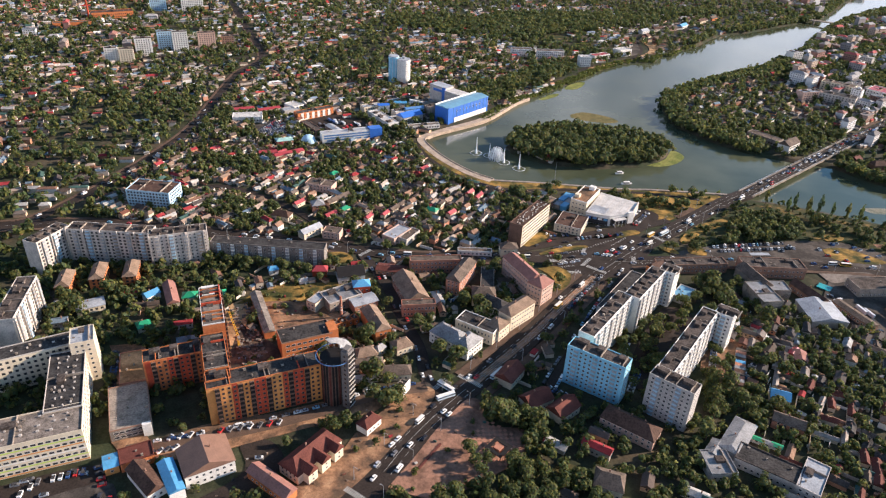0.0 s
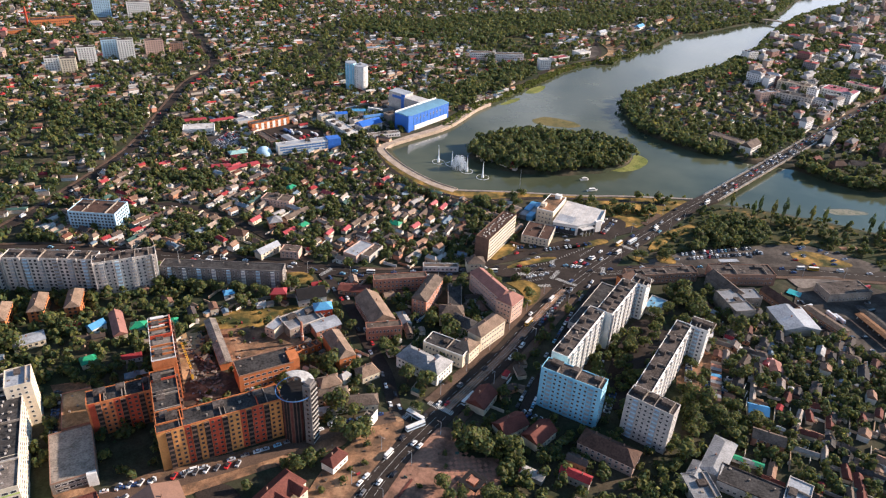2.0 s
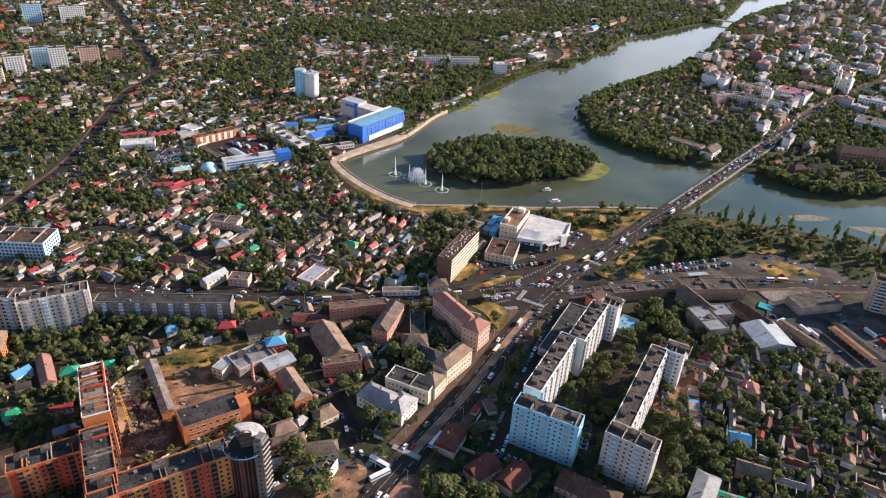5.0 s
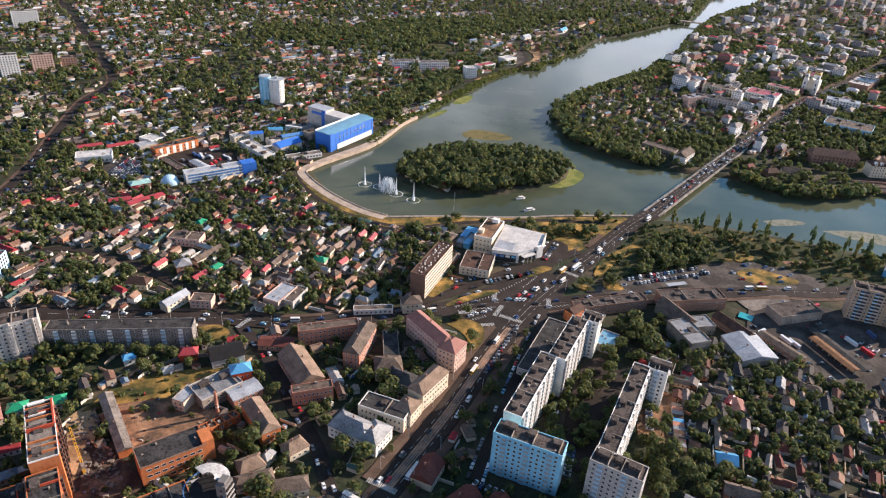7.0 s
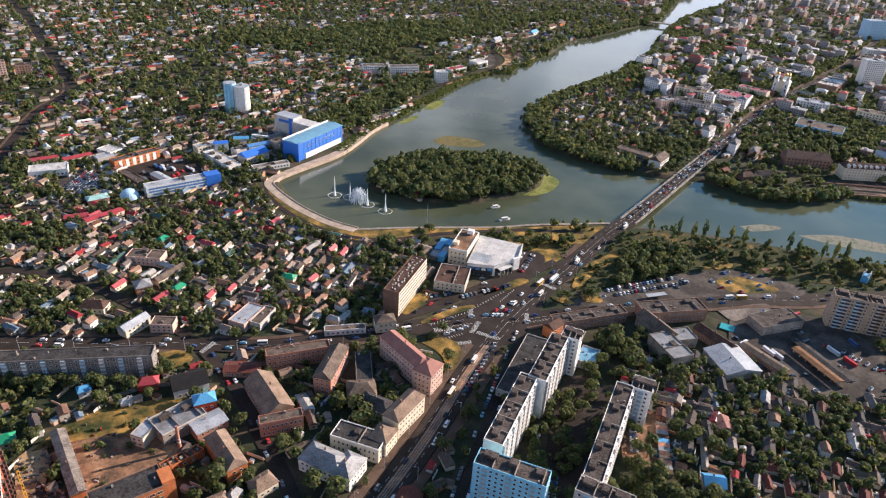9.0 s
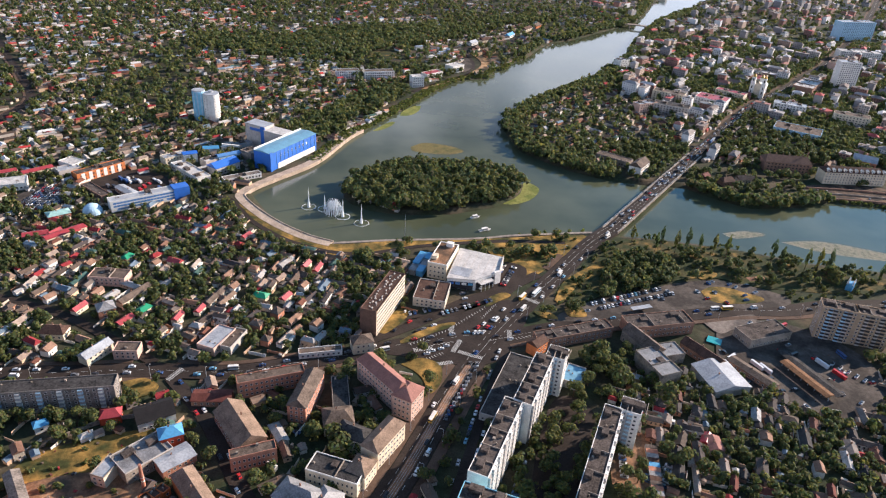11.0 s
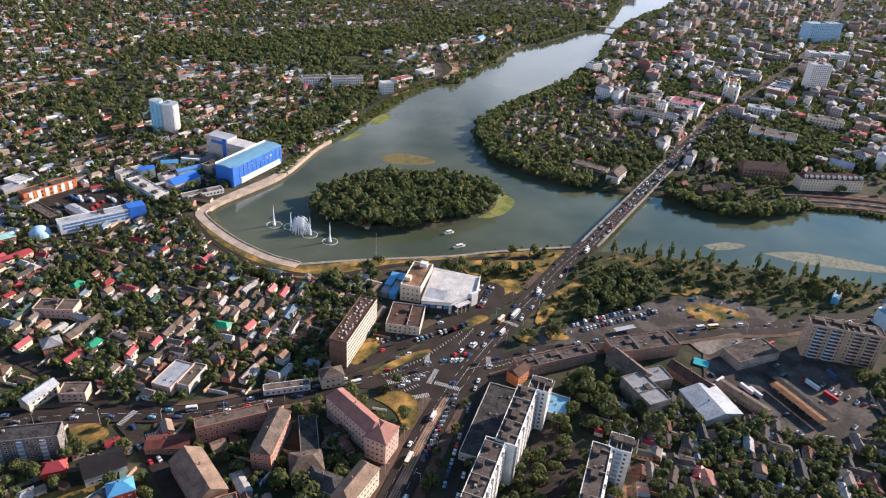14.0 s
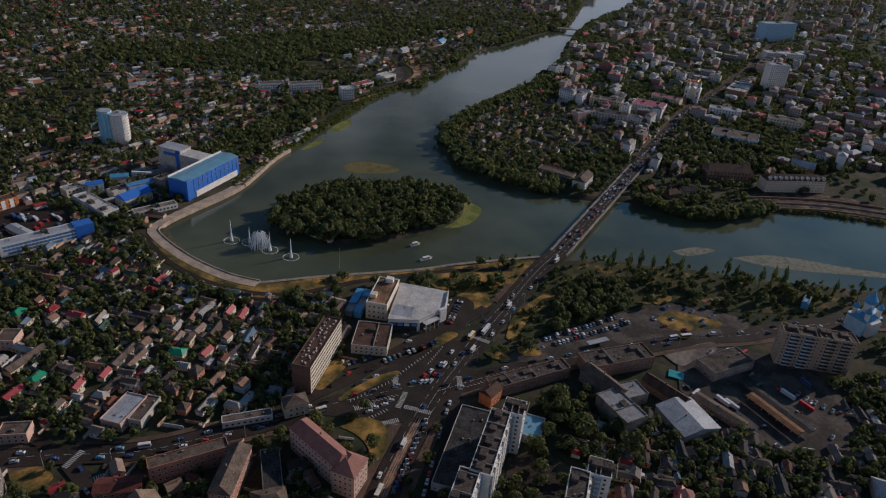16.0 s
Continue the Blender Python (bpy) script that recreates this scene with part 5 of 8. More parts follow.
for i in range(-6, 7):
    for j in range(-5, 6):
        if (i + j) % 2 == 0:
            c, sn = math.cos(radians(-33)), math.sin(radians(-33))
            tiles.box(31 + c * i * 2.2 - sn * j * 2.2, 147 + sn * i * 2.2 + c * j * 2.2, 0.1, 2.0, 2.0, 0.135, radians(-33))
tagged(new("plaza_tiles", tiles.mesh("plaza_tiles", BRICKPINK)), "checkered red and pale paving tiles on the square", "paving", kind="stuff")
flowers = Shape()
for k in range(9):
    flowers.box(-8 + k * 1.0, 122 + k * 2.2, 0.1, 2.4, 1.3, 0.5, radians(66))
tagged(new("flower_bed", flowers.mesh("flower_bed", BROWNROOF)), "long bed of dark red flowers beside the avenue", "flower bed", kind="stuff")
shop = flat_block("billboard_shop", "small shop with a tall white side wall", "shop", -29, 179, 70, 9, 6, 4.5, CONCRETE, PANELROOF, floors=1, sides="f", sheds=0)
part("billboard", Shape().box(0, -3.2, 0, 9, 0.3, 8), WHITE, shop, "tall white board")
pitched_block("verge_shop", "white shop with a dark red roof beside the dirt verge", "shop", -41.5, 146, 62, 12, 8, 5, WHITE, BROWNROOF, 2.4, 0.6, 1, "fr")
# lock-up garages with roofs of many colours
for k in range(12):
    gx_, gy_ = 178.5 + 10 * k / 11, 223 + 36 * k / 11
    TAKEN.append((gx_, gy_, -16, 7, 3.4))
    g = thing("garage", ("lock-up garage with a rusty roof", "lock-up garage with a grey roof", "lock-up garage with a dull red roof", "lock-up garage with a dark roof")[k % 4] + " in a row", "garage", pose(gx_, gy_, 0, 0, 0, -16), "row of garages")
    part("wall", Shape().box(0, 0, -0.3, 6.4, 3.2, 2.7), CONCRETE, g)
    part("roof", Shape().box(0, 0, 2.402, 6.6, 3.3, 0.16), (RUSTROOF, STAINED, BRICKPINK, BLUEROOF if k == 7 else PANELROOF)[k % 4], g)
    part("gate", Shape().box(-3.22, 0, 0.05, 0.1, 2.5, 2.1), STEEL, g)
pitched_block("blue_roof_house", "house with a bright blue metal roof", "house", 200.7, 214, -12, 11, 9, 4.5, CREAM, BLUEROOF, 2.5, 0, 1, "f")
pitched_block("rose_shed", "shed with a faded red metal roof", "shed", 226, 258, 82, 11, 8, 4, CREAM, PINKROOF, 1.6, 0, 1, "f")

# east side: market halls, sheds and the bus yard
flat_block("market_hall", "long brick hall with a grey roof along the road", "warehouse", 237, 374, 7, 50, 16, 9, BROWNBRICK, PANELROOF, floors=2, sides="fr", sheds=2)
pitched_block("market_hall", "hall with a brown pitched roof", "warehouse", 218, 352, -68, 30, 12, 8, CONCRETE, SLATE, 2.2, 0, 1, "f")
flat_block("grey_hall", "grey windowless hall with a pale flat roof", "warehouse", 218, 326, -74, 28, 16, 10, CONCRETE, STAINED, floors=1, sides="r", sheds=1)
flat_block("grey_hall", "low grey hall with a pale roof", "warehouse", 233, 342, 10, 16, 14, 7, CONCRETE, STAINED, floors=1, sides="f", sheds=0)
flat_block("road_terrace", "long low brown terrace along the road", "shop", 172, 365, 14, 58, 11, 7.5, BROWNBRICK, PANELROOF, floors=2, sides="f", sheds=3)
pitched_block("brick_corner", "small orange brick corner house", "house", 143, 352, 40, 12, 9, 8, ORANGE, RUSTROOF, 2, 0, 2, "fr")
pitched_block("white_shed", "large shed with a ribbed white metal roof", "shed", 258, 316, 98, 28, 26, 5, GREYPANEL, GREYROOF, 3, 0, 1, "f")
pitched_block("brown_shed", "long shed with a brown roof", "shed", 257, 341, -62, 30, 10, 5, BROWNBRICK, RUSTROOF, 2, 0, 1, "f")
flat_block("yard_hall", "wide hall with a dark grey flat roof", "warehouse", 312.5, 362, 14, 37, 17, 7, CONCRETE, PANELROOF, floors=1, sides="fl", sheds=0)
pitched_block("yard_shed", "low row of dark roofed sheds", "shed", 283, 320, -62, 34, 8, 4, BROWNBRICK, SLATE, 1.2, 0, 1, "f")
canopy = thing("bus_canopy", "long rusty platform canopy in the bus yard", "canopy", pose(316, 312, 0, 0, 0, -74))
TAKEN.append((318, 314, -74, 50, 18))
part("second_roof", Shape().roof(-4, 8, 4.0, 50, 7, 0.7, 0, 0, 0.3), TARROOF, canopy, "dark parallel platform roof")
part("roof", Shape().roof(0, 0, 4.4, 38, 7, 0.7, 0, 0, 0.3), mat("orange_rust_roof", (0.17, 0.088, 0.042), 0.8, 0.4, 0.2, 0.2), canopy)
for j in range(8):
    part("post", Shape().box(-19 + j * 5.4, 0, 0, 0.4, 0.4, 4.4), STEEL, canopy)
for x, y, a in ((366, 363, -24), (388, 354, -22)):
    b = flat_block("apartment_block", "taupe nine-storey panel apartment block with pale balconies", "apartment block", x, y, a, 24, 12, 26.5, TAUPE, floors=9, sides="fl", pitch=3.2, sheds=2, group="eastern panel blocks",
                   skip=lambda s, i, n, k: s == "f" and i % 3 == 1)
    for j in (1, 2, 4, 5):
        balcony_column(b, (j - 3) * 3.2, -6, 0.6, 9, 2.85, 2.8, (TAUPE, BLUEWHITE, GREYPANEL)[(j + int(x)) % 3], GLASS)
tagged(new("water_tank", Shape().box(275.5, 359.5, 0, 10, 8, 0.5, -0.6).mesh("water_tank", mat("turquoise_paint", (0.035, 0.30, 0.32), 0.4, 0.15, 0.3, 0))), "turquoise rectangular tank in the yard", "tank")
pitched_block("white_shed", "shed with a long pale roof", "shed", 352, 240, -30, 40, 14, 5, GREYPANEL, GREYROOF, 2, 0, 1, "f")
flat_block("teal_shelter", "small pale flat-roofed building among the trees", "shed", 160, 321, 60, 18, 12, 5, GREYPANEL, FACTORYROOF, floors=1, sides="f", sheds=0)
flat_block("courtyard_annex", "low dark annex beside the panel block", "shop", 116, 312, 62, 64, 18, 5, GREYPANEL, TARROOF, floors=1, sides="bl", sheds=0)

# the factory by the quay
fac = thing("blue_factory", "large blue clad factory with a pale rear wing by the river", "factory", pose(-53, 695, 0, 0, 0, 56))
TAKEN += [(-53, 695, 56, 80, 26), (-82, 726, 146, 62, 24)]
part("main_hall", Shape().box(0, 0, -0.5, 77, 21, 19.5), BLUEWALL, fac, "deep blue cladding")
part("main_roof", Shape().roof(0, 0, 19.02, 77, 21, 1.4, 0, 0, 0.4, 0.4), FACTORYROOF, fac)
part("roof_edge", Shape().box(0, 10.2, 19.4, 77, 0.6, 1.8), WHITE, fac, "white rear parapet")
part("plinth", Shape().box(4, -10.8, -0.3, 62, 0.6, 6.0), WHITE, fac, "white lower wall")
part("end_pier", Shape().box(-37.5, -10.9, -0.3, 3, 1.4, 20.5), BLUEWALL, fac)
for j in range(8):
    part("window", WIN_WIDE, None, fac).matrix_basis = Matrix.Translation((-22 + j * 6.2, -10.52, 12)) @ Matrix.Diagonal((0.7, 1, 1.7, 1))
for j in range(12):
    part("cladding_rib", Shape().box(-35 + j * 6.4, -10.6, 6, 0.35, 0.4, 13), MIDBLUE, fac)
part("rear_wing", Shape().box(16, 23.5, -0.5, 17, 26, 21.5), WEATHERED, fac, "pale grey panel wall")
part("rear_roof", Shape().box(16, 23.5, 21.02, 17.6, 26.4, 0.6), WHITEROOF, fac)
part("rear_tower", Shape().box(17, 50, -0.5, 16, 27, 24.5), WEATHERED, fac, "pale grey panel tower")
part("tower_roof", Shape().box(17, 50, 24.02, 16.6, 27.6, 0.6), GREYROOF, fac)
part("blue_stripe", Shape().box(8.6, 39, -0.3, 0.8, 6, 24.6).box(8.7, 47, 18, 0.6, 20, 3), BLUEWALL, fac, "blue vertical stripe")
for k in range(5):
    part("wing_band", Shape().box(7.3, 23.5, 2.5 + k * 3.8, 0.4, 24, 1.2), GREYPANEL, fac)
# its sheds and stores
pitched_block("factory_store", "store with a bright blue metal roof", "warehouse", -113, 660, 47, 29, 15, 7.5, GREYPANEL, BLUEWALL, 2.0, 0, 1, "f", 4)
pitched_block("factory_store", "long pale blue store of the factory", "warehouse", -112, 685, 33, 24, 8, 8, BLUEWHITE, MIDBLUE, 1.6, 0, 1, "f", 4)
pitched_block("factory_store", "small store with a deep blue roof", "warehouse", -151, 684, 23, 14, 9, 9, WHITE, BLUEWALL, 1.6, 0, 1, "f", 4)
pitched_block("factory_store", "store with a turquoise metal roof", "warehouse", -134, 708, 10, 16, 9, 6, WHITE, BLUEROOF, 1.6, 0, 1, "f", 4)
flat_block("factory_store", "long low store with a white stained roof", "warehouse", -143, 647, 131, 52, 14, 6, WHITE, WHITEROOF, floors=1, sides="b", sheds=3)
flat_block("factory_store", "pale office wing of the factory", "warehouse", -166, 683, 40, 26, 12, 7, CREAM, GREYROOF, floors=2, sides="f", sheds=1)
flat_block("factory_store", "bare concrete silo house of the factory", "warehouse", -88, 693, 50, 20, 16, 10, CONCRETE, YARD, floors=1, sides="", sheds=1)
flat_block("factory_store", "low pale shed before the blue hall", "warehouse", -92, 638, 28, 38, 9, 4, WHITE, WORNFELT, floors=1, sides="f", sheds=1)
flat_block("factory_store", "grey flat-roofed store between the sheds", "warehouse", -128, 677, 44, 20, 12, 6, GREYPANEL, WHITEROOF, floors=1, sides="f", sheds=2)
flat_block("factory_store", "grey store at the back of the yard", "warehouse", -108, 718, 40, 34, 10, 6, GREYPANEL, STAINED, floors=1, sides="f", sheds=2)
chute = thing("conveyor_pipe", "long white inclined conveyor pipe between the stores", "conveyor", pose(-112, 702, 0, 0, 0, 20))
part("pipe", Shape().add([(-9, -1, 12), (9, -1, 8), (9, 1, 8), (-9, 1, 12), (-9, -1, 14), (9, -1, 10), (9, 1, 10), (-9, 1, 14)], [(3, 2, 1, 0), (4, 5, 6, 7), (0, 1, 5, 4), (1, 2, 6, 5), (2, 3, 7, 6), (3, 0, 4, 7)]), WHITE, chute)
for x, h in ((-8, 11.8), (0, 9.9), (8, 8.1)):
    part("post", Shape().box(x, 0, 0, 0.6, 0.6, h), STEEL, chute)
WIN_BLUE = window_mesh(2.6, 1.7, MIDBLUE, MIDBLUE)
b = flat_block("office_building", "long low white office building with blue glazing", "office block", -166, 583, 30, 69, 11, 9.5, WHITE, GREYROOF, floors=3, sides="", sheds=1)
for k in range(3):
    for j in range(22):
        if k or j % 5:
            part("window", WIN_BLUE, None, b).matrix_basis = Matrix.Translation((-31 + j * 2.85, -5.5, 1.2 + k * 2.8))
part("blue_end", Shape().box(27.6, -0.3, -0.4, 14.4, 11.6, 11.4), BLUEWALL, b, "deep blue clad end of the building")
b = flat_block("brick_row", "long low orange brick building with white panels", "workshop", -229, 645, 45, 48, 11, 8, ORANGE, PANELROOF, floors=2, sides="f", pitch=4, sheds=1)
for j in range(6):
    part("white_panel", Shape().box(-18 + j * 7.2, -5.55, 0, 3.4, 0.14, 8), WHITE, b)
flat_block("brick_row", "low side building of the factory yard", "workshop", -217, 597, -45, 38, 9, 6, BROWNBRICK, PANELROOF, floors=2, sides="f", pitch=4, sheds=0)
pitched_block("yard_shed", "shed with a pale grey metal roof in the factory yard", "shed", -189, 598, -44, 30, 9, 4.5, GREYPANEL, GREYROOF, 1.2, 0, 1, "f")
flat_block("white_market", "white flat-roofed market building with a red end", "shop", -260, 663, -32, 20, 15, 6.5, WHITE, WHITEROOF, floors=1, sides="f", sheds=0)
flat_block("white_market", "grey flat-roofed market building beside the lot", "shop", -259, 647, 40, 20, 13, 6, GREYPANEL, GREYROOF, floors=1, sides="f", sheds=0)
flat_block("white_market", "long white market building with a flat roof", "shop", -300, 612, 20, 34, 18, 6, WHITE, WHITEROOF, floors=1, sides="f", sheds=0)
pitched_block("turquoise_shed", "low shed with a pale turquoise metal roof", "shed", -234, 552, 32, 18, 11, 4, BRICKPINK, mat("pale_turquoise_roof", (0.34, 0.52, 0.47), 0.5, 0.2, 0.2, 0.1), 1.5, 0.5, 1, "f")
for x, y, a, L in ((-287, 647, 40, 27), (-217, 517, 46, 32), (-238, 514, 20, 18), (-316, 640, 30, 24)):
    pitched_block("market_shed", "low market shed with a bright red metal roof", "shed", x, y, a, L, 8, 4, CREAM, REDROOF, 1.6, 0, 1, "f")
pitched_block("river_cottage", "low house with a brown roof behind the river trees", "house", 424, 640, 12, 16, 11, 4.5, BROWNBRICK, RUSTROOF, 3, 0.5, 1, "f")
pitched_block("river_cottage", "long low house with a dark roof near the mill", "house", 449, 646, -8, 18, 10, 4, CREAM, SLATE, 2.6, 0, 1, "f")
pitched_block("river_cottage", "small house with a steep brown roof near the bridge", "house", 404, 652, 40, 11, 9, 4, BROWNBRICK, BROWNROOF, 3, 0, 1, "f")
pitched_block("gable_hall", "hall with a pale grey gable roof behind the hotel", "hall", 634, 704, -38, 26, 18, 6, BRICKPINK, GREYROOF, 5, 0, 1, "f")
dome = thing("storage_dome", "pale hemispherical dome beside the factory yard", "dome", pose(-209, 561, 0))
TAKEN.append((-209, 561, 0, 17, 17))
ds = Shape()
for k in range(6):
    r0, r1 = 8.5 * math.cos(radians(k * 15)), 8.5 * math.cos(radians(k * 15 + 15))
    ds.tube(0, 0, 8.5 * math.sin(radians(k * 15)), r0, max(r1, 0.05), 8.5 * (math.sin(radians(k * 15 + 15)) - math.sin(radians(k * 15))), 20)
part("shell", ds, BLUEWHITE, dome)
tb = thing("tower_block", "pale blue and white ten-storey apartment tower with rounded fronts", "apartment block", pose(-157, 816, 0, 0, 0, 8))
TAKEN.append((-157, 816, 8, 30, 22))
part("round_wing", Shape().tube(6, 0, -0.5, 9.5, 9.5, 33, 16), WHITE, tb, "white rounded wing")
part("round_roof", Shape().tube(6, 0, 32.5, 9.7, 9.7, 0.6, 16).tube(6, 2, 33.1, 2.4, 2.4, 2.6, 10), GREYROOF, tb)
part("side_wing", Shape().tube(-8, 4, -0.5, 7.5, 7.5, 36, 12), BLUEWHITE, tb, "pale blue rounded wing")
part("side_roof", Shape().tube(-8, 4, 35.5, 7.6, 7.6, 0.6, 12), GREYROOF, tb)
for k in range(10):
    for j in range(7):
        a = radians(-165 + j * 25)
        part("window", WIN, None, tb).matrix_basis = Matrix.Translation((6 + 9.36 * math.cos(a), 9.36 * math.sin(a), 1.6 + k * 3.15)) @ Matrix.Rotation(a + math.pi / 2, 4, "Z")
for j in range(4):
    a = radians(-152 + j * 34)
    part("glazed_strip", Shape().box(-8 + 7.4 * math.cos(a), 4 + 7.4 * math.sin(a), 1, 0.5, 2.4, 33, a), CYANPANEL, tb, "light blue glazed strip")
# far blocks up the left bank
for x, y, a, L, h, m in ((-515, 880, 30, 22, 31, WHITE), (-541, 884, 30, 24, 29, BLUEWHITE), (-558, 848, 30, 24, 25, WHITE), (-562, 806, 30, 20, 19, CREAM), (-582, 800, 30, 18, 20, WHITE), (-487, 912, 30, 26, 25, PINK), (-464, 938, 30, 18, 16, BROWNBRICK), (-640, 1180, 30, 40, 26, WHITE), (-700, 1160, 30, 30, 30, BLUEWHITE)):
    flat_block("apartment_tower", "distant pale apartment tower", "apartment block", x, y, a, L, 13, h, m, floors=int(h / 3), sides="f", pitch=3.4, sheds=1, group="distant towers")

# across the bridge
pitched_block("river_house", "white and cream house with a grey gable roof by the bridge", "house", 336, 674, 48, 26, 14, 8.5, WHITE, SLATE, 4, 0, 2, "fr")
flat_block("river_annex", "long low flat-roofed wing", "house", 316, 700, -44, 40, 14, 6, CONCRETE, SLATE, floors=1, sides="f", sheds=0)
h = pitched_block("hotel", "cream four-storey hotel with a dark brown mansard roof", "hotel", 577, 649, -5.6, 71, 16, 13.5, CREAM, RUSTROOF, 4.6, 0.7, 4, "", 3.2, chimneys=2)
for k in range(4):
    for j in range(20):
        part("window", WIN_TALL, None, h).matrix_basis = Matrix.Translation((-32.3 + j * 3.4, -8, 1.2 + k * 3.2))
for j in range(11):
    d = part("dormer", Shape().box(-32 + j * 6.4, -6.0, 14.0, 2.6, 3.0, 2.6).roof(-32 + j * 6.4, -6.2, 16.6, 3.4, 2.6, 1.2, math.pi / 2, 0, 0.2), WHITE, h, "white dormer")
    part("window", WIN, None, d).matrix_basis = Matrix.Translation((-32 + j * 6.4, -7.5, 14.6))
m_ = pitched_block("old_mill", "long red brick mill with several chimneys", "factory", 518, 685, -12, 52, 20, 11, BROWNBRICK, DARKBRICK, 2.6, 0.3, 3, "f", 4, chimneys=6)
part("stack", Shape().tube(24, 4, 0, 1.1, 0.8, 22, 10), DARKBRICK, m_, "round brick stack")
ch = thing("church", "white twin-towered church with small domes", "church", pose(650, 990, 0, 0, 0, 48))
TAKEN.append((650, 990, 48, 36, 20))
GOLD = mat("gilded_dome", (0.62, 0.36, 0.08), 0.3, 0.15, 0.5, 0, metal=0.8)
part("nave", Shape().box(8, 0, -0.5, 34, 15, 15), WHITE, ch)
part("nave_roof", Shape().roof(8, 0, 14.52, 34, 15, 6, 0, 0, 0.5), FACTORYROOF, ch)
part("front", Shape().box(-10.5, 0, -0.5, 4, 10, 20).add([(-12.5, -5, 19.5), (-12.5, 5, 19.5), (-12.5, 0, 24), (-8.5, -5, 19.5), (-8.5, 5, 19.5), (-8.5, 0, 24)], [(0, 2, 1), (3, 4, 5), (0, 3, 5, 2), (1, 2, 5, 4)]), CREAM, ch, "cream gabled front")
for s in (-1, 1):
    tw = part("bell_tower", Shape().box(-11, s * 8, -0.5, 6.4, 6.4, 22).box(-11, s * 8, 21.5, 7.0, 7.0, 0.8).box(-11, s * 8, 22.3, 5.0, 5.0, 8), WHITE, ch)
    part("tower_dome", Shape().tube(-11, s * 8, 30.3, 2.9, 2.2, 1.6, 12).tube(-11, s * 8, 31.9, 2.2, 0.7, 2.2, 12).tube(-11, s * 8, 34.1, 0.5, 0.05, 3, 6), GOLD, tw, "gilded dome")
    for z in (6, 13, 24):
        part("opening", Shape().box(-14.25, s * 8, z, 0.2, 1.5, 4), DARK, tw)
lan = part("lantern", Shape().tube(10, 0, 19, 3.2, 3.2, 7, 12), WHITE, ch)
part("lantern_dome", Shape().tube(10, 0, 26, 3.4, 2.4, 2, 12).tube(10, 0, 28, 2.4, 0.3, 2.6, 12), GOLD, lan, "gilded dome")
for j in range(6):
    part("window", WIN_TALL, None, ch).matrix_basis = Matrix.Translation((-4 + j * 5, -7.5, 5)) @ Matrix.Diagonal((1.2, 1, 2.2, 1))
flat_block("high_rise", "tall pink and white hotel tower", "hotel", 832, 1046, -8, 34, 18, 45, WHITE, GREYROOF, floors=14, sides="fr", pitch=3.4, sheds=1)
flat_block("high_rise", "tall blue glazed office block far off", "office block", 1132, 1462, 8, 90, 26, 40, BLUEWHITE, GREYROOF, floors=12, sides="f", pitch=5, mesh=WIN_WIDE, sheds=1)
for x, y, a, L, D, h, w, r_, lab in ((653, 905, -32, 44, 18, 13, WHITE, GREYROOF, "white civic building with a columned front"), (752, 1020, 45, 70, 30, 14, BROWNBRICK, WHITEROOF, "large brown shopping building with a pale roof"),
                                     (545, 931, -41, 44, 32, 12, WHITE, REDROOF, "white college block with a dark red roof"), (592, 966, -48, 44, 15, 12, CREAM, REDROOF, "long cream building with a red metal roof"),
                                     (607, 806, -38, 58, 34, 9, BLUEWHITE, SLATE, "broad low hall with a grey roof"), (716, 853, -31, 46, 18, 15, CREAM, SLATE, "long cream office building with a slate roof"),
                                     (485, 950, -36, 46, 16, 13, CREAM, SLATE, "long cream building with a slate roof"), (462, 886, -29, 48, 20, 13, GREYPANEL, TARROOF, "grey flat-roofed hall among the houses"),
                                     (424, 890, 25, 34, 14, 14, PINK, GREYROOF, "pink and white apartment building"), (472, 1126, 30, 22, 16, 17, WHITE, GREYROOF, "white apartment building by the river"),
                                     (910, 1180, 46, 70, 20, 17, PINK, SLATE, "long pink building along the street"), (1010, 1262, -12, 80, 24, 17, WHITE, WHITEROOF, "long white building with a flat roof"),
                                     (900, 1120, 46, 50, 18, 14, CREAM, SLATE, "cream building along the main street"), (690, 1060, 46, 40, 16, 12, CREAM, REDROOF, "cream building with a red roof")):
    flat_block("town_building", lab, "building", x, y, a, L, D, h, w, r_, sides="f", pitch=4.2, mesh=WIN_TALL, sheds=2, group="town centre buildings")
for k, line in enumerate(([(500, 604), (540, 600), (590, 590), (640, 566)], [(506, 617), (548, 612), (600, 600), (648, 578)], [(512, 629), (552, 625), (606, 613), (652, 592)])):
    tagged(new("terrace_wall", ribbon(Shape(), smooth_line(line), 0.8, 1.3 + 0.4 * k, 0, 1.8).mesh("terrace_wall", (BROWNBRICK, CONCRETE, BROWNBRICK)[k])), "low retaining wall of the river terraces", "wall", kind="structure")
# left bank, upstream
flat_block("white_cube", "small white building by the river road", "building", 110, 988, 15, 18, 14, 15, WHITE, WHITEROOF, floors=4, sides="fr", sheds=0)
flat_block("white_cube", "white building with a bright roof", "building", 138, 1042, 40, 34, 14, 7, WHITE, REDROOF, floors=2, sides="f", sheds=0)
flat_block("white_cube", "white riverside pavilion with a flat roof", "building", 178, 1080, 40, 26, 18, 10, WHITE, WHITEROOF, floors=2, sides="f", sheds=0)
for x, y, a, L in ((8, 1024, 12, 34), (55, 1026, 12, 46)):
    flat_block("grey_block", "grey flat-roofed institute block", "building", x, y, a, L, 14, 11, WHITE, SLATE, floors=3, sides="f", sheds=0)

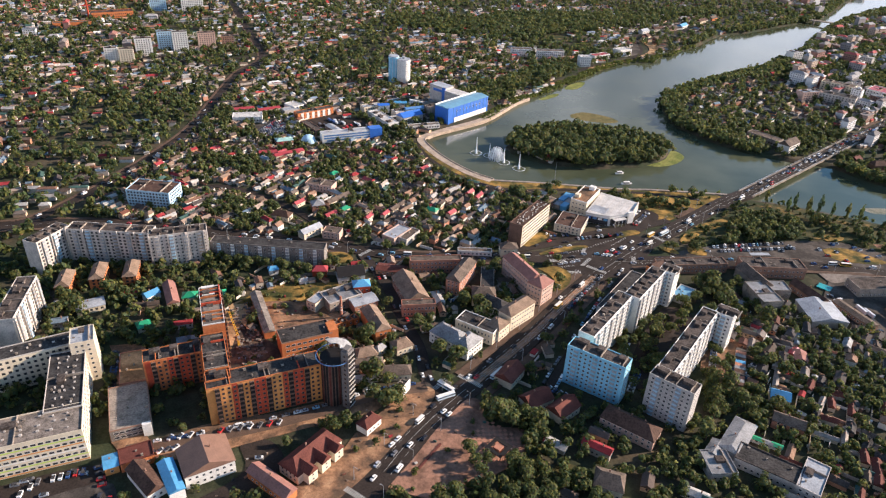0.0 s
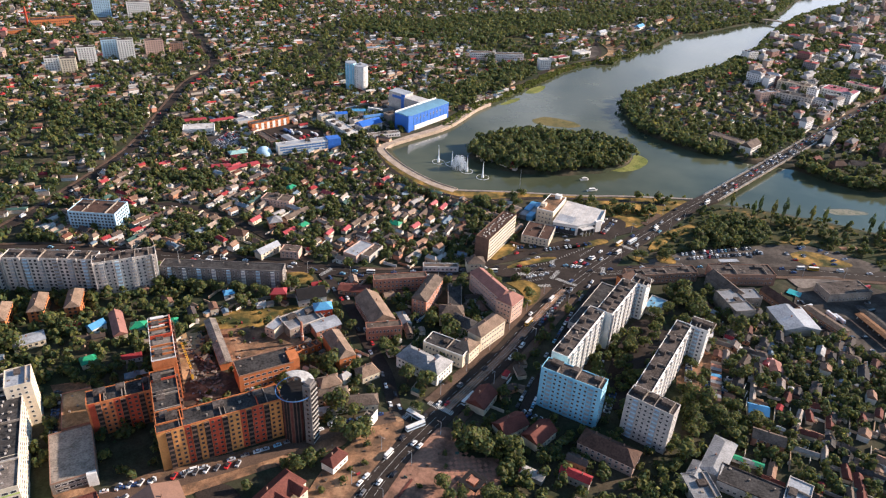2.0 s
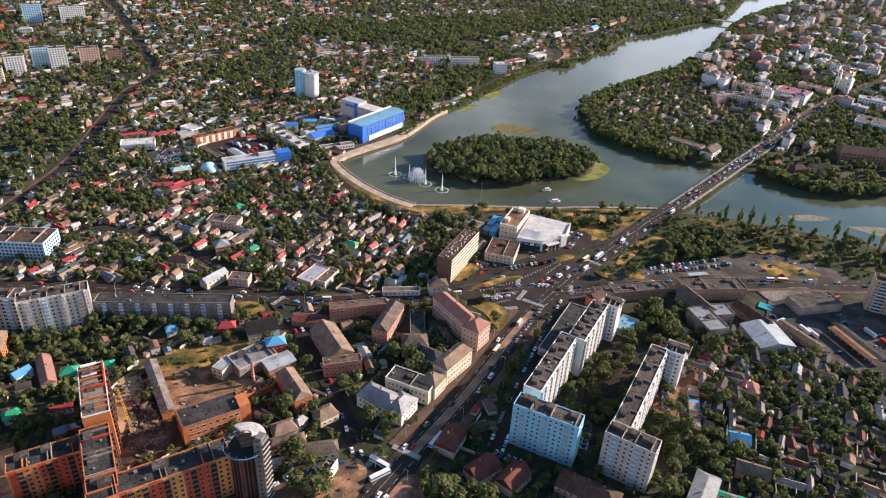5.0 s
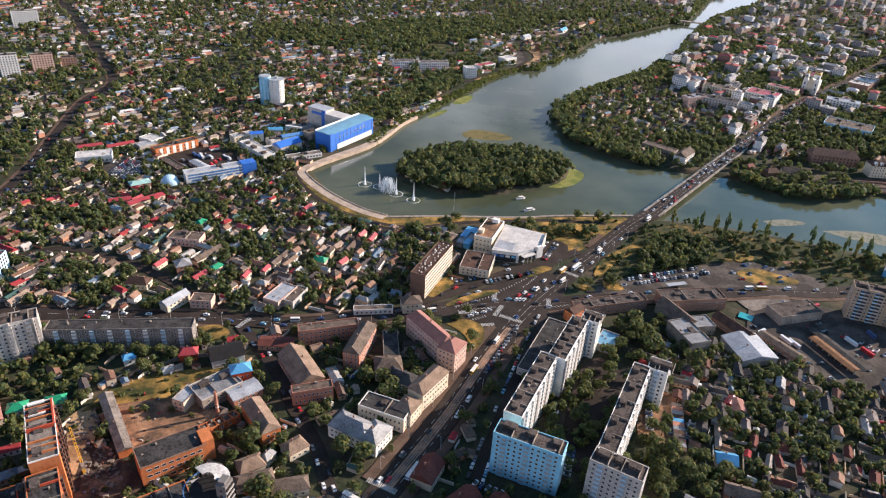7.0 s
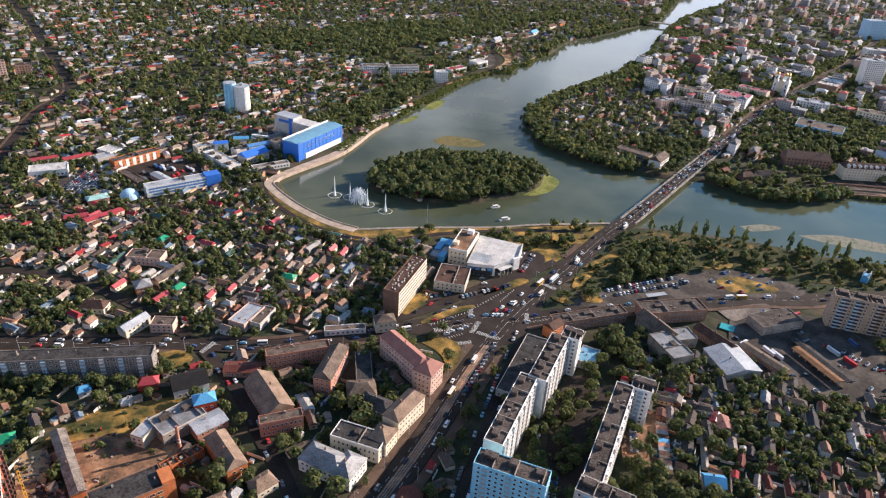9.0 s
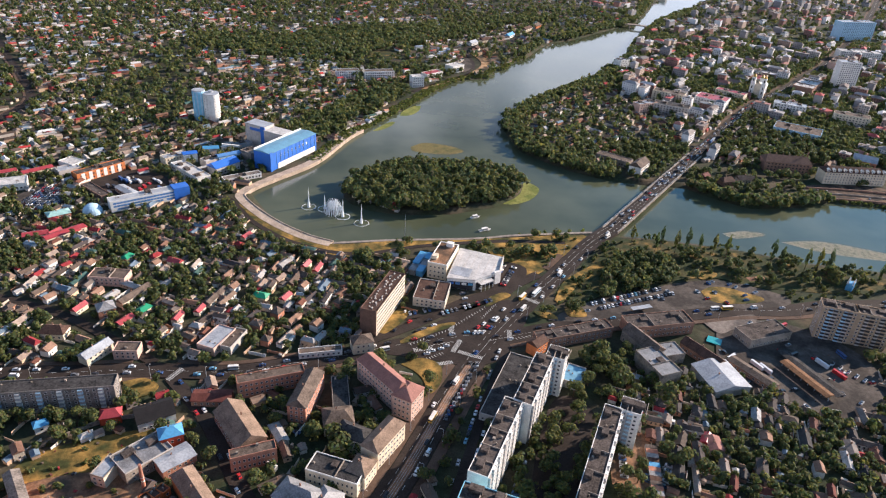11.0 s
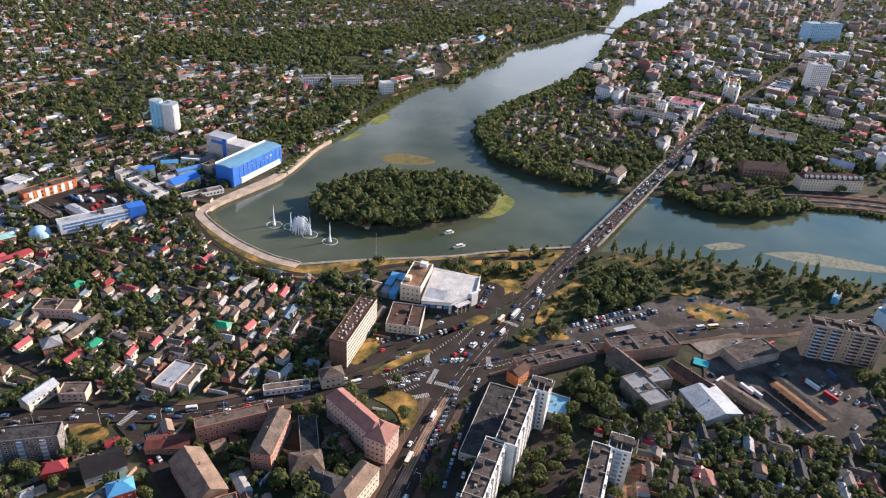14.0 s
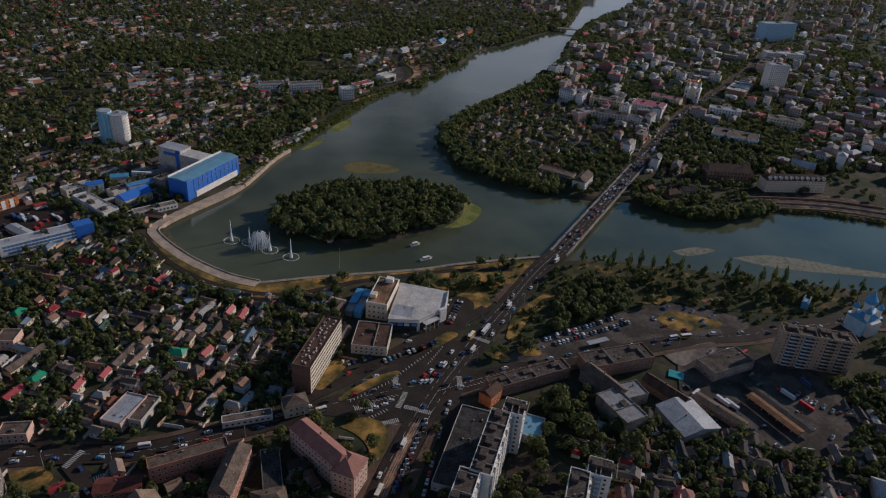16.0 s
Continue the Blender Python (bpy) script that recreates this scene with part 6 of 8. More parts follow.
for x, y, a, L, w, r_ in ((236, 1272, 48, 22, WHITE, GREYROOF), (266, 1302, 36, 26, CREAM, RUSTROOF), (296, 1322, 30, 20, PINK, SLATE), (322, 1352, 56, 28, WHITE, BLUEROOF), (340, 1392, 56, 22, BRICKPINK, SLATE), (372, 1420, 52, 30, CREAM, RUSTROOF), (402, 1458, 50, 24, ORANGE, SLATE), (236, 1226, 70, 18, CREAM, RUSTROOF)):
    pitched_block("road_shop", "low shop with a metal roof beside the river road", "shop", x, y, a, L, 11, 4.5, w, r_, 2, 0, 1, "f", 4, group="shops along the river road")
flat_block("brickworks", "long orange brick works far off", "factory", -745, 1075, 38, 70, 24, 10, ORANGE, RUSTROOF, floors=2, sides="f", sheds=1)
flat_block("brickworks", "orange brick hall far off", "factory", -765, 985, 35, 60, 14, 7, ORANGE, SLATE, floors=1, sides="f", sheds=0)
stack = thing("factory_chimney", "tall slim brick factory chimney", "chimney", pose(-772, 1045, 0))
part("shaft", Shape().tube(0, 0, 0, 2.0, 1.2, 33, 12), REDBRICK, stack)
# low buildings between the side street and the junction
pitched_block("red_shed", "low shed with a dark red metal roof", "shed", -63, 311, -3, 22, 10, 4, BROWNBRICK, BROWNROOF, 1.4, 0, 1, "f")
flat_block("dark_annex", "low annex with a dark flat roof", "workshop", 12, 307, 94, 30, 10, 7, CONCRETE, TARROOF, floors=2, sides="l", sheds=0)
pitched_block("slate_house", "house with a broad slate roof", "house", 11, 287, 6, 17, 15, 7, CREAM, SLATE, 3.5, 0.6, 2, "fr")
flat_block("shop_row", "long low white shop row beside the road", "shop", -2, 353, 7, 28, 6, 3.8, WHITE, SLATE, floors=1, sides="f", sheds=0)
flat_block("corner_shop", "flat-roofed shop with a pale grey roof", "shop", -70, 367, 64, 24, 13, 5.5, PINK, GREYROOF, floors=1, sides="lf", sheds=0)
flat_block("corner_shop", "narrow flat-roofed shop with a dark roof", "shop", -59, 366, 68, 21, 8, 5, GREYPANEL, SLATE, floors=1, sides="l", sheds=0)
pitched_block("brick_house", "small red brick house with a red roof", "house", -116, 298, 12, 11, 8, 4.5, REDBRICK, REDROOF, 2.4, 0.6, 1, "fr")
flat_block("pink_shop", "pink flat shop beside the road", "shop", -123, 357, -3, 15, 10, 6, PINK, SLATE, floors=2, sides="f", sheds=0)
pitched_block("cream_house", "long cream house with a pale roof", "house", -142, 356, 58, 20, 8, 5.5, CREAM, GREYROOF, 2.2, 0, 2, "fr")
flat_block("clinic", "long low brick building with a slate roof", "building", -160, 446, -7, 27, 13, 6.5, PINK, SLATE, floors=2, sides="f", sheds=1)
pitched_block("row_house", "long narrow house with a brown slate roof", "house", -80, 420, 67, 22, 5.5, 3.2, CREAM, SLATE, 1.8, 0, 1, "f")
pitched_block("row_house", "narrow house with a tan roof beside a longer one", "house", -71.5, 416, 64, 17, 4.5, 3.2, WHITE, PALESLATE, 1.6, 0, 1, "f")
pitched_block("cube_house", "two-storey brick house with a pale grey hipped roof", "house", -150, 403, 28, 11, 11, 6.4, BRICKPINK, STAINED, 2.5, 1.0, 2, "fr")
pitched_block("cream_house", "cream house with a dark tiled roof beside the street", "house", -175, 379, -6, 16, 10, 4.5, CREAM, RUSTROOF, 2.5, 0.6, 1, "fr")
pitched_block("row_house", "long row house with a pale slate roof", "house", -137, 423, 59, 27, 7, 3.6, CREAM, SLATE, 1.8, 0, 1, "f")
# the blue church in the eastern park
bc = thing("blue_church", "blue and white church with many small domes and gables", "church", pose(450, 393, 0, 0, 0, 15))
TAKEN.append((450, 393, 15, 24, 24))
part("nave", Shape().box(0, 0, -0.5, 20, 14, 12.5), BLUEWHITE, bc)
part("transept", Shape().box(0, 0, -0.5, 12, 20, 12), WHITE, bc)
part("nave_roof", Shape().roof(0, 0, 12.02, 20, 14, 4.5, 0, 0, 0.5), BLUEROOF, bc)
for dx, dy, hh, rr in ((0, 0, 20, 3.6), (-7, -5, 15, 1.9), (7, -5, 15, 1.9), (-7, 5, 15, 1.9), (7, 5, 15, 1.9)):
    d = part("drum", Shape().tube(dx, dy, 10, rr, rr, hh - 6, 14), WHITE, bc)
    part("dome", Shape().tube(dx, dy, hh + 4, rr * 1.15, rr * 1.3, rr * 0.7, 14).tube(dx, dy, hh + 4 + rr * 0.7, rr * 1.3, rr * 0.7, rr * 0.9, 14).tube(dx, dy, hh + 4 + rr * 1.6, rr * 0.7, 0.1, rr * 1.3, 14), BLUEROOF, d, "blue onion dome")

# ---- small structures of the park and the squares ----
shelter = thing("parking_shelter", "long flat shelter with a pale roof in the car park", "shelter", pose(235, 398.5, 0, 0, 0, 12))
part("roof", Shape().box(0, 0, 3.0, 17, 4.5, 0.3), GREYROOF, shelter)
for j in range(5):
    part("post", Shape().box(-8 + j * 4, 1.4, 0, 0.3, 0.3, 3.0), STEEL, shelter)
slide = thing("inflatable_slide", "tall blue and white inflatable slide in the park", "slide", pose(425, 425, 0, 0, 0, 40))
part("body", Shape().box(0, 0, 0, 6, 5, 7).box(5, 0, 0, 5, 4.6, 3), BLUEROOF, slide)
part("ramp", Shape().add([(3, -1.6, 6.6), (3, 1.6, 6.6), (9, 1.6, 0.4), (9, -1.6, 0.4)], [(0, 3, 2, 1)]), WHITE, slide)
for j in range(4):
    part("turret", Shape().tube(-2.6 + (j % 2) * 5.2, -2.1 + (j // 2) * 4.2, 6, 0.8, 0.4, 4, 10), WHITE, slide)
digger = thing("excavator", "orange tracked excavator on the dry grass", "excavator", pose(160, 486, 0, 0, 0, 60))
part("tracks", Shape().box(0, -1.3, 0, 4.4, 0.7, 1.0).box(0, 1.3, 0, 4.4, 0.7, 1.0), DARK, digger)
part("cab", Shape().box(-0.3, 0, 1.0, 3.4, 2.6, 1.9), YELLOWPAINT, digger)
part("boom", Shape().add([(1, -0.3, 2), (1, 0.3, 2), (4.5, 0.3, 6), (4.5, -0.3, 6), (1, -0.3, 2.8), (1, 0.3, 2.8), (4.5, 0.3, 6.6), (4.5, -0.3, 6.6)], [(0, 3, 2, 1), (4, 5, 6, 7), (0, 4, 7, 3), (1, 2, 6, 5), (3, 7, 6, 2)]).box(5, 0, 2.4, 0.5, 0.5, 4), YELLOWPAINT, digger)
mast = thing("quay_mast", "slim tall pale steel mast at the quay", "mast", pose(63, 511, 0))
part("pole", Shape().tube(0, 0, 0, 0.22, 0.1, 24, 8), STEEL, mast)
part("foot", Shape().box(0, 0, 0, 1.2, 1.2, 0.5), CONCRETE, mast)
tagged(new("play_court", Shape().box(353, 443, 0.1, 16, 6, 0.06, radians(8)).mesh("play_court", PINKPAVE)), "small reddish play court among the trees", "court", kind="structure")

# street lamps
lamp = thing("street_lamp", "slim grey steel street lamp beside the road", "lamp", pose(0, 0, 0), "street lamps")
part("post", Shape().tube(0, 0, 0, 0.16, 0.09, 9.5, 7), STEEL, lamp)
part("arm", Shape().box(0.9, 0, 9.4, 2.0, 0.12, 0.12), STEEL, lamp)
part("lamp_head", Shape().box(2.0, 0, 9.25, 0.8, 0.3, 0.16), GREYPANEL, lamp)
first = True
for line, off, gap, turn in ((AVENUE, 10.0, 28, -90), (AVENUE, -10.0, 28, 90), (EASTROAD[:44], -9, 34, 90), (LEFTROAD[:44], 8, 34, -90)):
    pts, run = offset_line(line, off), 10.0
    for i in range(len(pts) - 1):
        (ax, ay), (bx, by) = pts[i], pts[i + 1]
        l = math.hypot(bx - ax, by - ay)
        while run < l:
            x, y = ax + (bx - ax) * run / l, ay + (by - ay) * run / l
            if not inside(np.array([x]), np.array([y]), JUNCTION)[0] and ramp(x, y) < 0.1 and y > 90:
                m = pose(x, y, 0.1, 0, 0, math.degrees(math.atan2(by - ay, bx - ax)) + turn)
                if first:
                    lamp.matrix_basis, first = m, False
                else:
                    copy_thing(lamp, m)
            run += gap
        run -= l

# ---- where things may stand ----
def blocked(px, py, margin, open_too=True):
    bad = water_depth(px, py) > -4 - margin * 0.4
    for _, line, w, _z in ROADS:
        bad |= edge_distance(px, py, line[::2] + [line[-1]], False) < w / 2 + margin + 1.0
    bad |= edge_distance(px, py, BRIDGE, False) < 14
    bad |= edge_distance(px, py, FACTORYLANE, False) < 5 + margin
    bad |= edge_distance(px, py, QUAYLINE, False) < 15
    for x, y, a, L, D in TAKEN:
        c, s = math.cos(radians(a)), math.sin(radians(a))
        u, v = (px - x) * c + (py - y) * s, -(px - x) * s + (py - y) * c
        bad |= (np.abs(u) < L / 2 + margin) & (np.abs(v) < D / 2 + margin)
    if open_too:
        for row in AREAS:
            if row[0] not in FREE:
                bad |= inside(px, py, row[1])
    return bad


def jitter_grid(x0, x1, y0, y1, step, ang, seed, jit=0.3):
    rs = np.random.RandomState(seed)
    cx, cy = (x0 + x1) / 2, (y0 + y1) / 2
    r = math.hypot(x1 - x0, y1 - y0) / 2
    a, b = np.meshgrid(np.arange(-r, r, step[0]), np.arange(-r, r, step[1]))
    a, b = a + rs.uniform(-jit, jit, a.shape) * step[0], b + rs.uniform(-jit, jit, b.shape) * step[1]
    c, s = math.cos(radians(ang)), math.sin(radians(ang))
    x, y = (cx + a * c - b * s).ravel(), (cy + a * s + b * c).ravel()
    k = (x > x0) & (x < x1) & (y > y0) & (y < y1)
    return x[k], y[k]


# ---- houses ----
def house_proto(label, L, D, h, rise, hip, wall, roofing, annex):
    ob = thing("house", label, "house", pose(0, 0, 0), "low houses with gardens")
    s = Shape().box(0, 0, -0.6, L, D, h + 0.6)
    if hip == 0:
        for sg in (-1, 1):
            xx = sg * (L / 2 - 0.02)
            s.add([(xx, -D / 2, h), (xx, D / 2, h), (xx, 0, h + rise * 0.92)], [(0, 1, 2) if sg > 0 else (2, 1, 0)])
    part("wall", s, wall, ob)
    part("roof", Shape().roof(0, 0, h + 0.02, L, D, rise, 0, hip, 0.5), roofing, ob)
    part("chimney", Shape().box(L * 0.15, D * 0.1, h + rise * 0.4, 0.7, 0.7, rise * 0.6 + 0.7), BROWNBRICK, ob)
    if annex:
        part("porch", Shape().box(L * 0.2, -D / 2 - 1.6, -0.6, L * 0.4, 3.2, h * 0.75 + 0.6).box(L * 0.2, -D / 2 - 1.7, h * 0.75, L * 0.44, 3.6, 0.2), wall, ob)
    for x in (-L * 0.3, -L * 0.05):
        part("window", WIN, None, ob).matrix_basis = Matrix.Translation((x, -D / 2, 1.1))
    part("window", WIN, None, ob).matrix_basis = Matrix.Translation((L / 2, 0, 1.1)) @ Matrix.Rotation(math.pi / 2, 4, "Z")
    return ob


TAN = mat("tan_tile_roof", (0.25, 0.155, 0.105), 0.85, 0.25, 0.25, 0.3)
PALE = mat("pale_asbestos_roof", (0.31, 0.265, 0.225), 0.85, 0.25, 0.25, 0.3)
PROTOS = [house_proto("small cream house with a grey slate gable roof", 11, 6, 3.0, 2.3, 0, CREAM, SLATE, True),
          house_proto("brick house with a tan gable roof", 12, 6.6, 3.1, 2.5, 0, PINK, TAN, False),
          house_proto("white house with a pale asbestos gable roof", 13, 6, 3.0, 2.2, 0, WHITE, PALE, True),
          house_proto("low house with a brown tiled roof", 11, 6.5, 3.2, 2.4, 0, CREAM, BROWNROOF, False),
          house_proto("two-storey brick house with a slate hipped roof", 9.5, 8, 5.4, 2.8, 1.0, BRICKPINK, SLATE, False),
          house_proto("long low shed-like house with a pale roof", 17, 5.2, 2.7, 1.7, 0, CREAM, PALE, False),
          house_proto("house with a bright red metal roof", 10.5, 7, 3.6, 2.4, 0, CREAM, REDROOF, False),
          house_proto("house with a dark slate gable roof", 10, 6, 3.0, 2.4, 0, BROWNBRICK, TARROOF, True),
          house_proto("two-storey house with a tan gable roof", 9, 7.5, 5.0, 2.8, 0, WHITE, TAN, False),
          house_proto("house with a green metal roof", 10, 8, 4.2, 2.8, 0.5, CREAM, GREENROOF, False)]
WEIGHT = [5, 4, 5, 4, 1.6, 4, 0.4, 4, 3, 0.05]
used = [False] * len(PROTOS)
rnd = random.Random(5)


def put_house(k, x, y, ang):
    m = pose(x, y, 0, 0, 0, ang) @ Matrix.Diagonal((rnd.uniform(0.75, 1.15), rnd.uniform(0.72, 0.95), rnd.uniform(0.78, 1.0), 1))
    if used[k]:
        copy_thing(PROTOS[k], m)
    else:
        PROTOS[k].matrix_basis = m
        used[k] = True


HOUSES = []
NEARMAX = 88
# houses that stand out by their colour
RED_AT = [(-119, 470), (-88, 404), (-101, 395), (-135, 392), (-18, 464), (-9, 460), (-169, 407), (-71, 514), (-225, 519), (-208, 524), (-333, 461), (-296, 512), (224, 263), (-30, 418)]
GREEN_AT = [(-48, 420), (-126, 405), (-157, 478)]
WHITE_AT = [(-6, 382), (-69, 432), (-193, 420), (-214, 440), (-150, 408), (-103, 466), (-67, 472), (-26, 368), (-174, 380), (-172, 360), (260, 262), (278, 237)]
TAN_AT = [(-181, 466), (-133, 467), (-34, 480), (-42, 462), (-46, 383), (-34, 398), (-20, 378), (-38, 366), (-22, 392), (-18, 433), (9, 410), (-78, 420), (-164, 428), (-76, 452), (-155, 372)]
for spots, kinds in ((RED_AT, (6,)), (GREEN_AT, (9,)), (WHITE_AT, (2, 8)), (TAN_AT, (1, 8, 4))):
    for x, y in spots:
        TAKEN.append((x, y, 33, 10, 9))
        put_house(rnd.choice(kinds), x, y, 65 + rnd.choice((0, 0, 90)) + rnd.uniform(-12, 12))
DISTRICTS = [  # x0, x1, y0, y1, step along and across, angle, share kept
    (-345, 60, 352, 470, (13, 8.6), 65, 0.92), (-345, 60, 470, 640, (14, 9.5), 65, 0.66), (185, 520, 110, 330, (13, 9), 66, 0.75), (-345, -170, 195, 330, (15, 16), 30, 0.5), (-170, 60, 176, 335, (14, 15), 24, 0.62), (40, 200, 90, 190, (18, 18), -20, 0.35),
    (-900, -365, 250, 640, (14, 16), 25, 0.75), (-1000, 60, 640, 1000, (13, 15.5), 40, 0.85), (-1300, 420, 1000, 1500, (13.5, 15.5), 30, 0.75), (-1500, 1000, 1500, 2600, (17, 18), 20, 0.6),
    (220, 620, 690, 1000, (16, 17), 46, 0.8), (60, 560, 1000, 1500, (20, 20), 46, 0.3)]
WOODLAND = np.array([(-125, 1130), (0, 1105), (97, 1225), (208, 1310), (347, 1470), (500, 1560), (400, 1590), (230, 1460), (60, 1400), (-30, 1360), (-122, 1280), (-260, 1290), (-250, 1180)])
RIVERWOOD = np.array([(-52, 720), (-8, 770), (40, 860), (84, 940), (100, 968), (60, 975), (10, 900), (-40, 820), (-80, 760)])
for d, (x0, x1, y0, y1, step, ang, keep) in enumerate(DISTRICTS):
    hx, hy = jitter_grid(x0, x1, y0, y1, step, ang, 11 + d)
    ok = ~blocked(hx, hy, 4.5)
    ok &= ~inside(hx, hy, WOODLAND) & ~inside(hx, hy, RIVERWOOD) | (np.random.RandomState(70 + d).uniform(0, 1, len(hx)) < 0.22)
    # parks and woods between the houses thin them out
    for x, y in zip(hx[ok], hy[ok]):
        woods = noise.noise(Vector((x * 0.006, y * 0.006, 3.0)))
        if d < 3 and noise.noise(Vector((x * 0.022, y * 0.022, 7.0))) > 0.16 and rnd.random() < 0.8:
            continue
        if rnd.random() < keep * (1.0 if woods < 0.14 else 0.4 if woods < 0.3 else 0.12):
            HOUSES.append((x, y, ang + rnd.choice((0, 0, 0, 90)) + rnd.uniform(-9, 9)))
near = sorted([h for h in HOUSES if (-230 < h[0] < 60 and 340 < h[1] < 500) or (185 < h[0] < 360 and h[1] < 320)], key=lambda h: h[1])[:NEARMAX]
nearset = {(h[0], h[1]) for h in near}
for x, y, a in near:
    put_house(rnd.choices(range(len(PROTOS)), WEIGHT if x < 150 else (3, 1, 1.5, 4, 0.5, 2, 0.4, 6, 1, 0.05))[0], x, y, a)
for k, flag in enumerate(used):
    if not flag:
        put_house(k, -60 - 14 * k, 420, 30)
hw, hr, hg, hc, hd, fw, fr = Shape(), Shape(), Shape(), Shape(), Shape(), Shape(), Shape()
for x, y, a in HOUSES:
    if (x, y) in nearset:
        continue
    L, D, h = rnd.choice((rnd.uniform(6, 10), rnd.uniform(7, 12), rnd.uniform(11, 17))), rnd.uniform(4.4, 6.2), rnd.choice((2.5, 2.7, 2.9, 3.2, 4.6))
    # the farther off, the more houses take the palettes brightened for haze
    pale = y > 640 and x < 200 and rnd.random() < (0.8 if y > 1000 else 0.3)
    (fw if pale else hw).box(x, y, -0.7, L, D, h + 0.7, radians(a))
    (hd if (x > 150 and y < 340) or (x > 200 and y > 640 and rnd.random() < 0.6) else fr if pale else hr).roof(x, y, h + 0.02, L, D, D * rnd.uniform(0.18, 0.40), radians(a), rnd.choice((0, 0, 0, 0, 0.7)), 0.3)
    if y < 540 and x > -345:
        # windows on the sides, a chimney on the ridge
        c, sn = math.cos(radians(a)), math.sin(radians(a))
        for k in range(int(h // 2.6)):
            for sgn in (-1, 1):
                for o in [(i + 0.5) * L / int(L / 2.6) - L / 2 for i in range(int(L / 2.6))]:
                    hg.box(x + c * o - sn * sgn * D / 2, y + sn * o + c * sgn * D / 2, 0.9 + k * 2.4, 1.0, 0.12, 1.2, radians(a))
                hg.box(x + c * sgn * L / 2, y + sn * sgn * L / 2, 0.9 + k * 2.4, 0.12, 1.1, 1.2, radians(a))
        hc.box(x + c * L * 0.2, y + sn * L * 0.2, h + 0.4, 0.6, 0.6, D * 0.3 + 0.9, radians(a))
    if rnd.random() < 0.6:
        ox, oy = rnd.uniform(-9, 9), rnd.uniform(-9, 9)
        hw.box(x + ox, y + oy, -0.7, 5, 4, 3.0, radians(a))
        hr.roof(x + ox, y + oy, 2.32, 5, 4, 1.0, radians(a), 0, 0.3)
for sx, sy in (jitter_grid(-345, 60, 352, 620, (9, 9), 20, 91, 0.5), jitter_grid(185, 420, 110, 330, (10, 10), -10, 92, 0.5), jitter_grid(-170, 60, 176, 335, (12, 12), 24, 93, 0.5), jitter_grid(-900, 60, 620, 900, (13, 13), 24, 94, 0.5)):
    ok = ~blocked(sx, sy, 2.5)
    for x, y in zip(sx[ok], sy[ok]):
        if rnd.random() < 0.4:
            a, L, D = radians(65 + rnd.choice((0, 90)) + rnd.uniform(-10, 10)), rnd.uniform(3, 7), rnd.uniform(2.6, 4)
            hw.box(x, y, -0.7, L, D, 3.1, a)
            hr.roof(x, y, 2.42, L, D, rnd.uniform(0.5, 1.2), a, 0, 0.25)
gw = Shape()
for gx_, gy_ in (jitter_grid(-345, 60, 352, 640, (9, 9), 65, 61, 0.4), jitter_grid(185, 430, 110, 330, (10, 10), 66, 62, 0.4), jitter_grid(-170, 60, 176, 335, (13, 13), 24, 63, 0.4)):
    ok = ~blocked(gx_, gy_, 2.0)
    for x, y in zip(gx_[ok], gy_[ok]):
        a = radians(65 + rnd.choice((0, 90)) + rnd.uniform(-6, 6))
        gw.box(x, y, -0.4, rnd.uniform(5, 14), 0.3, rnd.uniform(1.9, 2.5), a)
        if rnd.random() < 0.5:
            gw.box(x + rnd.uniform(-4, 4), y + rnd.uniform(-4, 4), -0.4, rnd.uniform(1, 2.5), rnd.uniform(1, 2), rnd.uniform(1.2, 2.6), a)
tagged(new("garden_walls", gw.mesh("garden_walls", WALLMIX)), "many garden walls, fences and clutter between the houses", "walls", kind="stuff")
tagged(new("garden_house_walls", hw.mesh("garden_house_walls", WALLMIX)), "pale walls of many small garden houses", "houses", kind="stuff")
tagged(new("distant_house_walls", fw.mesh("distant_house_walls", HAZEDWALLS)), "pale walls of many small distant houses, brightened for haze", "houses", kind="stuff")
tagged(new("distant_house_windows", hg.mesh("distant_house_windows", GLASS)), "dark windows of many small houses", "windows", kind="stuff")
tagged(new("distant_house_chimneys", hc.mesh("distant_house_chimneys", BROWNBRICK)), "small brick chimneys of many houses", "chimneys", kind="stuff")
DARKMIX = mat("mixed_dark_roofs", None, 0.85, 0.3, 0.25, 0.3, palette=[(0.07, 0.06, 0.055), (0.10, 0.078, 0.062), (0.05, 0.046, 0.045), (0.15, 0.115, 0.09), (0.12, 0.06, 0.045), (0.085, 0.075, 0.07), (0.2, 0.17, 0.15), (0.065, 0.055, 0.05), (0.33, 0.32, 0.31)], island=True)
tagged(new("eastern_house_roofs", hd.mesh("eastern_house_roofs", DARKMIX)), "dark slate and felt roofs of the eastern houses", "roofs", kind="stuff")
tagged(new("garden_house_roofs", hr.mesh("garden_house_roofs", ROOFMIX)), "grey, tan and red roofs of garden houses", "roofs", kind="stuff")
tagged(new("distant_house_roofs", fr.mesh("distant_house_roofs", HAZEDROOFS)), "pale, tan and red roofs of distant houses, brightened for haze", "roofs", kind="stuff")

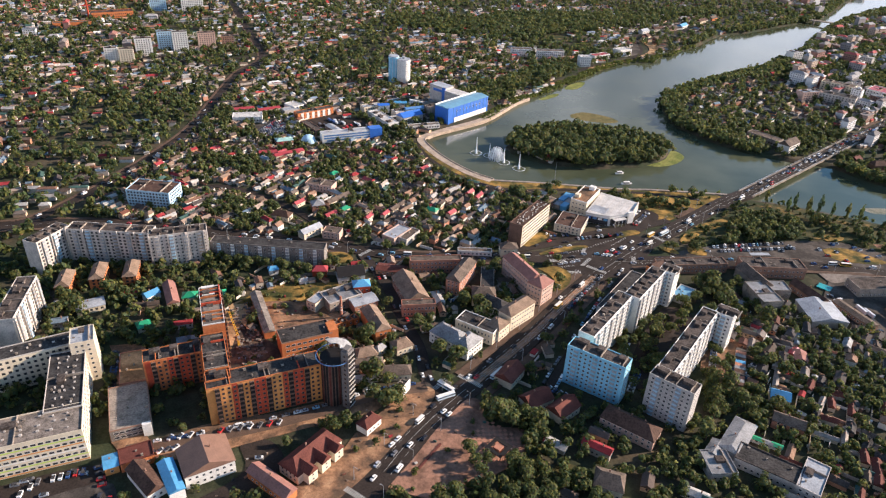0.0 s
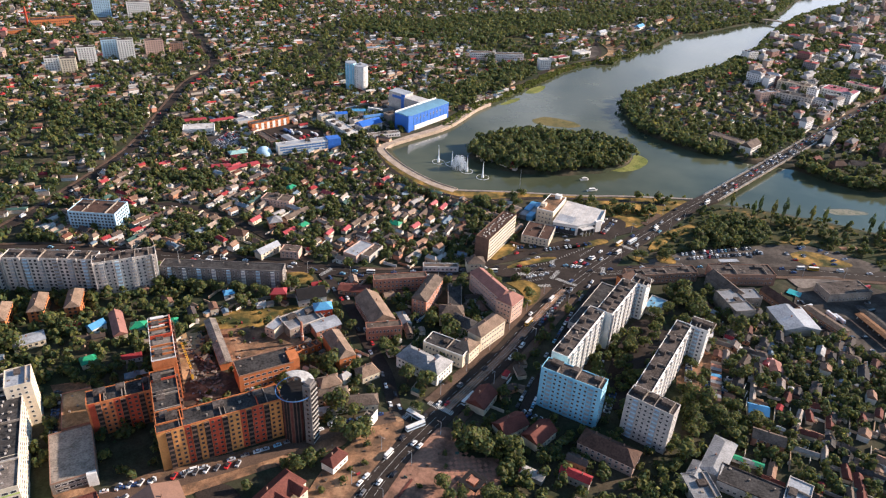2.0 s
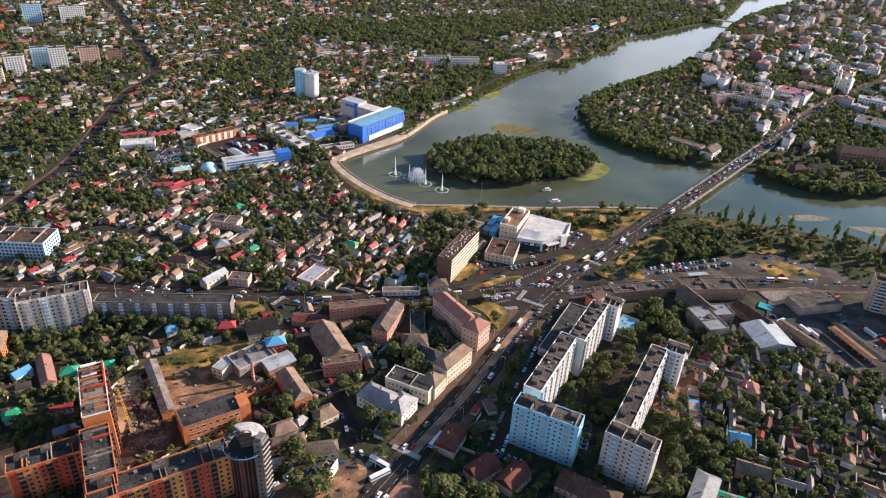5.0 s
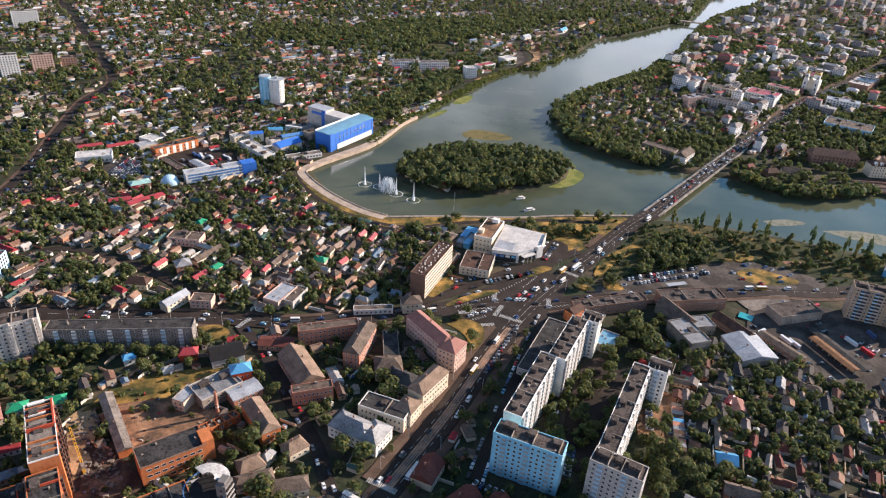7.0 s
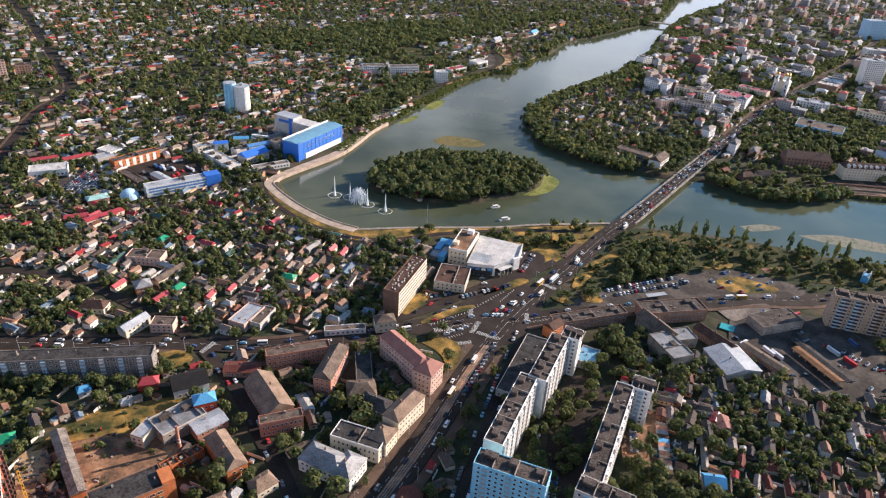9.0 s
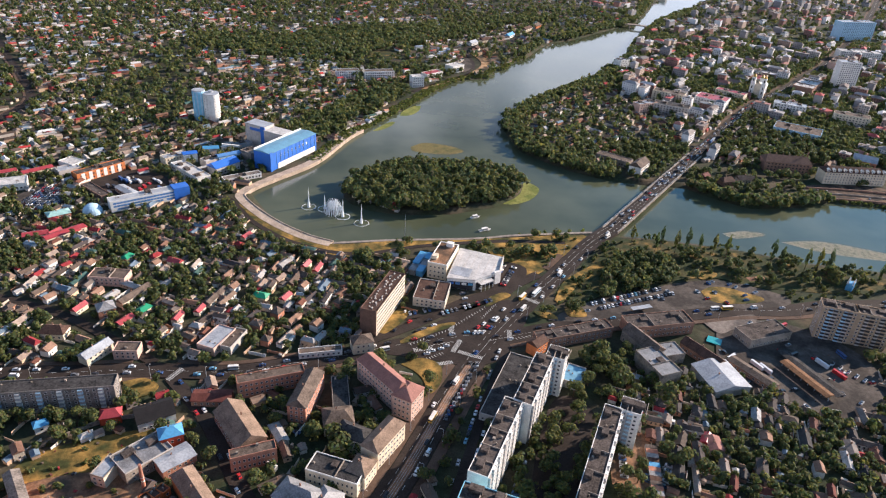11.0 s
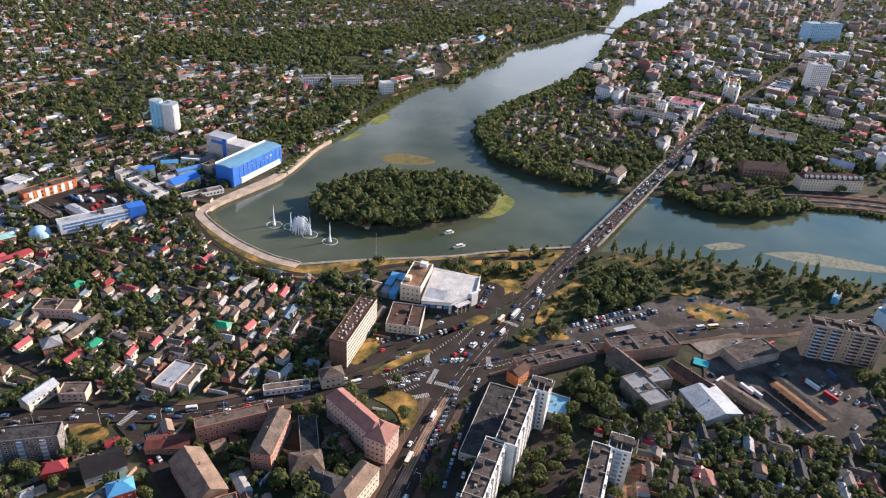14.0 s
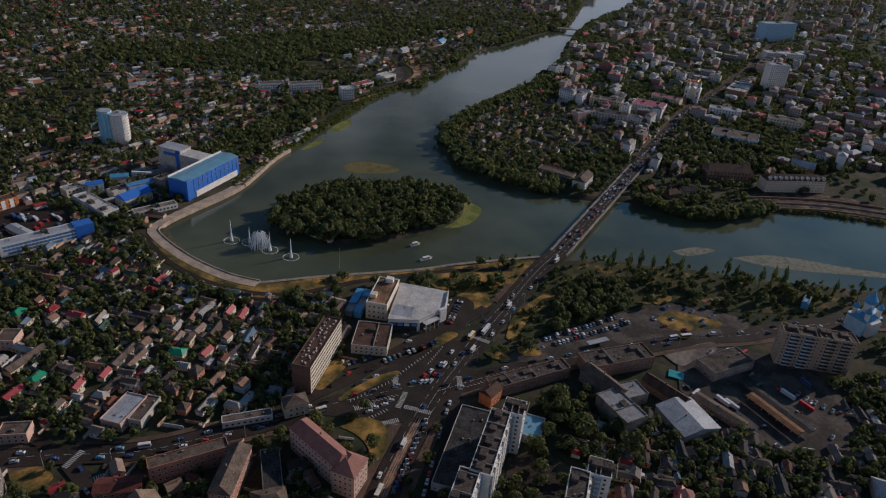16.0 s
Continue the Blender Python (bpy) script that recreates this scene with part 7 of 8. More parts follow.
# blocks of the town across the river, joined
cw, cr, cg = Shape(), Shape(), Shape()
TOWN = []
TOWNGARDEN = np.array([(455, 740), (470, 705), (600, 705), (690, 770), (700, 850), (640, 870), (560, 870), (520, 820)])
for d, (x0, x1, y0, y1, step, ang, keep) in enumerate(((430, 1150, 700, 1350, (26, 24), 47, 0.74), (620, 2300, 1350, 2500, (40, 38), 35, 0.6), (640, 1700, 500, 900, (40, 38), 20, 0.45), (430, 700, 330, 420, (40, 36), -10, 0.4), (470, 1000, 60, 330, (26, 24), -15, 0.5), (-900, -560, 640, 1100, (60, 60), 25, 0.3))):
    bx, by = jitter_grid(x0, x1, y0, y1, step, ang, 40 + d, 0.33)
    ok = ~blocked(bx, by, 9)
    ok &= ~inside(bx, by, TOWNGARDEN)
    for x, y in zip(bx[ok], by[ok]):
        if rnd.random() > keep:
            continue
        a = radians(ang + rnd.choice((0, 90)) + rnd.uniform(-3, 3))
        L, D, fl = rnd.uniform(12, 26), rnd.uniform(8, 13), rnd.choice((1, 2, 2, 3, 3, 4, 5))
        h = fl * 3.2 + 0.8
        TOWN.append((x, y))
        cw.box(x, y, -0.7, L, D, h + 0.7, a)
        if rnd.random() < 0.55:
            cr.roof(x, y, h + 0.02, L, D, rnd.uniform(2, 3.4), a, rnd.choice((0.4, 1.0)), 0.5)
        else:
            cr.box(x, y, h + 0.02, L + 0.5, D + 0.5, 0.5, a)
            cw.box(x + rnd.uniform(-4, 4), y + rnd.uniform(-2, 2), h + 0.5, 4, 3.5, 2.2, a)
        c, s = math.cos(a), math.sin(a)
        if y < 1500:
            for k in range(fl):
                for sgn in (-1, 1):
                    n = int(L / 3.4)
                    for i in range(n):
                        o = (i - (n - 1) / 2) * 3.4
                        d = sgn * (D / 2 + 0.06)
                        x0, y0, z0 = x + c * o - s * d, y + s * o + c * d, 1.2 + k * 3.2
                        q4 = [(x0 - c * 0.65, y0 - s * 0.65, z0), (x0 + c * 0.65, y0 + s * 0.65, z0), (x0 + c * 0.65, y0 + s * 0.65, z0 + 1.6), (x0 - c * 0.65, y0 - s * 0.65, z0 + 1.6)]
                        cg.add(q4 if sgn < 0 else q4[::-1], [(0, 1, 2, 3)])
tagged(new("town_block_walls", cw.mesh("town_block_walls", CITYWALL)), "cream, pink and grey walls of town blocks", "buildings", kind="stuff")
tagged(new("town_block_roofs", cr.mesh("town_block_roofs", CITYROOF)), "grey and red roofs of town blocks", "roofs", kind="stuff")
tagged(new("town_block_windows", cg.mesh("town_block_windows", GLASS)), "dark windows of town blocks", "windows", kind="stuff")

# ---- trees ----
def crown_quads(seed, n, size, squash=1.15, lumps=6):
    """Leaf clumps for a crown of radius 1 with uneven lumps: n x 4 x 3."""
    rs = np.random.RandomState(seed)
    cs = rs.normal(0, 0.34, (lumps, 3)) * (1, 1, 0.8)
    rr = rs.uniform(0.42, 0.68, lumps)
    k = rs.randint(0, lumps, n)
    dirs = rs.normal(0, 1, (n, 3))
    dirs[:, 2] = np.abs(dirs[:, 2]) * 0.9 - 0.15
    dirs /= np.linalg.norm(dirs, axis=1)[:, None]
    pos = cs[k] + dirs * (rr[k] * rs.uniform(0.82, 1.08, n))[:, None]
    pos[:, 2] *= squash
    nrm = dirs + rs.normal(0, 0.2, (n, 3))
    nrm /= np.linalg.norm(nrm, axis=1)[:, None]
    u = np.cross(nrm, rs.normal(0, 1, (n, 3)))
    u /= np.linalg.norm(u, axis=1)[:, None]
    v = np.cross(nrm, u)
    s = size * rs.uniform(0.6, 1.3, (n, 1))
    q = np.stack([pos - u * s, pos - v * s * 0.75, pos + u * s, pos + v * s * 0.75], 1)
    return q


def scatter(name, px, py, pz, radius, crowns, material, label, kind="stuff", lift=0.9, tall=1.0):
    """One mesh of many crowns, each turned and scaled."""
    rs = np.random.RandomState(len(px))
    out = []
    which = rs.randint(0, len(crowns), len(px))
    rot = rs.uniform(0, 6.283, len(px))
    for k, cq in enumerate(crowns):
        sel = np.where(which == k)[0]
        if not len(sel):
            continue
        c, s = np.cos(rot[sel])[:, None, None], np.sin(rot[sel])[:, None, None]
        r = radius[sel][:, None, None]
        x = (cq[None, :, :, 0] * c - cq[None, :, :, 1] * s) * r + px[sel][:, None, None]
        y = (cq[None, :, :, 0] * s + cq[None, :, :, 1] * c) * r + py[sel][:, None, None]
        z = (cq[None, :, :, 2] * tall + lift * tall) * r + pz[sel][:, None, None]
        out.append(np.stack([x, y, z], -1).reshape(-1, 4, 3))
    return many_quads(name, np.concatenate(out), material, label, "trees", kind)


BIG = [crown_quads(i, 170, 0.235) for i in range(5)]
MID = [crown_quads(20 + i, 64, 0.37) for i in range(5)]
MIDFAR = [crown_quads(30 + i, 40, 0.40) for i in range(5)]
THIN = [crown_quads(50 + i, 26, 0.42, 1.1, 5) for i in range(5)]
FINE = [crown_quads(70 + i, 120, 0.275, 1.1, 7) for i in range(6)]
FAR = [crown_quads(40 + i, 34, 0.40) for i in range(5)]
house_xy = np.array([(h[0], h[1]) for h in HOUSES] + TOWN)


def clear_of_houses(px, py, r):
    """A coarse grid look-up of the nearest house."""
    cell = 12.0
    table = {}
    for x, y in house_xy:
        table.setdefault((int(x // cell), int(y // cell)), []).append((x, y))
    keep = np.ones(len(px), bool)
    for i, (x, y) in enumerate(zip(px, py)):
        cx, cy = int(x // cell), int(y // cell)
        for a in (-1, 0, 1):
            for b in (-1, 0, 1):
                for hx_, hy_ in table.get((cx + a, cy + b), ()):
                    if (x - hx_) ** 2 + (y - hy_) ** 2 < r * r:
                        keep[i] = False
    return keep


def grove(x0, x1, y0, y1, step, seed, share, poly=None, margin=2.0, house_r=4.6, open_too=True, tufts=False):
    px, py = jitter_grid(x0, x1, y0, y1, (step, step), 12, seed, 0.45)
    k = np.random.RandomState(seed).uniform(0, 1, len(px)) < share
    if poly is not None:
        k &= inside(px, py, poly)
    px, py = px[k], py[k]
    ok = ~blocked(px, py, margin, open_too)
    px, py = px[ok], py[ok]
    # gardens thick with trees lie beside rows of houses with few
    if tufts:
        dice = np.random.RandomState(seed + 500).uniform(0, 1, len(px))
        ok = np.array([noise.noise(Vector((x * 0.022, y * 0.022, 7.0))) > -0.05 or q < 0.42 for x, y, q in zip(px, py, dice)], bool)
        px, py = px[ok], py[ok]
    ok = clear_of_houses(px, py, house_r)
    return px[ok], py[ok]


def grow(name, spots, rmin, rmax, crowns, material=LEAVES, label="dense green trees", tall=1.0, z=0.0, lift=0.9):
    px, py = np.concatenate([s[0] for s in spots]), np.concatenate([s[1] for s in spots])
    r = np.random.RandomState(len(px) + 3).uniform(rmin, rmax, len(px))
    scatter(name, px, py, np.full(len(px), z), r, crowns, material, label, lift=lift, tall=tall)
    return len(px)


def off_reeds(spots):
    """The spots away from the open reed bank."""
    px, py = spots
    ok = edge_distance(px, py, NORTH[2:12], False) > 20
    return px[ok], py[ok]


def off_ring(spots):
    """The spots outside the turning ring and its car park."""
    px, py = spots
    ok = ~(inside(px, py, ROUNDROAD) | inside(px, py, CARPARK) | inside(px, py, ROUND))
    return px[ok], py[ok]


fine = [grove(-260, 60, 345, 480, 5.2, 1, 0.8, tufts=True), grove(185, 330, 110, 330, 5.6, 2, 0.8, tufts=True), grove(40, 200, 90, 190, 6.5, 4, 0.85), grove(60, 220, 190, 345, 7, 5, 0.3), grove(104, 164, 208, 306, 7, 37, 0.42, open_too=False), grove(-170, 60, 60, 335, 7, 6, 0.5)]
grow("near_garden_trees", fine, 2.2, 4.2, FINE, label="dense garden trees between the houses")
mid = [grove(-345, 60, 480, 640, 5.6, 41, 0.95, tufts=True), grove(-345, -260, 345, 480, 5.4, 42, 0.8, tufts=True), grove(330  , 520, 110, 340, 5.6, 43, 0.8), grove(-345, -170, 120, 330, 6.5, 3, 0.8)]
grow("garden_trees", mid, 2.3, 4.3, MID, label="dense garden trees between the houses")
park = [grove(170, 480, 400, 520, 6.5, 7, 0.85, np.array([(212, 418), (214, 437), (232, 472), (257, 486), (286, 470), (286, 449), (266, 434), (234, 422)]), 0, 6, False), grove(225, 420, 640, 760, 7, 18, 0.6), grove(0, 60, 440, 500, 7, 8, 0.7), grove(60, 240, 480, 515, 8, 9, 0.35, open_too=False), off_ring(grove(296, 480, 432, 488, 9, 19, 0.36, open_too=False)), grove(450, 710, 690, 850, 8, 22, 0.75), grove(385, 520, 590, 690, 8, 23, 0.35), grove(520, 700, 610, 680, 10, 24, 0.25), grove(120, 215, 470, 515, 9, 20, 0.25, open_too=False)]
grow("park_trees", park, 3.5, 5.5, BIG, label="large park trees")
far = [grove(-900, -345, 200, 700, 10, 10, 0.6), grove(-1000, 60, 640, 1000, 9.5, 11, 0.6), off_reeds(grove(20, 430, 690, 1100, 10.5, 12, 0.55)), grove(430, 1250, 700, 1400, 8.5, 25, 0.85, house_r=9), grove(440, 1000, 60, 420, 12, 13, 0.5)]
grow("distant_trees", far, 3.5, 6.0, FAR, label="distant street and garden trees")
horizon = [grove(-1500, 700, 1000, 1700, 12, 14, 0.5), grove(-1700, 2400, 1700, 2700, 18, 15, 0.5), grove(560, 2300, 900, 1700, 16, 16, 0.45)]
grow("riverside_wood", [grove(-270, 510, 1090, 1710, 9, 26, 0.9, WOODLAND), grove(-90, 110, 715, 980, 7.5, 27, 0.9, RIVERWOOD)], 3.8, 6.5, MIDFAR, label="dense wood along the far river bank")
grow("horizon_trees", horizon, 4.0, 7.0, THIN, label="woods and trees towards the horizon")
shrubs = [off_ring(grove(170, 480, 400, 515, 6, 51, 0.4, open_too=False)), grove(120, 240, 420, 520, 8, 52, 0.28, open_too=False), grove(-90, 60, 470, 560, 6, 53, 0.25, open_too=False), grove(-30, 60, 95, 170, 5, 54, 0.3), grove(-160, -80, 180, 290, 9, 55, 0.3, open_too=False), grove(-60, 50, 100, 190, 9, 56, 0.2, open_too=False)]
grow("shrubs", shrubs, 1.2, 2.6, FINE, label="low bushes on the dry grass", lift=0.5)
ix, iy = jitter_grid(0, 205, 555, 690, (7.5, 7.5), 20, 17, 0.4)
k = inside(ix, iy, ISLAND) & (edge_distance(ix, iy, ISLAND) > 2)
grow("island_trees", [(ix[k], iy[k])], 4.8, 7.6, BIG, label="dense wood covering the island", lift=1.0)


def bank(line, off, step, seed, wide):
    pts = smooth_line(line, 8)
    rs = np.random.RandomState(seed)
    o = []
    for i in range(len(pts) - 1):
        (ax, ay), (bx, by) = pts[i], pts[i + 1]
        l = math.hypot(bx - ax, by - ay)
        for k in range(max(1, int(l / step))):
            t = rs.uniform()
            d = off + rs.uniform(-wide, wide)
            o.append((ax + (bx - ax) * t - (by - ay) / l * d, ay + (by - ay) * t + (bx - ax) / l * d))
    a = np.array(o)
    return a[:, 0], a[:, 1]


def dry(spots):
    px, py = spots
    ok = (water_depth(px, py) < 1.5) & (edge_distance(px, py, BRIDGE, False) > 14)
    return px[ok], py[ok]


grow("bank_trees", [dry(bank(SOUTH[3:18], 12, 1.3, 1, 11)), dry(bank(SOUTH[19:24], 8, 1.2, 2, 7)), dry(bank(NORTH[11:20], 12, 2.6, 3, 9))], 4.0, 6.5, MIDFAR, label="willows and trees along the river bank", z=-1.5)
grow("bank_reeds", [dry(bank(NORTH[1:8], 7, 0.5, 4, 7)), dry(bank(NORTH[7:12], 5, 1.0, 6, 5)), dry(bank(SOUTH[23:28], 2, 2.5, 5, 2)), dry(bank(NEAR[2:11], -3, 1.6, 8, 2.5))], 1.6, 2.8, MID, REEDS, "yellow-green reeds and bushes at the water", z=-2.4, lift=0.6)

# single trees
TREES = []
for i in range(4):
    t = thing("tree", ("broad green street tree", "round dark green tree", "tall green tree", "light green tree")[i] + " with a short trunk", "tree", pose(0, 0, 0), "single trees")
    tr = Shape().tube(0, 0, -0.3, 0.32, 0.2, 3.4, 7)
    for j in range(4):
        a = j * 1.57 + i
        tr.add([(0.1 * math.cos(a), 0.1 * math.sin(a), 2.6), (-0.1 * math.sin(a), 0.1 * math.cos(a), 2.6), (1.6 * math.cos(a), 1.6 * math.sin(a), 4.6), (0.1, 0.1, 2.9)], [(0, 1, 2), (1, 3, 2), (3, 0, 2)])
    part("trunk", tr, BARK, t)
    many_quads("crown", crown_quads(60 + i, 380, 0.165, 1.15, 8) * (3.4 + 0.4 * i) + np.array((0, 0, 5.2 + 0.3 * i)), LEAVES, "", "", "", t)
    TREES.append([t, False])


def put_tree(x, y, k, size=1.0):
    t = TREES[k % 4]
    m = pose(x, y, 0, 0, 0, (x * 37 + y * 91) % 360) @ Matrix.Diagonal((size, size, size, 1))
    if t[1]:
        copy_thing(t[0], m)
    else:
        t[0].matrix_basis, t[1] = m, True


single = [grove(104, 166, 205, 306, 9, 31, 0.34, open_too=False), grove(150, 215, 290, 350, 8, 32, 0.6), grove(-10, 90, 100, 135, 8, 33, 0.75), grove(-170, -20, 160, 300, 11, 34, 0.35), grove(140, 200, 190, 262, 8, 35, 0.5), grove(-20, 60, 200, 345, 10, 36, 0.3)]
n_single = 0
for s in single:
    for x, y in zip(*s):
        if n_single < 155:
            put_tree(x, y, n_single)
            n_single += 1
for k, (x, y) in enumerate(((17, 137), (27, 130), (21, 128), (31, 168), (37, 172), (44, 170), (24, 122), (-30, 172), (-34, 168), (-28, 166), (-60, 140), (-56, 146), (-204, 297), (-197, 300), (-189, 296), (-181, 299), (-172, 297), (-165, 300), (-158, 297), (-150, 299), (-143, 297), (-134, 300), (-127, 297), (-112, 306), (-107, 309), (158, 395), (163, 394), (181, 398), (186, 401), (183, 395), (12, 322), (66, 352), (67, 322))):
    put_tree(x, y, 3 + k)
for k, (x, y) in enumerate(((162, 219), (175, 205), (149, 171), (213, 297), (154, 290), (156, 306), (183, 331), (190, 315), (205, 249), (211, 238), (184, 342), (169, 216), (160, 206), (-2, 277), (8, 271), (14, 264), (26, 262), (-11, 217),
                           (1, 213), (-48, 186), (-38, 182), (-43, 167), (-34, 164), (31, 167), (44, 166), (39, 161), (52, 162), (-62, 222), (-20, 300), (-240, 236), (-252, 240), (-262, 214), (-272, 218), (-280, 226), (-272, 206))):
    put_tree(x, y, k, 1.25 + 0.1 * (k % 4))
POP = thing("poplar", "tall narrow poplar by the water", "tree", pose(268, 508, 0), "poplars by the river")
part("trunk", Shape().tube(0, 0, -0.3, 0.3, 0.12, 8, 7), BARK, POP)
many_quads("crown", crown_quads(80, 320, 0.17, 1.0, 8) * np.array((2.1, 2.1, 6.6)) + np.array((0, 0, 8.4)), LEAVES_TREE, "", "", "", POP)
for k, (x, y) in enumerate(((282, 489), (291, 498), (299, 486), (309, 486), (321, 486), (333, 483), (342, 477), (378, 466), (386, 464), (404, 456), (413, 453), (419, 448), (457, 433), (479, 430), (495, 422))):
    q = 1.15 + 0.12 * (k * 5 % 4)
    copy_thing(POP, pose(x, y, 0, 0, 0, x * 7 % 360) @ Matrix.Diagonal((q * 0.82, q * 0.82, q * 1.02, 1)))

# ---- fountain and boats ----
FOAM = mat("white_water_spray", (0.85, 0.87, 0.88), 0.6, 0.1, 2, 0)
fountain = thing("fountain", "white water jets of a floating fountain", "fountain", pose(0, 566, -3))
def jet(x, y, h, r):
    s = Shape().tube(x, y, 0, r * 2.0, r * 0.8, h * 0.35, 9).tube(x, y, h * 0.35, r * 0.8, 0.45 * r, h * 0.4, 9).tube(x, y, h * 0.75, r * 0.45, 0.03, h * 0.25, 9)
    part("jet", s, FOAM, fountain)
    ring = Shape()
    for i in range(24):
        a = 2 * math.pi * i / 24
        ring.box(x + 6.5 * math.cos(a), y + 6.5 * math.sin(a), 0.02, 1.75, 0.28, 0.2, a + math.pi / 2)
    part("spray_ring", ring, FOAM, fountain)
for x, y, h in ((-23, 15, 20), (-8, 11, 15), (9, -5, 18), (26, -18, 19)):
    jet(x, y, h, 0.7)
arcs = Shape()
for i in range(64):
    a = 2 * math.pi * i / 64
    reach, crest = 9.5 - 6.0 * ((i * 37) % 10) / 10, 0.7 + 0.5 * ((i * 53) % 7) / 7
    for k in range(8):
        t0, t1 = k / 8, (k + 1) / 8
        p = lambda t: (0.5 + math.cos(a) * reach * t, 2.5 + math.sin(a) * reach * t, 40 * t * (1 - t) * crest + 0.2 + 4 * (1 - t))
        (ax, ay, az), (bx, by, bz) = p(t0), p(t1)
        w = 0.09 + 0.12 * t0
        arcs.add([(ax - w, ay, az), (ax + w, ay, az), (bx + w, by, bz), (bx - w, by, bz), (ax, ay - w, az), (ax, ay + w, az), (bx, by + w, bz), (bx, by - w, bz)], [(0, 1, 2, 3), (4, 5, 6, 7)])
part("fan_spray", arcs, FOAM, fountain, "fan of thin white water arcs")
for x, y, L in ((138, 534, 12), (133, 560, 10)):
    bt = thing("boat", "small white passenger boat on the river", "boat", pose(x, y, -3, 0, 0, 20))
    part("hull", Shape().add([(-L / 2, -1.6, 1), (L / 2 - 2, -1.6, 1), (L / 2, 0, 1.3), (L / 2 - 2, 1.6, 1), (-L / 2, 1.6, 1), (-L / 2, -1.1, -0.3), (L / 2 - 2.5, -1.1, -0.3), (L / 2 - 1, 0, -0.3), (L / 2 - 2.5, 1.1, -0.3), (-L / 2, 1.1, -0.3)],
         [(0, 1, 2, 3, 4), (5, 6, 1, 0), (6, 7, 2, 1), (7, 8, 3, 2), (8, 9, 4, 3), (9, 5, 0, 4)]), WHITE, bt)
    part("cabin", Shape().box(-0.5, 0, 1.0, L * 0.5, 2.2, 1.7), GREYPANEL, bt)
    part("cabin_roof", Shape().box(-0.5, 0, 2.7, L * 0.55, 2.6, 0.15), WHITE, bt)
ALGAE = two_tone("algae", (0.13, 0.15, 0.035), (0.22, 0.22, 0.06), 0.08)
DULLALGAE = two_tone("thin_algae", (0.085, 0.088, 0.035), (0.16, 0.13, 0.05), 0.09, low=0.36, high=0.54)
PALEALGAE = two_tone("pale_scum", (0.11, 0.125, 0.09), (0.22, 0.21, 0.16), 0.25, low=0.35, high=0.55)
def slick(name, poly, m, label):
    pts = smooth_line(list(poly) + [poly[0]], 5)[:-1]
    n = len(pts)
    tagged(new(name, Shape().add([(x, y, -2.97) for x, y in pts], [tuple(range(n))]).mesh(name, m)), label, "algae", kind="structure")
slick("algae_patch", [(160, 592), (186, 612), (199, 644), (211, 628), (197, 602), (176, 590)], ALGAE, "yellow-green algae at the island's tip")
slick("algae_patch", [(78, 857), (92, 860), (104, 878), (109, 901), (99, 898), (84, 878)], ALGAE, "yellow-green algae off the reeds")
slick("algae_patch", [(41, 796), (52, 800), (66, 818), (70, 832), (58, 824)], ALGAE, "yellow-green algae beside the bank")
slick("algae_patch", [(84, 743), (103, 758), (134, 747), (145, 731), (123, 721), (89, 729)], DULLALGAE, "yellow-green algae behind the island")
slick("algae_patch", [(366, 529), (391, 534), (409, 526), (375, 519)], PALEALGAE, "pale floating weed on the water")
slick("algae_patch", [(416, 512), (461, 512), (520, 484), (580, 455), (520, 470), (450, 490)], PALEALGAE, "pale floating weed on the water")

# ---- vehicles ----
def car_proto(label, colour, L=4.3, W=1.8, h=0.9, cab=(0.55, 0.6), bus=False):
    m = mat("car_paint", colour, 0.3, 0.06, 1.0, 0)
    ob = thing("bus" if bus else "car", label, "bus" if bus else "car", pose(0, 0, 0), "vehicles on the roads")
    z = 0.03
    if bus:
        part("body", Shape().box(0, 0, z, L, W, 2.5), m, ob)
        part("window_band", Shape().box(0, 0, z + 1.15, L + 0.03, W + 0.03, 0.85), GLASS, ob)
        part("roof", Shape().box(0, 0, z + 2.5, L - 0.3, W - 0.2, 0.15), WHITE, ob)
    else:
        b = Shape().add([(sx * x, sy * y, zz) for zz, x, y in ((z, L / 2, W / 2), (z + h * 0.75, L / 2, W / 2), (z + h, L / 2 - 0.25, W / 2 - 0.08)) for sx, sy in ((-1, -1), (1, -1), (1, 1), (-1, 1))],
                        [(3, 2, 1, 0), (8, 9, 10, 11)] + [(a * 4 + i, a * 4 + (i + 1) % 4, a * 4 + 4 + (i + 1) % 4, a * 4 + 4 + i) for a in (0, 1) for i in range(4)])
        part("body", b, m, ob)
        c = L * cab[0] / 2
        part("cabin", Shape().add([(-c - 0.2 + dx, y, zz) for zz, y0, k in ((z + h, W / 2 - 0.1, 0), (z + h + cab[1] - 0.08, W / 2 - 0.28, 0.45)) for dx, y in ((k, -y0), (2 * c - k, -y0), (2 * c - k, y0), (k, y0))],
             [(0, 1, 5, 4), (1, 2, 6, 5), (2, 3, 7, 6), (3, 0, 4, 7), (4, 5, 6, 7)]), GLASS, ob)
        part("roof", Shape().box(-0.2, 0, z + h + cab[1] - 0.08, 2 * c - 0.9, W - 0.5, 0.08), m, ob)
    return [ob, False]


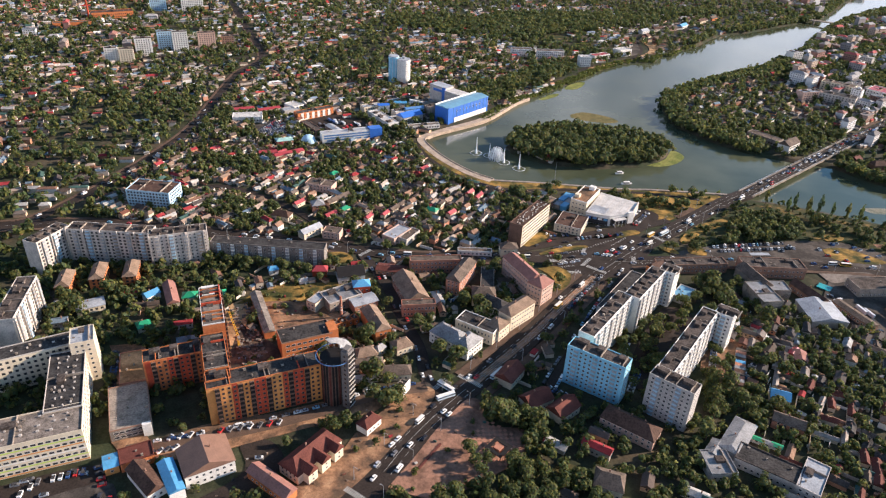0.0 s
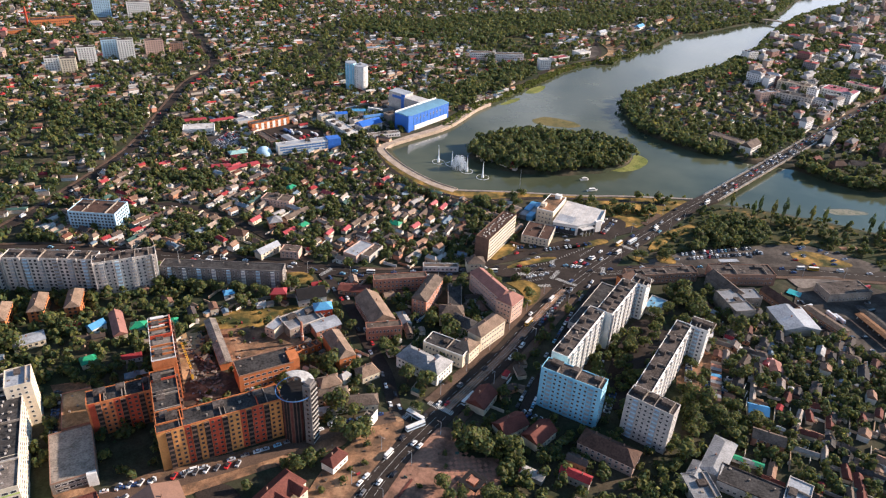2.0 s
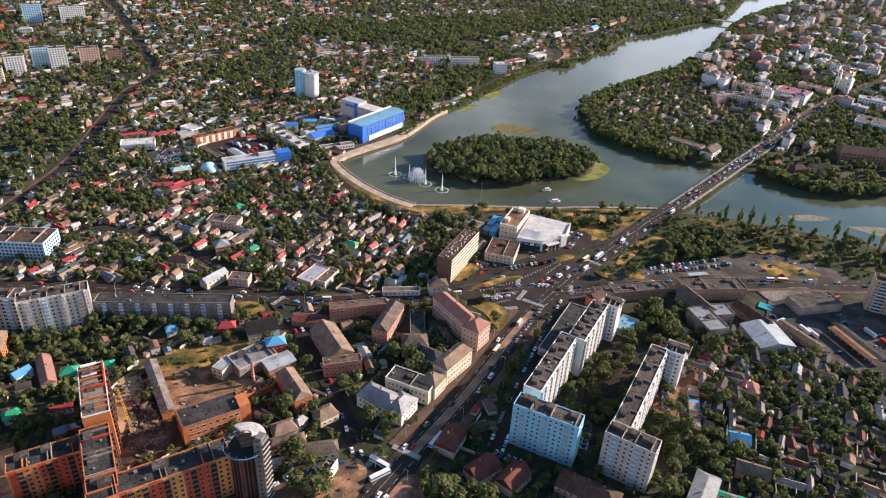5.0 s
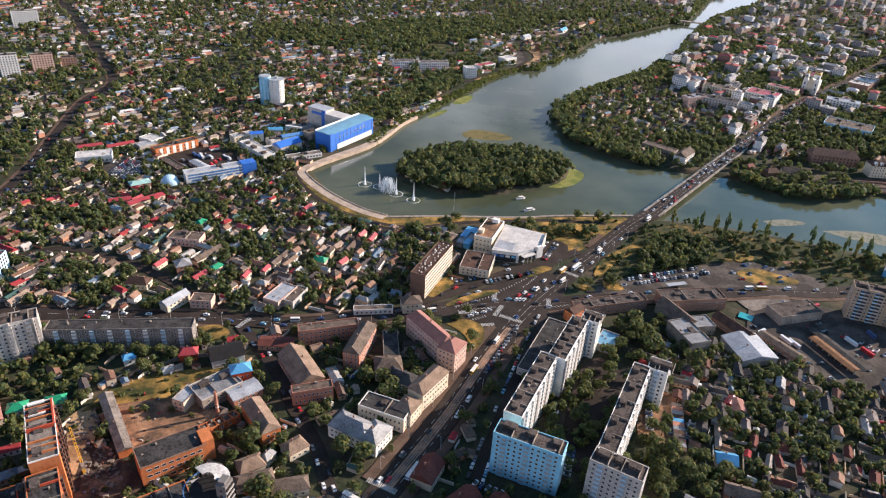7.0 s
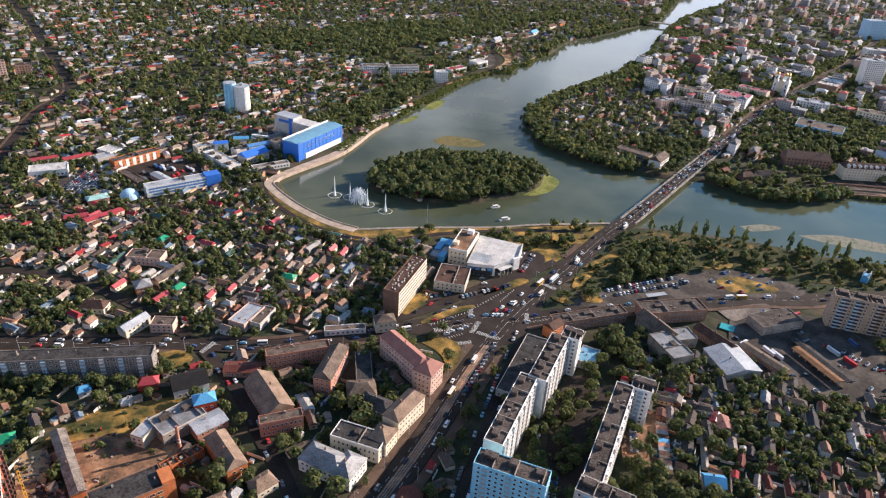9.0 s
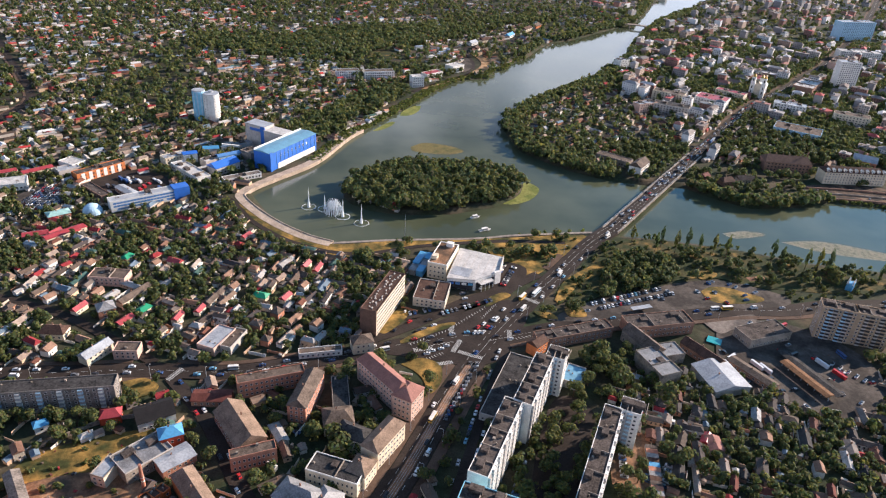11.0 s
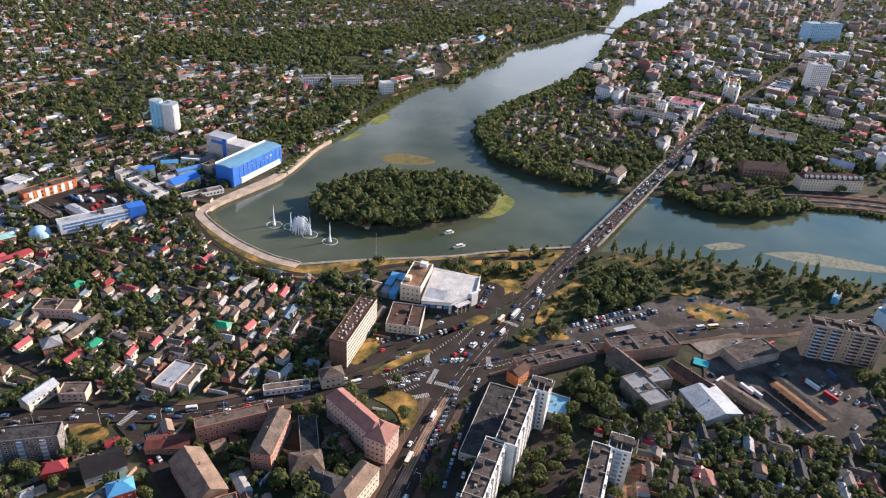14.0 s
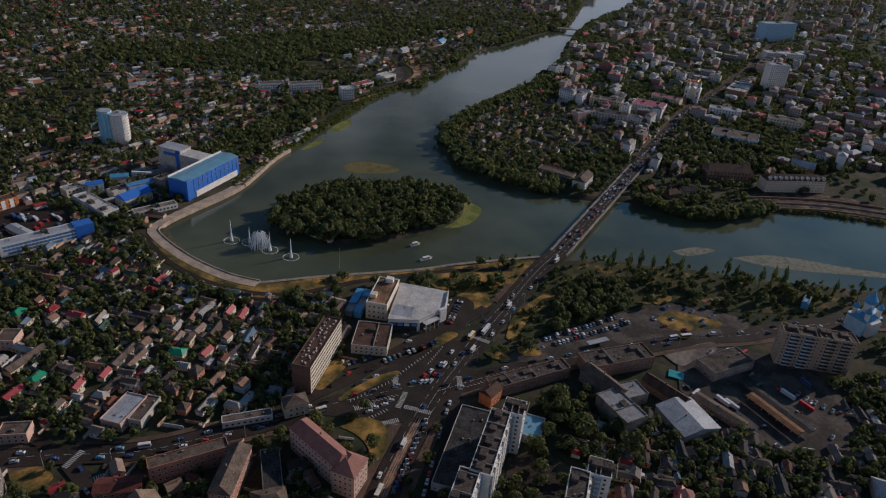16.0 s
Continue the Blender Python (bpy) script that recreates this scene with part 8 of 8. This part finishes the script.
CARS = [car_proto("white hatchback car on the asphalt road", (0.75, 0.75, 0.74)), car_proto("silver saloon car on the asphalt road", (0.45, 0.46, 0.48), 4.5), car_proto("black saloon car on the asphalt road", (0.02, 0.02, 0.025), 4.5), car_proto("red hatchback car on the asphalt road", (0.5, 0.03, 0.03), 4.0),
        car_proto("dark blue car on the asphalt road", (0.03, 0.07, 0.2)), car_proto("grey estate car on the asphalt road", (0.16, 0.16, 0.17), 4.6), car_proto("white delivery van on the asphalt road", (0.75, 0.75, 0.74), 5.6, 2.0, 1.5, (0.8, 0.7)), car_proto("light blue car on the asphalt road", (0.2, 0.4, 0.55)),
        car_proto("yellow city bus on the asphalt road", (0.65, 0.38, 0.04), 8.5, 2.4, bus=True), car_proto("white and blue trolleybus on the asphalt road", (0.55, 0.65, 0.75), 12, 2.5, bus=True), car_proto("white minibus on the asphalt road", (0.72, 0.72, 0.70), 6.5, 2.1, bus=True)]
CW = [6, 4, 3, 1.6, 2, 3, 1.2, 1.2, 0.5, 0.4, 0.8]
rnd = random.Random(77)
n_cars = 0


far_cars, far_cabs = Shape(), Shape()


def ramp_at(x, y):
    """Height of the roadway above the streets, on the avenue and the bridge alone."""
    p = np.array([x]), np.array([y])
    on = min(edge_distance(*p, AVENUE, False)[0], edge_distance(*p, BRIDGE, False)[0], edge_distance(*p, CITYROAD, False)[0]) < 9
    return ramp(x, y) if on else 0.0


def put_car(k, x, y, z, ang):
    """A vehicle; those past the near end of the bridge are joined."""
    global n_cars
    if y > 540 or n_cars > 285:
        L = 10 if k in (8, 9) else 4.4
        z += ramp_at(x, y)
        far_cars.box(x, y, z + 0.02, L, 1.8, 1.0 if L < 9 else 2.6, radians(ang))
        far_cabs.box(x, y, z + (1.02 if L < 9 else 1.6), L * 0.5, 1.6, 0.55, radians(ang))
        return
    n_cars += 1
    m = pose(x, y, z + ramp_at(x, y), 0, 0, ang)
    if CARS[k][1]:
        copy_thing(CARS[k][0], m)
    else:
        CARS[k][0].matrix_basis, CARS[k][1] = m, True


def traffic(line, lanes, gap, z, share=0.6, weights=CW):
    for side in lanes:
        pts = offset_line(line, side)
        run = rnd.uniform(0, gap)
        for i in range(len(pts) - 1):
            (ax, ay), (bx, by) = pts[i], pts[i + 1]
            l = math.hypot(bx - ax, by - ay)
            while run < l:
                if rnd.random() < share:
                    put_car(rnd.choices(range(len(CARS)), weights)[0], ax + (bx - ax) * run / l, ay + (by - ay) * run / l, z, math.degrees(math.atan2(by - ay, bx - ax)) + (180 if side > 0 else 0))
                run += gap * rnd.uniform(0.7, 1.5)
            run -= l


for k, x, y, a in ((9, -3, 187, -32), (9, -2, 178.5, 36), (10, -14, 156, 62), (0, -23.5, 140, 62), (0, -26, 135, 62), (8, 66, 290, 60), (10, 84, 322, 60), (10, 186, 452, 50), (9, 160, 424, 50), (8, 305, 399, 2)):
    put_car(k, x, y, 0.14, a)
for k, x, y, a in ((3, 107, 380, 50), (0, 112, 384, 50), (0, 104, 374, 50), (0, 107, 374, 50), (1, 110, 374, 50), (3, 114, 380, 50), (0, 120, 390, 50), (6, 122, 389, 230), (0, 130, 402, 50), (2, 68, 362, 10), (0, 72, 354, 10), (0, 78, 356, 10), (1, 82, 359, 10), (0, 68, 351, 190)):
    put_car(k, x, y, 0.14, a)
for k, x, y, a in ((0, 108, 432, 80), (2, 112, 432, 80), (0, 117, 432, 80), (5, 102, 424, 10), (0, 103, 417, 10), (2, 102, 410, 10), (3, 59, 388, 40), (2, 64, 377, 30), (5, 68, 379, 30), (2, 73, 389, 20), (0, 76, 383, 20), (2, 48, 378, 60)):
    put_car(k, x, y, 0.14, a)
traffic(AVENUE, (-2, -5.8, 2, 5.8), 15, 0.13, 0.36)
traffic(BRIDGE, (-1.8, -4.9, 1.8, 4.9), 11, 0.26, 0.42, [7, 5, 4, 0.7, 0.5, 3, 1, 0.4, 0.2, 0.3, 0.6])
traffic(EASTROAD[:50], (-3, 3), 15, 0.15, 0.6)
traffic(LEFTROAD[:48], (-3, 3), 13, 0.16, 0.6)
traffic(CITYROAD[:26], (-3, 3), 12, 0.13, 0.7)
SMALL = CW[:7] + [1.2, 0, 0, 0]
traffic(MIDSTREET, (-2.2, 2.2), 14, 0.18, 0.6, SMALL)
traffic(BLOCKLANE, (4.2, -4.0), 6, 0.2, 0.6, SMALL)
traffic(WESTROAD[:30], (-2.5, 2.5), 24, 0.2, 0.6)
traffic(FACTORYLANE, (3.5,), 6, 0.22, 0.7, SMALL)


def parked(x0, y0, x1, y1, n, turn, share=0.8):
    a = math.degrees(math.atan2(y1 - y0, x1 - x0)) + turn
    for i in range(n):
        if rnd.random() < share:
            t = i / max(n - 1, 1)
            put_car(rnd.choices(range(8), CW[:8])[0], x0 + (x1 - x0) * t, y0 + (y1 - y0) * t, 0.18, a + rnd.uniform(-3, 3))


for row in ((200, 408, 262, 428, 20, 70), (205, 402, 270, 421, 20, 70), (84, 398, 122, 414, 12, 80), (128, 440, 142, 466, 9, 80), (136, 436, 150, 462, 9, 80), (60, 398, 78, 404, 6, 80), (-214, 180, -197, 146, 13, 70), (-146, 118, -92, 140, 12, 60), (172, 262, 166, 240, 8, 80), (172, 268, 182, 272, 5, 80)):
    parked(*row)
for row in ((-196, 78, -178, 88, 7, 80), (-172, 92, -164, 82, 4, 80), (104, 232, 114, 258, 7, 80), (-150, 106, -140, 112, 4, 30), (348, 330, 360, 312, 5, 90), (178, 236, 186, 252, 6, 80), (186, 232, 194, 246, 5, 80), (6, 440, 22, 452, 7, 80), (12, 430, 28, 440, 7, 80), (-8, 300, -12, 282, 5, 80), (76, 190, 60, 198, 6, 80), (110, 205, 116, 222, 6, 90), (100, 338, 74, 290, 14, 20)):
    parked(*row)
for x, y, k in ((292, 330, 8), (296, 326, 8), (345, 318, 8), (350, 322, 10), (340, 330, 9), (335, 300, 10)):
    put_car(k, x, y, 0.18, 110)
for i in range(11):
    for j in range(12):
        x, y = -276 + i * 3.0 + j * 0.7, 566 + j * 4.2 + i * 0.3
        if inside(np.array([x]), np.array([y]), BAZAAR)[0] and rnd.random() < 0.85:
            far_cars.box(x, y, 0.17, 1.9, 4.3, 1.0, 0.2)
            far_cabs.box(x, y, 1.17, 1.6, 2.2, 0.5, 0.2)
for i in range(24):
    x, y = rnd.uniform(-215, -165), rnd.uniform(598, 640)
    if inside(np.array([x]), np.array([y]), FACTORYYARD)[0]:
        far_cars.box(x, y, 0.18, rnd.choice((1.9, 2.4)), rnd.choice((4.4, 7)), rnd.choice((1.0, 2.4)), 0.7)
# more vehicles in the bus yard, the courtyards and the lots
for poly, n, box4 in ((SHOPSTREET, 60, (-210, -85, 40, 122)), (BUSYARD, 40, (275, 375, 285, 380)), (GARAGEYARD, 12, (158, 190, 222, 280)), (CARPARK, 24, (160, 350, 388, 438)), (INSTYARD, 10, (-222, -145, 105, 188)), (MALLPARK, 26, (52, 158, 392, 468)), (ROUNDROAD, 10, (282, 362, 402, 438)), (FRONTSTREET, 70, (-240, -60, 20, 95))):
    for i in range(n):
        x, y = rnd.uniform(box4[0], box4[1]), rnd.uniform(box4[2], box4[3])
        if inside(np.array([x]), np.array([y]), poly)[0] and not blocked(np.array([x]), np.array([y]), 1.5, False)[0]:
            a = rnd.choice((0.2, 1.8, 0.5)) + rnd.uniform(-0.1, 0.1)
            long = 8.0 if poly is BUSYARD and rnd.random() < 0.25 else 4.3
            far_cars.box(x, y, 0.19, long, 1.85, 1.0 if long < 5 else 2.4, a)
            far_cabs.box(x, y, 1.19 if long < 5 else 1.5, long * 0.55 if long < 5 else long + 0.04, 1.6 if long < 5 else 1.89, 0.5, a)
# heaps, crates and low sheds in the yards
clutter = Shape()
for poly, n, box4 in ((SHOPSTREET, 40, (-200, -85, 50, 122)), (WORKYARD, 60, (-152, -84, 210, 264)), (SITE, 50, (-150, -110, 178, 228)), (BUSYARD, 26, (270, 376, 280, 384)), (DRYLOT, 22, (-162, -84, 244, 290)), (INSTYARD, 26, (-222, -140, 100, 190)), (LANEYARD, 30, (-150, -40, 104, 172)), (ROADDIRT, 46, (-72, -9, 70, 190)), (PLAZA, 26, (-22, 47, 104, 180)), (RIVERYARD, 40, (500, 655, 560, 640)), (FACTORYYARD, 30, (-234, -148, 578, 656)), (VERGE, 12, (130, 226, 432, 520))):
    for i in range(n):
        x, y = rnd.uniform(box4[0], box4[1]), rnd.uniform(box4[2], box4[3])
        if inside(np.array([x]), np.array([y]), poly)[0] and not blocked(np.array([x]), np.array([y]), 1.0, False)[0]:
            clutter.box(x, y, 0.05, rnd.uniform(0.5, 2.2), rnd.uniform(0.4, 1.5), rnd.uniform(0.3, 1.2), rnd.uniform(0, 3))
tagged(new("yard_clutter", clutter.mesh("yard_clutter", ROOFMIX)), "crates, heaps and rubbish lying in the yards", "clutter", kind="stuff")
CARMIX = mat("mixed_car_paint", None, 0.35, 0.05, 1.0, 0, island=True,
             palette=[(0.75, 0.75, 0.74), (0.4, 0.41, 0.43), (0.03, 0.03, 0.035), (0.7, 0.7, 0.7), (0.45, 0.03, 0.03), (0.15, 0.15, 0.16), (0.05, 0.1, 0.25), (0.6, 0.6, 0.62)])
tagged(new("distant_cars", far_cars.mesh("distant_cars", CARMIX)), "small distant cars in many colours", "cars", kind="stuff")
tagged(new("distant_car_cabins", far_cabs.mesh("distant_car_cabins", GLASS)), "dark glass of small distant cars", "cars", kind="stuff")
